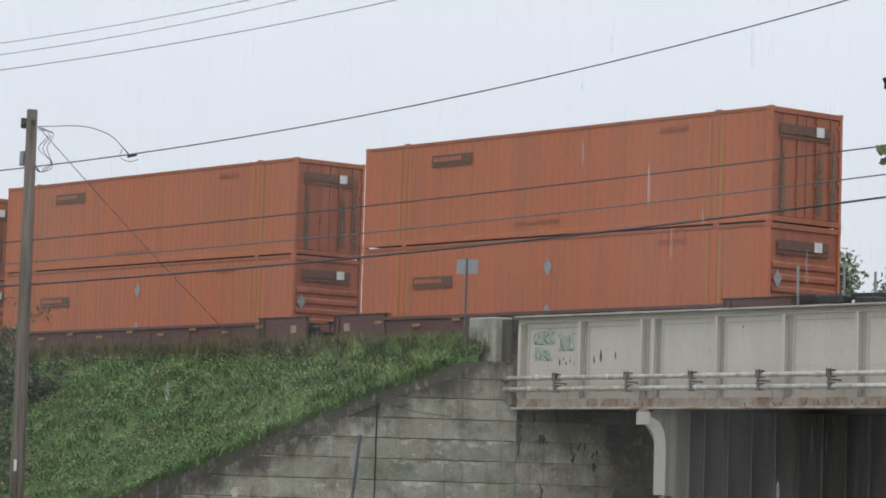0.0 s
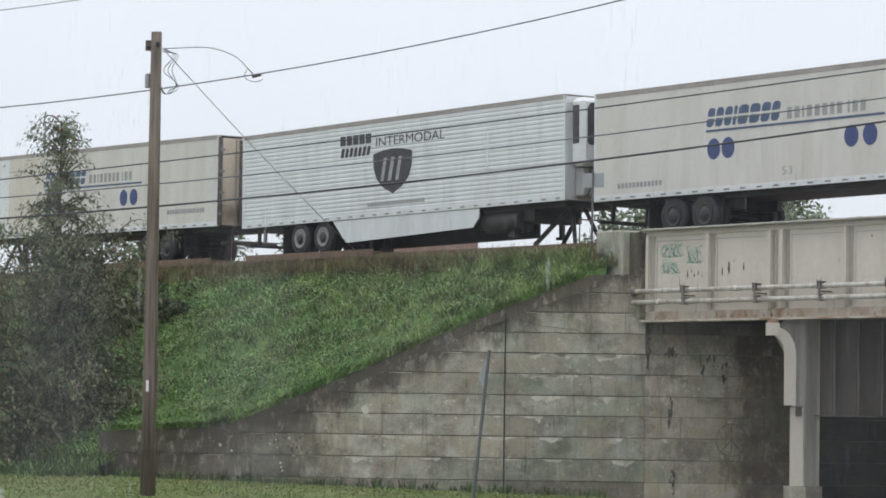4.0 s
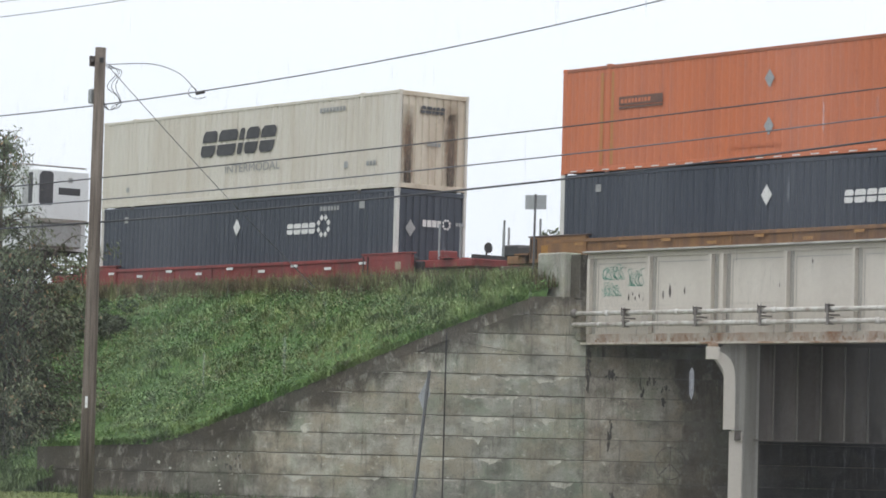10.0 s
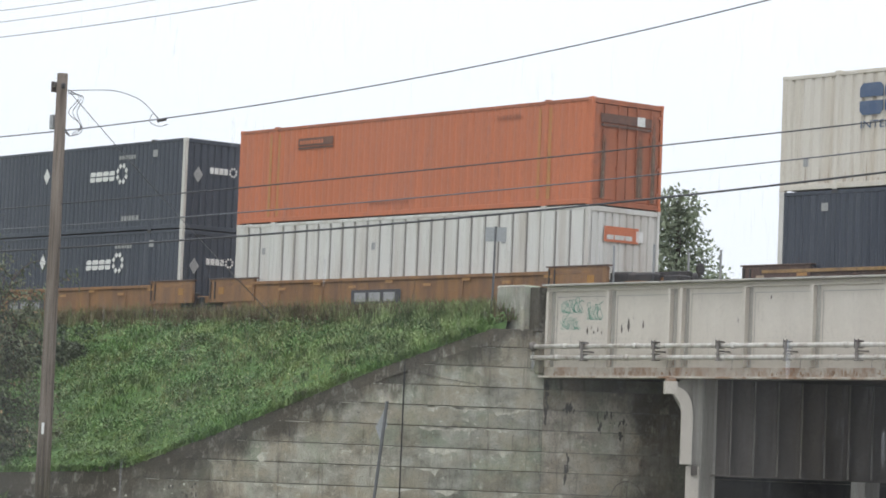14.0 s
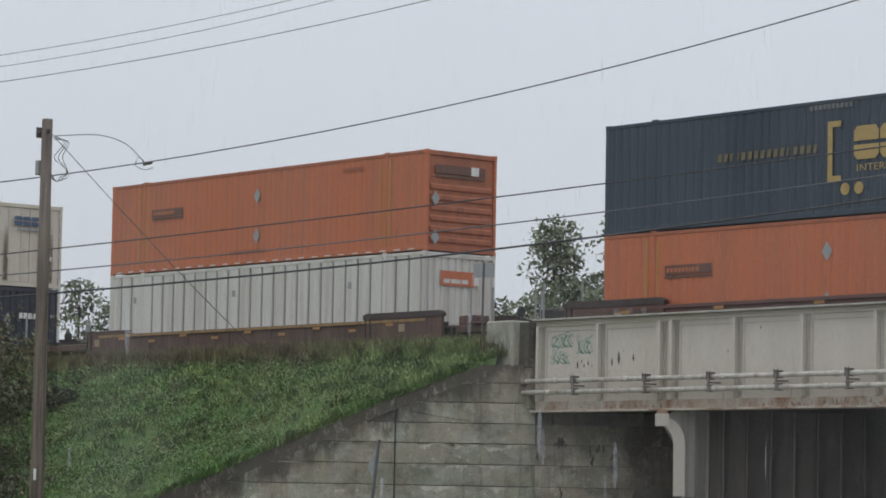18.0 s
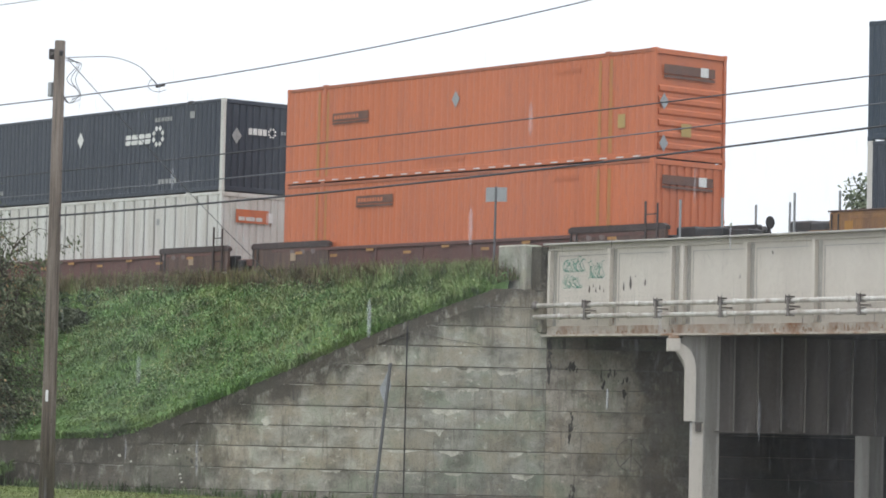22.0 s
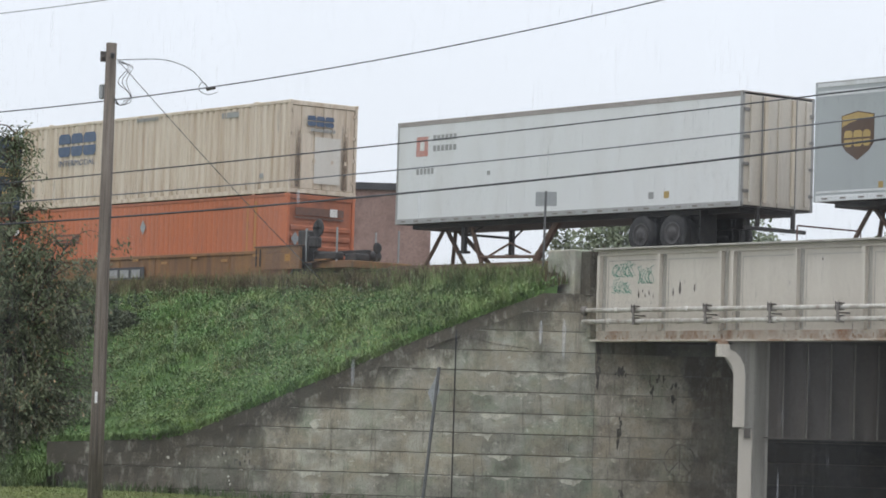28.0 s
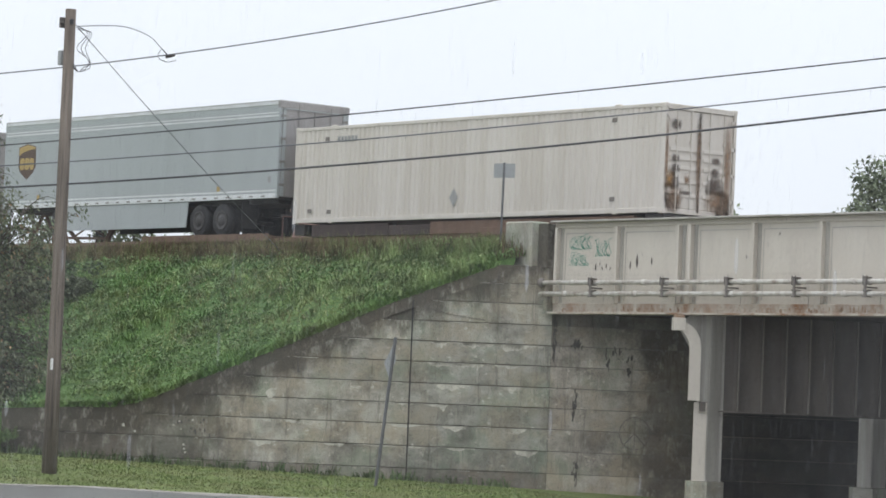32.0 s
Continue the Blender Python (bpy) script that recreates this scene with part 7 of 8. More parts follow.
def dotted_marks(t, x):
    block_word(t, x, 2.87, 0.50, [0.55, 0.55, 0.55, 0.24, 0.75, 0.75, 0.65, 0.6], "steelblue", -0.003, 0.2, 0.12)
    bars(t, x + 3.05, 2.88, 0.30, [0.6, 0.6, 0.25, 0.6, 0.6, 0.6, 0.5, 0.6, 0.0, 0.25, 0.6, 0.6], "greymark", -0.003, 0.32, name="logo")
    plate(t, "underline", x, 2.74, 6.5, 0.06, "steelblue", -0.003)
    for dx in (0.3, 0.85, 5.35, 6.0):
        part("logo_dot", Geo().prism([(x + dx + 0.25 * math.cos(a), 2.29 + 0.28 * math.sin(a)) for a in np.linspace(0, 2 * math.pi, 21)[:-1]], -0.008, -0.003), "bluemark", t)
    words(t, "53", x + 2.85, 1.46, 0.30, 0.40, "greymark", -0.006)
    bars(t, 12.95, 1.62, 0.15, [0.8] * 14, "greymark", -0.003)


dotted_marks(t, 4.8)
ship(t, -46.28, DECK + 0.05, nose=-0.36)
t = trailer("silver horizontally ribbed trailer with a dark shield mark and skirt", "aluminium", 16.2, True, "horizontal", rear="aluminium", skirt=True, tank=3.2, reefer=True, wheels=3.2, sit=0.16)
bars(t, 5.40, 3.40, 0.30, [0.95] * 5, "dark", -0.003, 0.15, name="logo")
bars(t, 5.42, 3.04, 0.28, [0.55] * 7, "dark", -0.003, 0.25, name="logo", slant=0.25)
words(t, "INTERMODAL", 7.22, 3.27, 0.40, 3.45, "dark", -0.006)
part("shield", Geo().prism([(7.12, 3.04), (7.6, 3.13), (8.1, 3.16), (8.6, 3.13), (9.08, 3.04), (9.06, 2.62), (8.92, 2.28), (8.62, 2.02), (8.12, 1.80), (7.60, 2.02), (7.30, 2.28), (7.14, 2.62)], -0.008, -0.003), "dark", t, "dark shield mark")
bars(t, 7.5, 2.2, 0.7, [0.22, 0.25, 0.22], "greymark", -0.009, 0.3, name="shield_letters", slant=0.25)
bars(t, 6.84, 1.46, 0.12, [0.8] * 22, "greymark", -0.003)
ship(t, -28.79, DECK - 0.20, nose=0.70)
t = trailer("white trailer with dark blue marks and two pairs of dots", "white", 16.2, True, "plain", rear="offwhite", tank=3.4, reefer=True, wheels=3.2, dull=True, sit=0.09)
dotted_marks(t, 4.55)
part("tank_cap", Geo().lathe([(0.02, 0.0), (0.24, 0.0), (0.27, 0.03), (0.27, 0.30), (0.02, 0.30)], (11.4, 0.22, 0.66), "y", 18), "rim", t, "pale round tank end", True)
bars(t, 1.0, 1.45, 0.14, [0.8] * 12, "greymark", -0.003)
ship(t, -11.36, DECK - 0.12, nose=0.39)
t = trailer("yellowed white refrigerated trailer with a red square mark", "offwhite", 16.2, True, "plain", reefer=True, wheels=3.25, tank=3.4, sit=0.06)
sq = plate(t, "logo", 13.86, 2.75, 0.84, 0.88, "redmark", -0.003, label="red square mark")
part("logo_figure", Geo().prism([(14.0, 2.85), (14.3, 2.85), (14.5, 3.15), (14.58, 3.5), (14.25, 3.45), (14.1, 3.2)], -0.014, -0.010), "markwhite", sq)
bars(t, 13.8, 2.5, 0.1, [0.8] * 7, "greymark", -0.003)
ship(t, 5.84, DECK - 0.09, nose=0.48)
t = trailer("clean white refrigerated trailer with a blue upswept stripe", "bluewhite", 16.3, True, "plain", reefer=True, wheels=2.95, tank=3.1, sit=0.06)
block_word(t, 1.55, 2.13, 0.82, [0.68, 0.58, 0.52, 0.45, 0.45, 0.58], "cyan", -0.003, 0.24, 0.10)
part("stripe", Geo().prism([(0.1, 1.72), (11.84, 1.77), (12.45, 2.02), (14.30, 3.08), (13.80, 3.38), (12.1, 2.34), (11.6, 2.12), (11.0, 2.02), (0.1, 1.93)], -0.006, -0.003), "cyan", t, "blue upswept stripe")
part("stripe_shadow", Geo().prism([(0.1, 1.62), (11.75, 1.66), (12.5, 1.98), (14.32, 3.04), (14.24, 3.10), (12.4, 2.06), (11.84, 1.80), (0.1, 1.75)], -0.007, -0.003), "bluemark", t)
part("bird_mark", Geo().prism([(13.70, 3.16), (13.98, 3.24), (14.12, 3.45), (14.02, 3.82), (14.42, 3.50), (14.80, 3.52), (14.62, 3.26), (14.50, 2.66), (14.28, 3.08), (13.95, 2.98)], -0.012, -0.008), "bluemark", t, "dark blue bird mark")
for x in (8.1, 8.55):
    diamond(t, x, 1.83, 0.24, "markwhite", -0.008)
plate(t, "side_rub_rail", 4.7, 1.47, 7.3, 0.05, "greymark", -0.003)
bars(t, 15.2, 1.5, 0.16, [0.7, 0.7], "greymark", -0.003)
ship(t, 23.07, DECK - 0.09, nose=0.42)

t = trailer("white trailer with a small red mark and dirty cream ribbed doors", "bluewhite", 14.5, False, "plain", rear="cream", wheels=2.6, rail="roofgrey")
plate(t, "logo", 0.92, 3.08, 0.54, 0.57, "fadedred", -0.003, label="small faded red mark")
plate(t, "logo_hole", 1.1, 3.24, 0.2, 0.26, "markwhite", -0.011)
bars(t, 1.7, 3.5, 0.17, [0.8] * 6, "greymark", -0.003), bars(t, 1.7, 3.2, 0.17, [0.8] * 6, "greymark", -0.003)
bars(t, 0.95, 2.55, 0.17, [0.7] * 5, "greymark", -0.003)
plate(t, "data_panel", 4.2, 2.4, 0.14, 0.12, "greymark", -0.003)
for x, m in ((11.0, "greymark"), (11.6, "gold")):
    plate(t, "data_panel", x, 1.45, 0.2, 0.18, m, -0.003)
for k in range(5):
    part("door_rib", Geo().box(14.5, 0.25 + k * 0.5, 1.25, 14.56, 0.37 + k * 0.5, 4.0, 0.01), "cream_rust" if k % 2 else "cream", t)
ship(t, 299.23, DECK)


def parcel_trailer(label, L, skirt, zt):
    t = trailer(label, "grey", L, False, "plain", rear="grey_end", skirt=skirt, wheels=2.95, roof="roofgrey")
    sh = part("shield", Geo().prism([(0.0, 0.68), (0.0, -0.02), (0.15, -0.2), (0.55, -0.44), (0.95, -0.2), (1.1, -0.02), (1.1, 0.68), (0.55, 0.78)], -0.008, -0.003), "shield", t, "brown and gold shield")
    sh.location = (0.92, 0, 2.55)
    block_word(sh, 0.10, -0.10, 0.40, [0.7, 0.75, 0.62], "gold", -0.010, gap=0.07, name="shield_letters")
    part("shield_top", Geo().prism([(0.03, 0.40), (0.30, 0.50), (0.65, 0.57), (1.07, 0.60), (1.07, 0.66), (0.55, 0.75), (0.03, 0.66)], -0.014, -0.010), "gold", sh)
    plate(t, "upper_band", 0.05, zt, L - 0.1, 0.05, "aluminium", -0.002)
    plate(t, "upper_band", 0.05, zt + 0.10, L - 0.1, 0.035, "aluminium", -0.002)
    plate(t, "lower_band", 0.05, 1.34, L - 0.1, 0.05, "aluminium", -0.002)
    for x in (1.2, L - 4.2):
        plate(t, "data_panel", x + 1, 1.4, 0.16, 0.16, "gold", -0.003)
    plate(t, "data_panel", L - 0.5, 1.6, 0.14, 0.2, "greymark", -0.003)
    part("door_frame", Geo().box(L, 0.1, 1.2, L + 0.03, 0.2, 4.0).box(L, WID - 0.2, 1.2, L + 0.03, WID - 0.1, 4.0).box(L, 0.1, 3.85, L + 0.03, WID - 0.1, 4.0), "grey", t)
    part("rear_header", Geo().box(L - 0.12, -0.016, 3.88, L + 0.036, WID + 0.016, 4.088, 0.008), "grey_end", t)
    return t


ship(parcel_trailer("grey parcel trailer with a brown and gold shield", 13.65, False, 3.75), 316.32, DECK)
ship(parcel_trailer("long grey parcel trailer with a side skirt and shield", 16.0, True, 3.62), 333.61, DECK)

for x, L, nr, pitch in ((-46.28, 16.0, False, 17.4), (-28.79, 16.2, True, 17.4), (-11.36, 16.2, True, 17.15), (5.84, 16.2, True, 17.25), (23.07, 16.3, True, 18.2),
                        (299.23, 14.5, False, 17.15), (316.32, 13.65, False, 17.25), (333.61, 16.0, False, 16.9)):
    ship(spine_car("rusty brown spine car under a trailer", L, nr, pitch), x, RAIL)
tail = spine_car("rusty brown spine car under a beige container", 16.1, False, 17.0, False)
part("side_box", Geo().box(0.9, 0.06, 0.82, 4.6, 0.4, 1.2, 0.02), "brown_dark", tail)
part("side_rail", Geo().box(4.6, 0.06, 0.82, 6.5, 0.3, 1.12, 0.02), "brown_dark", tail)
part("side_box", Geo().box(6.5, 0.06, 0.82, 15.0, 0.4, 1.2, 0.02), "rust_pale", tail)
part("container_pedestal", Geo().box(0.0, 0.1, 0.9, 0.5, WID - 0.1, 1.23).box(15.4, 0.1, 0.9, 16.1, WID - 0.1, 1.23), "black", tail)
ship(tail, 350.45, RAIL)

ROLL = [(0, -0.00), (1, -12.92), (2, -25.84), (3, -38.79), (4, -51.76), (4.5, -58.27), (6.5, -84.34), (7, -90.87), (8, -103.95), (9, -117.03), (10, -130.10), (11, -143.07), (12, -155.98), (13, -168.98), (13.5, -175.52), (15.5, -201.76), (16, -208.34), (17, -221.56), (18, -234.83), (19, -248.14), (20, -261.50), (21, -274.89), (22, -288.32), (23, -301.75), (24, -315.20), (25, -328.67), (25.5, -335.42), (27.5, -362.44), (28, -369.20), (29, -382.75), (30, -396.27), (31, -409.82), (32, -423.37)]


# ---------------------------------------------------------------- plants
def blades(n, rng, place, height, spread, width, lean=0.5, per=3):
    """Tufts: place(k) gives n points; each tuft has a few bent blades of three points."""
    p = np.repeat(place, per, 0)
    m = len(p)
    a = rng.uniform(0, 2 * np.pi, m)
    h = np.repeat(height, per) * rng.uniform(0.55, 1.1, m)
    off = rng.normal(0, spread, (m, 2))
    b = p.copy()
    b[:, :2] += off
    tip = b.copy()
    tip[:, 0] += np.cos(a) * h * lean * rng.uniform(0.2, 1, m)
    tip[:, 1] += np.sin(a) * h * lean * rng.uniform(0.2, 1, m)
    tip[:, 2] += h
    mid = (b + tip) / 2
    mid[:, 2] += h * 0.18
    s = np.stack([-np.sin(a), np.cos(a), np.zeros(m)], 1) * (width * rng.uniform(0.6, 1.3, m))[:, None]
    v = np.stack([b - s, b + s, mid + s * 0.8, mid - s * 0.8, tip], 1).reshape(-1, 3)
    k = np.arange(m)[:, None] * 5
    quads = np.concatenate([k, k + 1, k + 2, k + 3], 1)
    tris = np.concatenate([k + 3, k + 2, k + 4], 1)
    return v, quads.tolist() + tris.tolist()


def stuff(name, v, f, material, label, category):
    me = bpy.data.meshes.new(name)
    me.from_pydata(v.tolist(), [], f)
    me.materials.append(M[material])
    return tagged(new(name, me), label, category, kind="stuff")


rng = np.random.default_rng(11)


def bank_points(n, y0, y1, x0=-92, x1=-59.6):
    out = []
    while len(out) < n:
        x, y = rng.uniform(x0, x1), rng.uniform(y0, y1)
        wy = wall_y(x)
        if wy is not None and y < wy + 0.15:
            continue
        out.append((x, y, bank_z(x, y) - 0.02))
    return np.array(out)


P = bank_points(20000, 40.0, 51.6)
clump = np.array([noise.noise((x * 0.6, y * 0.6, 1.0)) for x, y, _ in P])
hgt = np.clip(0.10 + 0.22 * clump + np.where(P[:, 1] > 49.5, 0.03, 0), 0.05, 0.24)
v, f = blades(len(P), rng, P, hgt, 0.09, 0.013, 1.4, 6)
stuff("embankment_grass", v, f, "grass", "long rough green grass on the embankment", "grass")


P = bank_points(1500, 40.3, 51.3)
P = P[np.array([noise.noise((x * 0.5, y * 0.5, 21.0)) for x, y, _ in P]) > -0.15]
v, f = blades(len(P), rng, P, rng.uniform(0.09, 0.22, len(P)), 0.12, 0.011, 1.3, 26)
stuff("grass_tussocks", v, f, "grass", "dense tussocks of grass on the embankment", "grass")


def herb_leaves(p, n, size, up):
    """Small leaves that lie in the sward, n to a plant."""
    q = np.repeat(p, n, 0)
    m = len(q)
    q = q + np.stack([rng.normal(0, 0.09, m), rng.normal(0, 0.09, m), rng.uniform(0.02, up, m)], 1)
    a, t = rng.uniform(0, 2 * np.pi, m), rng.uniform(-0.5, 0.9, m)
    u = np.stack([np.cos(a) * np.cos(t), np.sin(a) * np.cos(t), np.sin(t)], 1)
    w = np.stack([-np.sin(a), np.cos(a), rng.normal(0, 0.3, m)], 1)
    s = (size * rng.uniform(0.5, 1.4, m))[:, None]
    v = np.stack([q - u * s, q + w * s * 0.5, q + u * s, q - w * s * 0.5], 1).reshape(-1, 3)
    return v, np.arange(m * 4).reshape(-1, 4).tolist()


P = bank_points(11000, 40.0, 51.6)
P = P[np.array([noise.noise((x * 0.45, y * 0.45, 9.0)) for x, y, _ in P]) > -0.3]
v, f = herb_leaves(P, 13, 0.036, 0.28)
stuff("embankment_herbs", v, f, "herb", "low broad-leaved herbs among the grass", "herbs")
P = bank_points(7000, 43.0, 51.5)
keep = np.array([noise.noise((x * 0.35, y * 0.35, 5.0)) for x, y, _ in P]) + np.clip((P[:, 0] + 72) / 22, -0.3, 0.5) + (P[:, 1] - 48.5) * 0.06
P = P[keep > -0.12]
v, f = herb_leaves(P, 4, 0.024, 0.42)
stuff("flower_heads", v, f, "flower", "pale yellow flower heads in the grass", "flowers")
P = bank_points(3400, 48.6, 52.1, -66.5, -60.4)
P = P[rng.uniform(0, 1, len(P)) < np.clip((P[:, 0] + 66.5) / 4.0, 0.1, 1)]
v, f = blades(len(P), rng, P, rng.uniform(0.12, 0.30, len(P)) + np.clip((P[:, 1] - 50.2) * 0.18, 0, 0.22), 0.09, 0.008, 1.0, 9)
stuff("tall_grass", v, f, "tallgrass", "tall pale grass near the end of the bridge", "grass")
P = np.array([(x, y, lie(x) if y < 39.6 else bank_z(x, y) - 0.02) for x, y in zip(rng.uniform(-75, -67.5, 2000), rng.uniform(38.7, 40.9, 2000))])
v, f = blades(len(P), rng, P, rng.uniform(0.12, 0.42, len(P)), 0.10, 0.011, 1.4, 7)
stuff("tall_weeds", v, f, "tuft", "tall green weeds at the end of the wall", "weeds")
P = bank_points(2000, 46.5, 51.6)
v, f = blades(len(P), rng, P, rng.uniform(0.14, 0.32, len(P)), 0.05, 0.012, 0.6, 4)
stuff("pale_weeds", v, f, "weeds", "pale flowering weeds among the grass", "weeds")
P = bank_points(7500, 51.1, 52.7)
v, f = blades(len(P), rng, P, rng.uniform(0.2, 0.70, len(P)), 0.09, 0.008, 0.6, 5)
stuff("dry_weeds", v, f, "dryweeds", "dry brown weeds beside the track", "weeds")
P = bank_points(2400, 51.0, 52.6)
P = P[np.array([noise.noise((x * 0.7, y * 0.7, 31.0)) for x, y, _ in P]) > -0.05]
v, f = blades(len(P), rng, P, rng.uniform(0.40, 0.85, len(P)), 0.12, 0.006, 0.45, 4)
stuff("seeding_stems", v, f, "weeds", "tall pale seeding stems beside the track", "weeds")
P = bank_points(2200, 51.0, 52.4, -67.5, -60.6)
P = P[rng.uniform(0, 1, len(P)) < np.clip((P[:, 0] + 67.5) / 5.0, 0.05, 1)]
v, f = blades(len(P), rng, P, rng.uniform(0.3, 0.62, len(P)), 0.10, 0.008, 0.7, 6)
stuff("shoulder_grass", v, f, "tallgrass", "rank grass on the shoulder beside the track", "grass")
# grass that hangs over the top of the wing wall
rim_u = rng.uniform(-10.2, 2.3, 3200)
rim_p = np.array([on_wall(u, lerp_table(TOP, u) + 0.02, -rng.uniform(0.0, 0.3)) for u in rim_u])
v, f = blades(len(rim_p), rng, rim_p, rng.uniform(0.08, 0.24, len(rim_p)), 0.05, 0.012, 1.5, 4)
stuff("overhanging_grass", v, f, "grass", "grass that hangs over the wall", "grass")
P = []
while len(P) < 20000:
    x, y = rng.uniform(-78, -51.5), rng.uniform(24, 51)
    e = np.interp(y, [p[1] for p in EDGE], [p[0] for p in EDGE])
    wy = wall_y(x)
    if x > e - 0.15 - 1.25 * fray(e, y) or (wy is not None and y > wy - 0.05) or (wy is None and y > 41.5):
        continue
    P.append((x, y, lie(x) - 0.02))
P = np.array(P)
near_wall = np.array([(wall_y(x) or 99) - y < 0.7 for x, y, _ in P])
v, f = blades(near_wall.sum(), rng, P[near_wall], rng.uniform(0.08, 0.34, near_wall.sum()), 0.06, 0.012, 0.8, 6)
stuff("wall_foot_weeds", v, f, "shrubgrass", "darker tufts of grass along the foot of the wall", "grass")
P = P[~near_wall]
v, f = blades(len(P), rng, P, np.full(len(P), 0.055), 0.08, 0.012, 1.2, 5)
stuff("verge_grass", v, f, "lawn", "short yellow-green grass between road and wall", "grass")


def leaves(n, rng, centres, radii, size, flat=0.6):
    """Small leaf faces scattered through clumps."""
    k = rng.integers(0, len(centres), n)
    d = rng.normal(0, 1, (n, 3))
    d /= np.linalg.norm(d, axis=1)[:, None]
    p = centres[k] + d * (radii[k] * rng.uniform(0.35, 1.0, n) ** 0.6)[:, None] * np.array([1, 1, flat])
    u = rng.normal(0, 1, (n, 3))
    u /= np.linalg.norm(u, axis=1)[:, None]
    w = np.cross(u, rng.normal(0, 1, (n, 3)))
    w /= np.linalg.norm(w, axis=1)[:, None]
    s = size * rng.uniform(0.6, 1.3, n)[:, None]
    v = np.stack([p - u * s, p + w * s * 0.45, p + u * s, p - w * s * 0.45], 1).reshape(-1, 3)
    f = np.arange(n * 4).reshape(-1, 4)
    return v, f


def tree(name, label, x, y, z, height, spread, n, size, material, seed, crown_from=0.25, clumps=40, lean=0.0):
    r = np.random.default_rng(seed)
    t = thing(name, label, "tree")
    trunk = Geo().tube([(x, y, z - 0.3), (x + 0.1, y, z + height * 0.3), (x + lean, y, z + height * 0.6), (x + lean * 1.5, y, z + height * 0.92)], height * 0.022 + 0.03, 8, 0.02)
    part("trunk", trunk, "bark", t, "", True)
    cs, rs = [], []
    for k in range(clumps):
        q = crown_from + (1 - crown_from) * (k + 0.5) / clumps
        a = r.uniform(0, 2 * math.pi)
        prof = math.sin(math.pi * min(1, 0.25 + 0.78 * (q - crown_from) / (1 - crown_from))) ** 0.7
        d = spread * prof * r.uniform(0.25, 1.0)
        cs.append((x + lean * q + math.cos(a) * d, y + math.sin(a) * d, z + height * q))
        rs.append(height * r.uniform(0.05, 0.10))
        if k % 3 == 0:
            part("limb", Geo().tube([(x + lean * q * 0.8, y, z + height * max(0.1, q - 0.2)), cs[-1]], 0.05 * height / 8, 6, 0.012), "bark", t, "", True)
    lv, lf = leaves(n, r, np.array(cs), np.array(rs), size)
    cloud("crown", lv, lf, material, t)
    return t


def by(az, d):
    return -math.sin(radians(az)) * d, math.cos(radians(az)) * d


def willow(label, x, y, z, height, spread, shoots, per, seed):
    """Several leaning stems with arching shoots that droop, small narrow leaves along them."""
    r = np.random.default_rng(seed)
    t = thing("willow_tree", label, "tree")
    stems = []
    for k in range(5):
        a, reach = r.uniform(0, 2 * math.pi), (0.02 if k == 0 else r.uniform(0.25, 0.6)) * spread
        tall = height * (0.98 if k == 0 else r.uniform(0.5, 0.8))
        line = [Vector((x + math.cos(a) * reach * q ** 1.5 + 0.12 * math.sin(5 * q + k), y + math.sin(a) * reach * q ** 1.5, z - 0.3 + tall * q)) for q in (0, 0.25, 0.5, 0.75, 1.0)]
        stems.append(line)
        part("trunk" if k == 0 else "stem", Geo().tube(rounded(line, 3), 0.13 if k == 0 else 0.07, 7, 0.015), "bark", t, "", True)
    twigs, lp, ld = Geo(), [], []
    for k in range(shoots):
        line = stems[0 if r.random() < 0.45 else r.integers(1, 5)]
        q = r.uniform(0.03, 1.0) ** (1.35 if line is not stems[0] else 1.0)
        i = min(3, int(q * 4))
        p0 = line[i].lerp(line[i + 1], q * 4 - i)
        rise = (p0.z - z) / height
        a = r.uniform(0, 2 * math.pi)
        reach = spread * max(0.26, 1.0 - rise * 0.78) * r.uniform(0.3, 1.0)
        lift, sag = r.uniform(0.3, 0.8) * reach, r.uniform(0.4, 1.6) * reach + 0.1
        path = [p0 + Vector((math.cos(a) * reach * u, math.sin(a) * reach * u, lift * u * 2 - sag * u * u)) for u in (0, 0.25, 0.5, 0.75, 1.0)]
        low = bank_z(path[-1].x, path[-1].y) if path[-1].y > 39.6 else 0.4
        path = [Vector((c.x, c.y, max(c.z, low + 0.25))) for c in path]
        twigs.tube(path, 0.024, 4, 0.005)
        n = int(per * r.uniform(0.5, 1.4) * (0.26 + 1.1 * (1 - rise)))
        u = r.uniform(0.12, 1.0, n) * 4
        for w in u:
            j = min(3, int(w))
            c = path[j].lerp(path[j + 1], w - j)
            s = 0.035 + 0.028 * w
            lp.append((c.x + r.normal(0, s), c.y + r.normal(0, s), c.z + r.normal(0, s) - 0.05))
            d = path[j + 1] - path[j]
            ld.append((d.x, d.y, d.z - 0.35 * reach))
    lp, ld = np.array(lp), np.array(ld)
    ld = ld / np.linalg.norm(ld, axis=1)[:, None] + r.normal(0, 0.55, ld.shape)
    ld /= np.linalg.norm(ld, axis=1)[:, None]
    w = np.cross(ld, r.normal(0, 1, ld.shape))
    w /= np.linalg.norm(w, axis=1)[:, None]
    s = 0.068 * r.uniform(0.6, 1.4, len(lp))[:, None]
    v = np.stack([lp - ld * s, lp + w * s * 0.30, lp + ld * s, lp - w * s * 0.30], 1).reshape(-1, 3)
    f = np.arange(len(v)).reshape(-1, 4)
    dead = r.random(len(f)) < 0.05
    part("twigs", twigs, "bark", t)
    cloud("crown", v[f[~dead]].reshape(-1, 3), np.arange((~dead).sum() * 4).reshape(-1, 4), "willow", t)
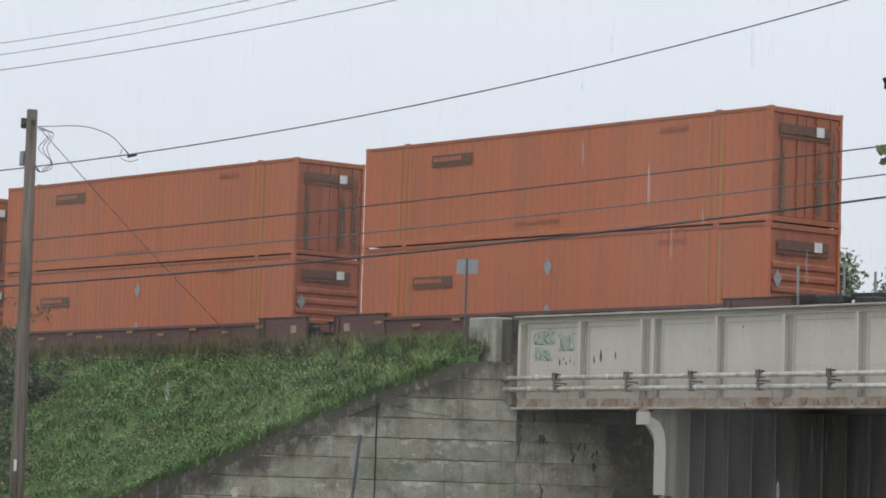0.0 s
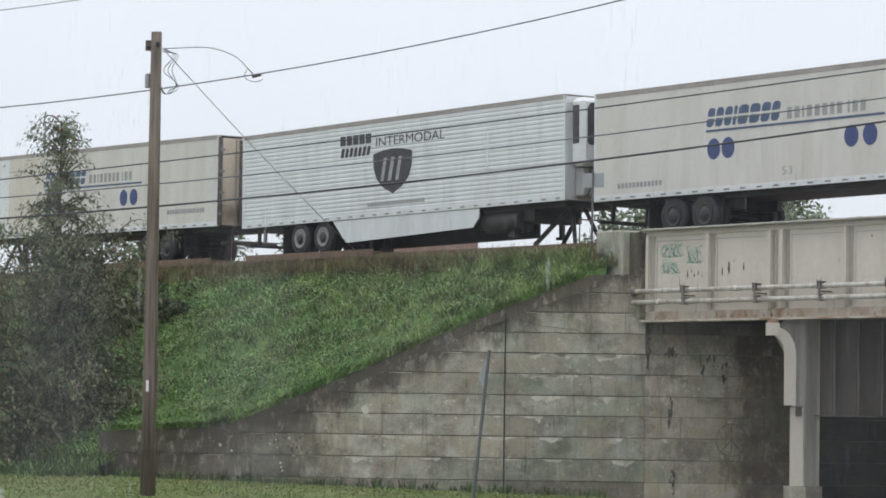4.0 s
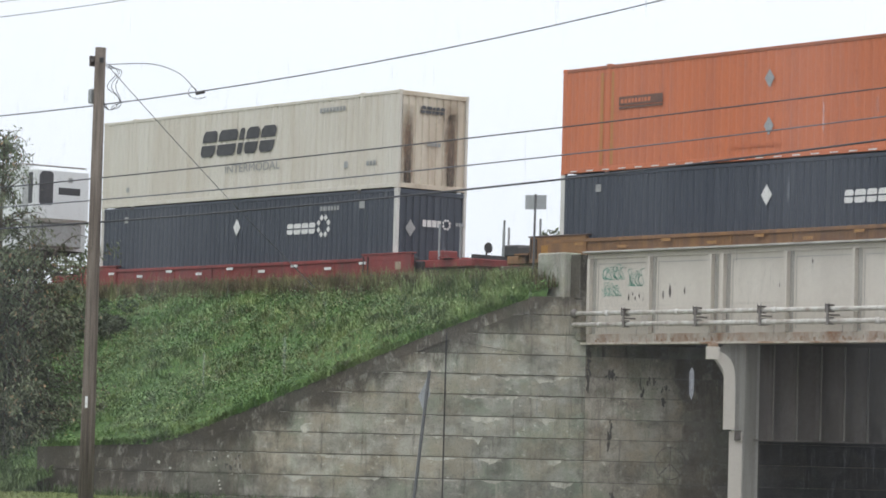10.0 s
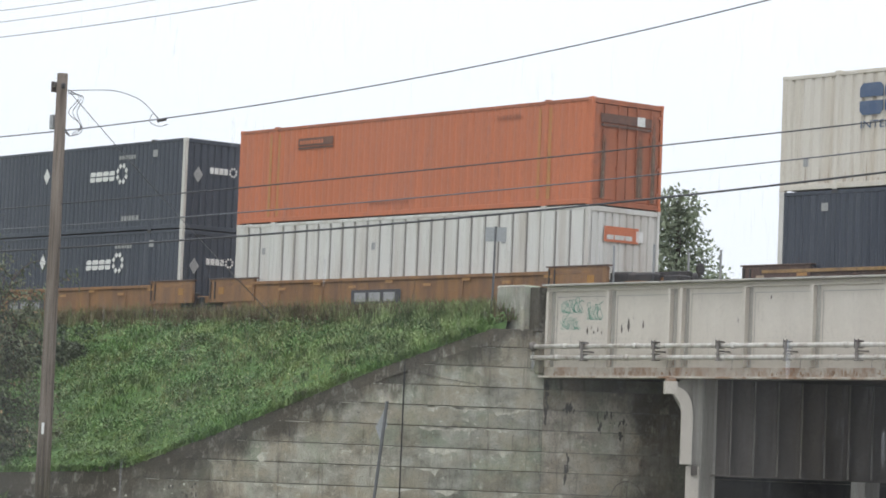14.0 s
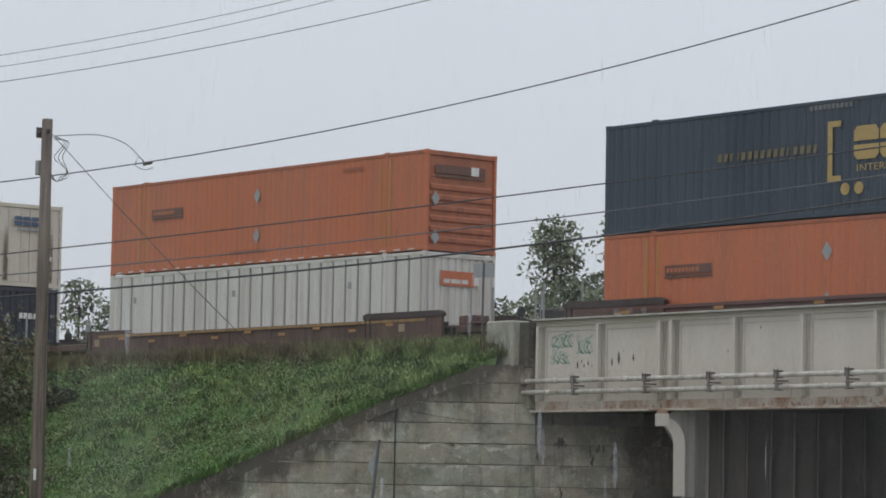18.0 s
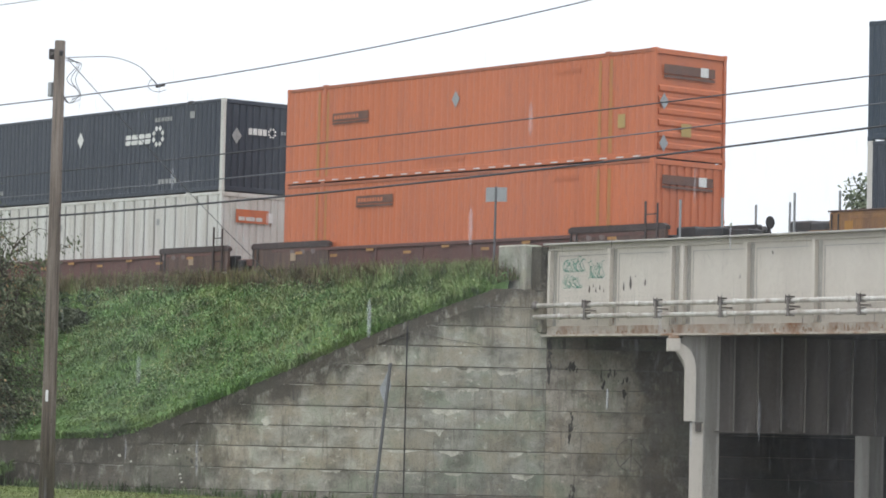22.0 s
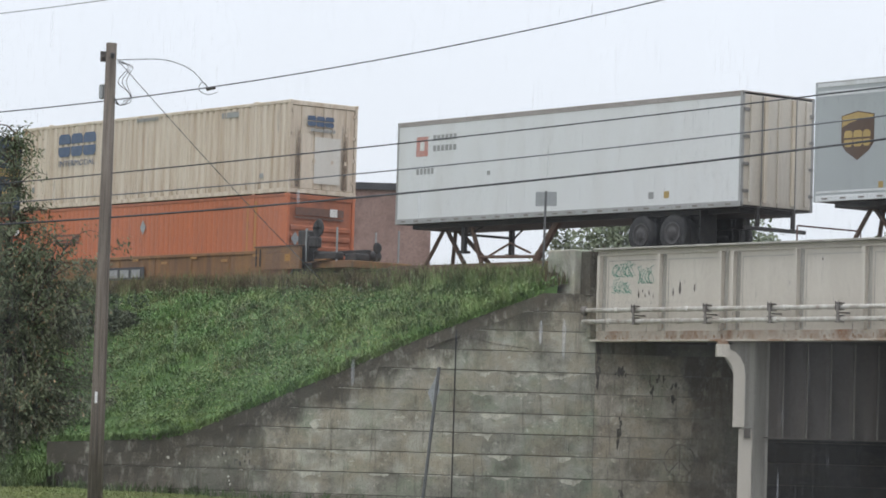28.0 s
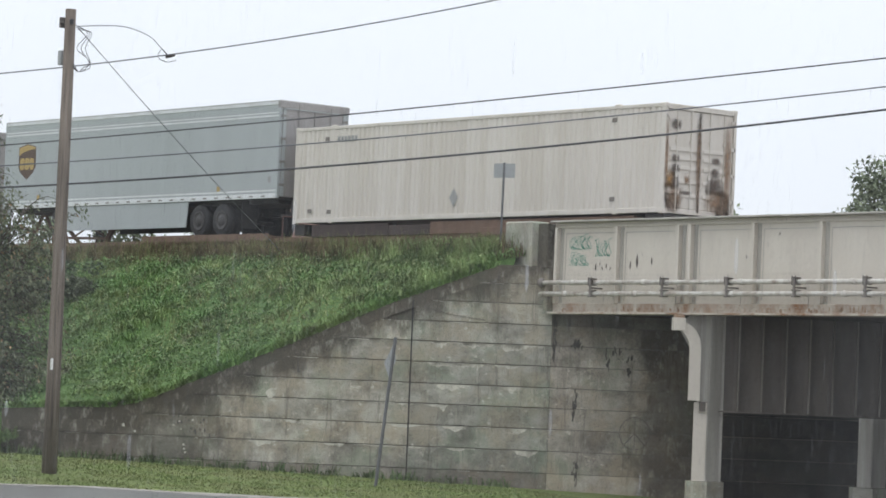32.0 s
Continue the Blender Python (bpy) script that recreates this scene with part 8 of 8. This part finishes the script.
    tagged(cloud("dead_leaves", v[f[dead]].reshape(-1, 3), np.arange(dead.sum() * 4).reshape(-1, 4), "deadleaf", t), "scattered tan dead leaves", kind="stuff")
    return t


x, y = by(59.85, 84)
willow("grey-green drooping willow at the foot of the embankment", x, y, 1.2, 9.6, 3.4, 500, 115, 3)
x, y = by(61.6, 82)
willow("grey-green willow with arching shoots beside the embankment", x, y, 1.0, 8.0, 3.2, 420, 105, 5)
for az, d, h, s in ((58.3, 92.5, 1.5, 0.9), (58.8, 92, 1.5, 0.9), (57.75, 91, 0.8, 0.4)):
    x, y = by(az, d)
    sh = thing("shrub", "dark low shrub on the embankment slope", "shrub", "shrubs on the embankment")
    r = np.random.default_rng(int(az * 10))
    cs = np.array([(x + r.normal(0, s * 0.6), y + r.normal(0, s * 0.6), bank_z(x, y) + r.uniform(0.1, h * 0.75)) for _ in range(16)])
    lv, lf = leaves(2600, r, cs, np.full(16, 0.38), 0.06)
    cloud("foliage", lv, lf, "shrub", sh)
    part("stem", Geo().tube([(x, y, bank_z(x, y) - 0.1), (x, y, bank_z(x, y) + h * 0.6)], 0.04, 6, 0.01), "bark", sh)
for az, d, top, s, seed in ((48.35, 122, 5.2, 2.4, 21), (47.0, 124, 5.3, 2.6, 22), (46.25, 121, 5.15, 2.0, 23), (42.7, 130, 4.6, 2.0, 24), (41.4, 132, 4.4, 2.2, 25)):
    x, y = by(az, d)
    h = 2.55 + d * math.tan(radians(top))
    tree("broadleaf_tree", "leafy green tree beyond the railway", x, y, 0.0, h, s, 9000, 0.125, "farleaf", seed, 0.2, 70)
for az, d, top, s, seed in ((49.4, 112, 3.7, 2.2, 31), (48.6, 114, 3.9, 2.2, 32), (47.6, 113, 3.9, 2.2, 33), (46.9, 112, 4.0, 2.0, 34), (45.6, 114, 3.75, 2.2, 35), (44.6, 115, 3.6, 2.0, 36), (43.4, 116, 3.55, 2.0, 37),
                            (57.4, 118, 3.9, 1.6, 38), (56.7, 119, 3.6, 1.4, 39), (58.6, 118, 3.7, 1.8, 40), (55.3, 120, 3.45, 1.2, 41)):
    x, y = by(az, d)
    h = 2.55 + d * math.tan(radians(top))
    tree("bush", "tall hedge bush beyond the railway", x, y, 0.0, h, s, 3600, 0.115, "farleaf", seed, 0.15, 36)

# broad-leaved tree whose branch hangs into view close by
def maple_leaf():
    return [(0, -0.42), (0.12, -0.36), (0.34, -0.36), (0.33, -0.16), (0.5, 0.08), (0.33, 0.16), (0.27, 0.33), (0.14, 0.32), (0.0, 0.52), (-0.13, 0.32), (-0.28, 0.34), (-0.32, 0.15), (-0.5, 0.06), (-0.34, -0.15), (-0.32, -0.36), (-0.1, -0.36)]


mt = thing("maple_tree", "broad-leaved tree with a branch that hangs beside the view", "tree")
bx, by_ = by(36.4, 18.5)
part("trunk", Geo().tube([(bx, by_, -0.2), (bx + 0.1, by_, 2.5), (bx, by_ + 0.1, 6.0), (bx, by_, 9.0)], 0.22, 12, 0.08), "bark", mt, "", True)
r = random.Random(8)
lv, lf = [], []
outline = maple_leaf()


def hang_leaf(p, size):
    q = Euler((r.uniform(0.6, 1.9), r.uniform(-0.7, 0.7), radians(40) + r.uniform(-1.0, 1.0))).to_matrix()
    k = len(lv)
    for a, b in outline:
        lv.append(tuple(Vector(p) + q @ Vector((a * size, b * size, 0.12 * size * abs(a)))))
    lf.append(tuple(range(k, k + len(outline))))


def az_of(x, y):
    return math.degrees(math.atan2(-x, y))


def leaf_near(cx, cy, cz, s, size):
    """A leaf near a twig's end, none further west than the twigs reach."""
    x, y, z = cx + r.gauss(0, s), cy + r.gauss(0, s), cz + r.gauss(0, s)
    if az_of(x, y) < 41.95:
        hang_leaf((x, y, z), size)


for az0, el0, n, s in ((41.55, 8.75, 4, 0.04), (41.62, 8.0, 2, 0.02), (41.0, 8.95, 14, 0.09), (40.75, 8.2, 14, 0.08), (40.95, 7.65, 7, 0.06), (41.0, 7.07, 3, 0.03), (41.85, 6.62, 3, 0.03), (41.4, 6.45, 5, 0.04),
                       (40.9, 6.45, 16, 0.09), (40.75, 5.85, 8, 0.06), (40.9, 5.62, 3, 0.03), (40.3, 8.6, 34, 0.14), (40.2, 7.4, 20, 0.14), (40.2, 6.2, 30, 0.14), (39.4, 7.2, 70, 0.25), (38.6, 6.4, 90, 0.3), (38.2, 7.8, 110, 0.35)):
    d = 18.0
    cx, cy = by(az0, d)
    cz = 2.55 + d * math.tan(radians(el0))
    st_ = Vector((bx, by_, cz + 0.9))
    part("branch", Geo().tube([st_, st_.lerp(Vector((cx, cy, cz)), 0.6) + Vector((0, 0, 0.12)), (cx, cy, cz)], 0.03, 6, 0.004), "bark", mt, "", True)
    for k in range(n):
        leaf_near(cx, cy, cz, s, r.uniform(0.07, 0.145))
for k in range(700):
    a, q = r.uniform(0, 6.28), r.uniform(0.6, 2.0)
    hang_leaf((bx + 0.9 + math.cos(a) * q * 0.75, by_ + math.sin(a) * q * 0.6, r.uniform(4.2, 9.2)), r.uniform(0.12, 0.2))
me = bpy.data.meshes.new("crown")
me.from_pydata(lv, [], lf)
me.materials.append(M["mapleleaf"])
cr = new("crown", me)
cr.parent = mt

# ---------------------------------------------------------------- far building and mast
bw = thing("brick_building", "pale brown brick building with a dark roof beyond the railway", "building")
a0, a1 = Vector((*by(54.1, 150), 0)), Vector((*by(51.9, 150), 0))
ax = (a1 - a0).normalized()
bk = Vector((-ax.y, ax.x, 0)) * 9
zt = 2.55 + 150 * math.tan(radians(4.40))


def slab(o, du, dv, z0, z1):
    c = [o, o + du, o + du + dv, o + dv]
    return Geo().add([(p.x, p.y, z0) for p in c] + [(p.x, p.y, z1) for p in c], [(3, 2, 1, 0), (4, 5, 6, 7), (0, 1, 5, 4), (1, 2, 6, 5), (2, 3, 7, 6), (3, 0, 4, 7)])


part("wall", slab(a0, a1 - a0, bk, -0.2, zt), "brick", bw)
part("roof", slab(a0 - ax * 0.3 - bk * 0.02, (a1 - a0) * 0.75, bk * 1.05, zt, zt + 0.35), "roofdark", bw, "dark flat roof edge")
for k in range(3):
    o = a0 + ax * (0.8 + 1.8 * k) - bk * 0.004
    part("window", slab(o, ax * 1.0, bk * 0.002, 4.0, 6.0), "roofdark", bw)
mx, my = by(60.15, 160)
mast = thing("radio_mast", "thin steel radio mast in the distance", "mast")
part("mast", Geo().tube([(mx, my, 0), (mx, my, 17.2)], 0.10, 5, 0.05), "signback", mast)
part("antenna", Geo().tube([(mx + 0.5, my, 14.5), (mx + 0.5, my, 16.6)], 0.04, 5), "signback", mast)


# ---------------------------------------------------------------- rain: one sheet of drops that falls for the whole time
FALL = 4.0
rr = np.random.default_rng(77)
side, deep = np.array([math.cos(radians(50.5)), math.sin(radians(50.5)), 0]), np.array([*by(50.5, 1.0), 0])
drops_v = []
for d0, count, wide, length, w0 in ((24.0, 3000, 10.5, 0.20, 0.0038), (34.0, 60000, 15.0, 0.26, 0.0036), (44.0, 100000, 19.5, 0.30, 0.0046)):
    h = rr.uniform(0.3, 12.0 + 32 * FALL, count)
    p = deep * (d0 + rr.uniform(-3, 3, count))[:, None] + side * rr.uniform(-wide / 2, wide / 2, count)[:, None] + np.array([0, 0, 1.0]) * h[:, None]
    ll, ww = (length * rr.uniform(0.5, 1.3, count))[:, None], (w0 * rr.uniform(0.5, 1.4, count))[:, None]
    up = np.array([0, 0, 1.0]) * ll
    drops_v.append(np.stack([p, p + up, p + up * 0.4 - side * ww + deep * ww * 0.5, p + up * 0.4 + side * ww + deep * ww * 0.5, p + up * 0.4 - deep * ww], 1).reshape(-1, 3))
drops_v = np.concatenate(drops_v)
k = np.arange(len(drops_v) // 5)[:, None] * 5
drops_f = np.concatenate([np.concatenate([k + a, k + b, k + c], 1) for a, b, c in ((0, 2, 4), (0, 4, 3), (0, 3, 2), (1, 4, 2), (1, 3, 4), (1, 2, 3))])
me = bpy.data.meshes.new("rain")
me.from_pydata(drops_v.tolist(), [], drops_f.tolist())
me.materials.append(M["rain"])
rain = tagged(new("rain", me), "thin pale streaks of steadily falling rain", "rain", kind="stuff")


# overlapping pale sheets paint the haze of the rain and lift dark tones
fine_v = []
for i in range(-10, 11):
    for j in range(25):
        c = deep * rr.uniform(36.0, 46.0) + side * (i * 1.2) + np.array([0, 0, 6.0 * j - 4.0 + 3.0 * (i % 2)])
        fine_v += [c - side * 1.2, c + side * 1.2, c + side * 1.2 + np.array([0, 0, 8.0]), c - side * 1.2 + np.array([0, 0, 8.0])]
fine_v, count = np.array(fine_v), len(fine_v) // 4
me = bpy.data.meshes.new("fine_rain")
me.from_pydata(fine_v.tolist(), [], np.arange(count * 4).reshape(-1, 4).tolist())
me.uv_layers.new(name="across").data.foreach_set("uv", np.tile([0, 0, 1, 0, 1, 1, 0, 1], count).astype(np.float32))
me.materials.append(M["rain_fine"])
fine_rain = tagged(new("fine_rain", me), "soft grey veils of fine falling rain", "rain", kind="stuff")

count = 1500
p = deep * rr.uniform(8.5, 13.0, count)[:, None] + side * rr.uniform(-2.4, 2.4, count)[:, None] + np.array([0, 0, 1.0]) * rr.uniform(0.4, 7.0 + 32 * FALL, count)[:, None]
ll, ww = (0.13 * rr.uniform(0.5, 1.4, count))[:, None], (0.0055 * rr.uniform(0.4, 1.4, count))[:, None]
up = np.array([0, 0, 1.0]) * ll
near_v = np.stack([p, p + up * 0.2 - side * ww, p + up * 0.2 + side * ww, p + up * 0.2 - deep * ww, p + up * 0.8 - side * ww, p + up * 0.8 + side * ww, p + up * 0.8 - deep * ww, p + up], 1).reshape(-1, 3)
k = np.arange(count)[:, None] * 8
near_f = np.concatenate([np.concatenate([k + q for q in f], 1) for f in ((0, 1, 3), (0, 3, 2), (0, 2, 1), (1, 4, 3), (3, 4, 6), (3, 6, 2), (2, 6, 5), (1, 2, 4), (2, 5, 4), (7, 6, 4), (7, 5, 6), (7, 4, 5))])
me = bpy.data.meshes.new("large_drops")
me.from_pydata(near_v.tolist(), [], near_f.tolist())
me.materials.append(M["rain_near"])
near_rain = tagged(new("large_drops", me), "large pale drops of rain falling close by", "rain", kind="stuff")


def motions():
    walk(rain, [(0, pose(0, 0, 0)), (32, pose(0, 0, -32 * FALL))])
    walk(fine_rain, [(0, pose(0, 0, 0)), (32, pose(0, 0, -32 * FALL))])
    walk(near_rain, [(0, pose(0, 0, 0)), (32, pose(0, 0, -32 * FALL))])
    for ob in MOVING:
        start = ob.matrix_basis.copy()
        walk(ob, [(t, Matrix.Translation((s, 0, 0)) @ start) for t, s in ROLL])


motions()
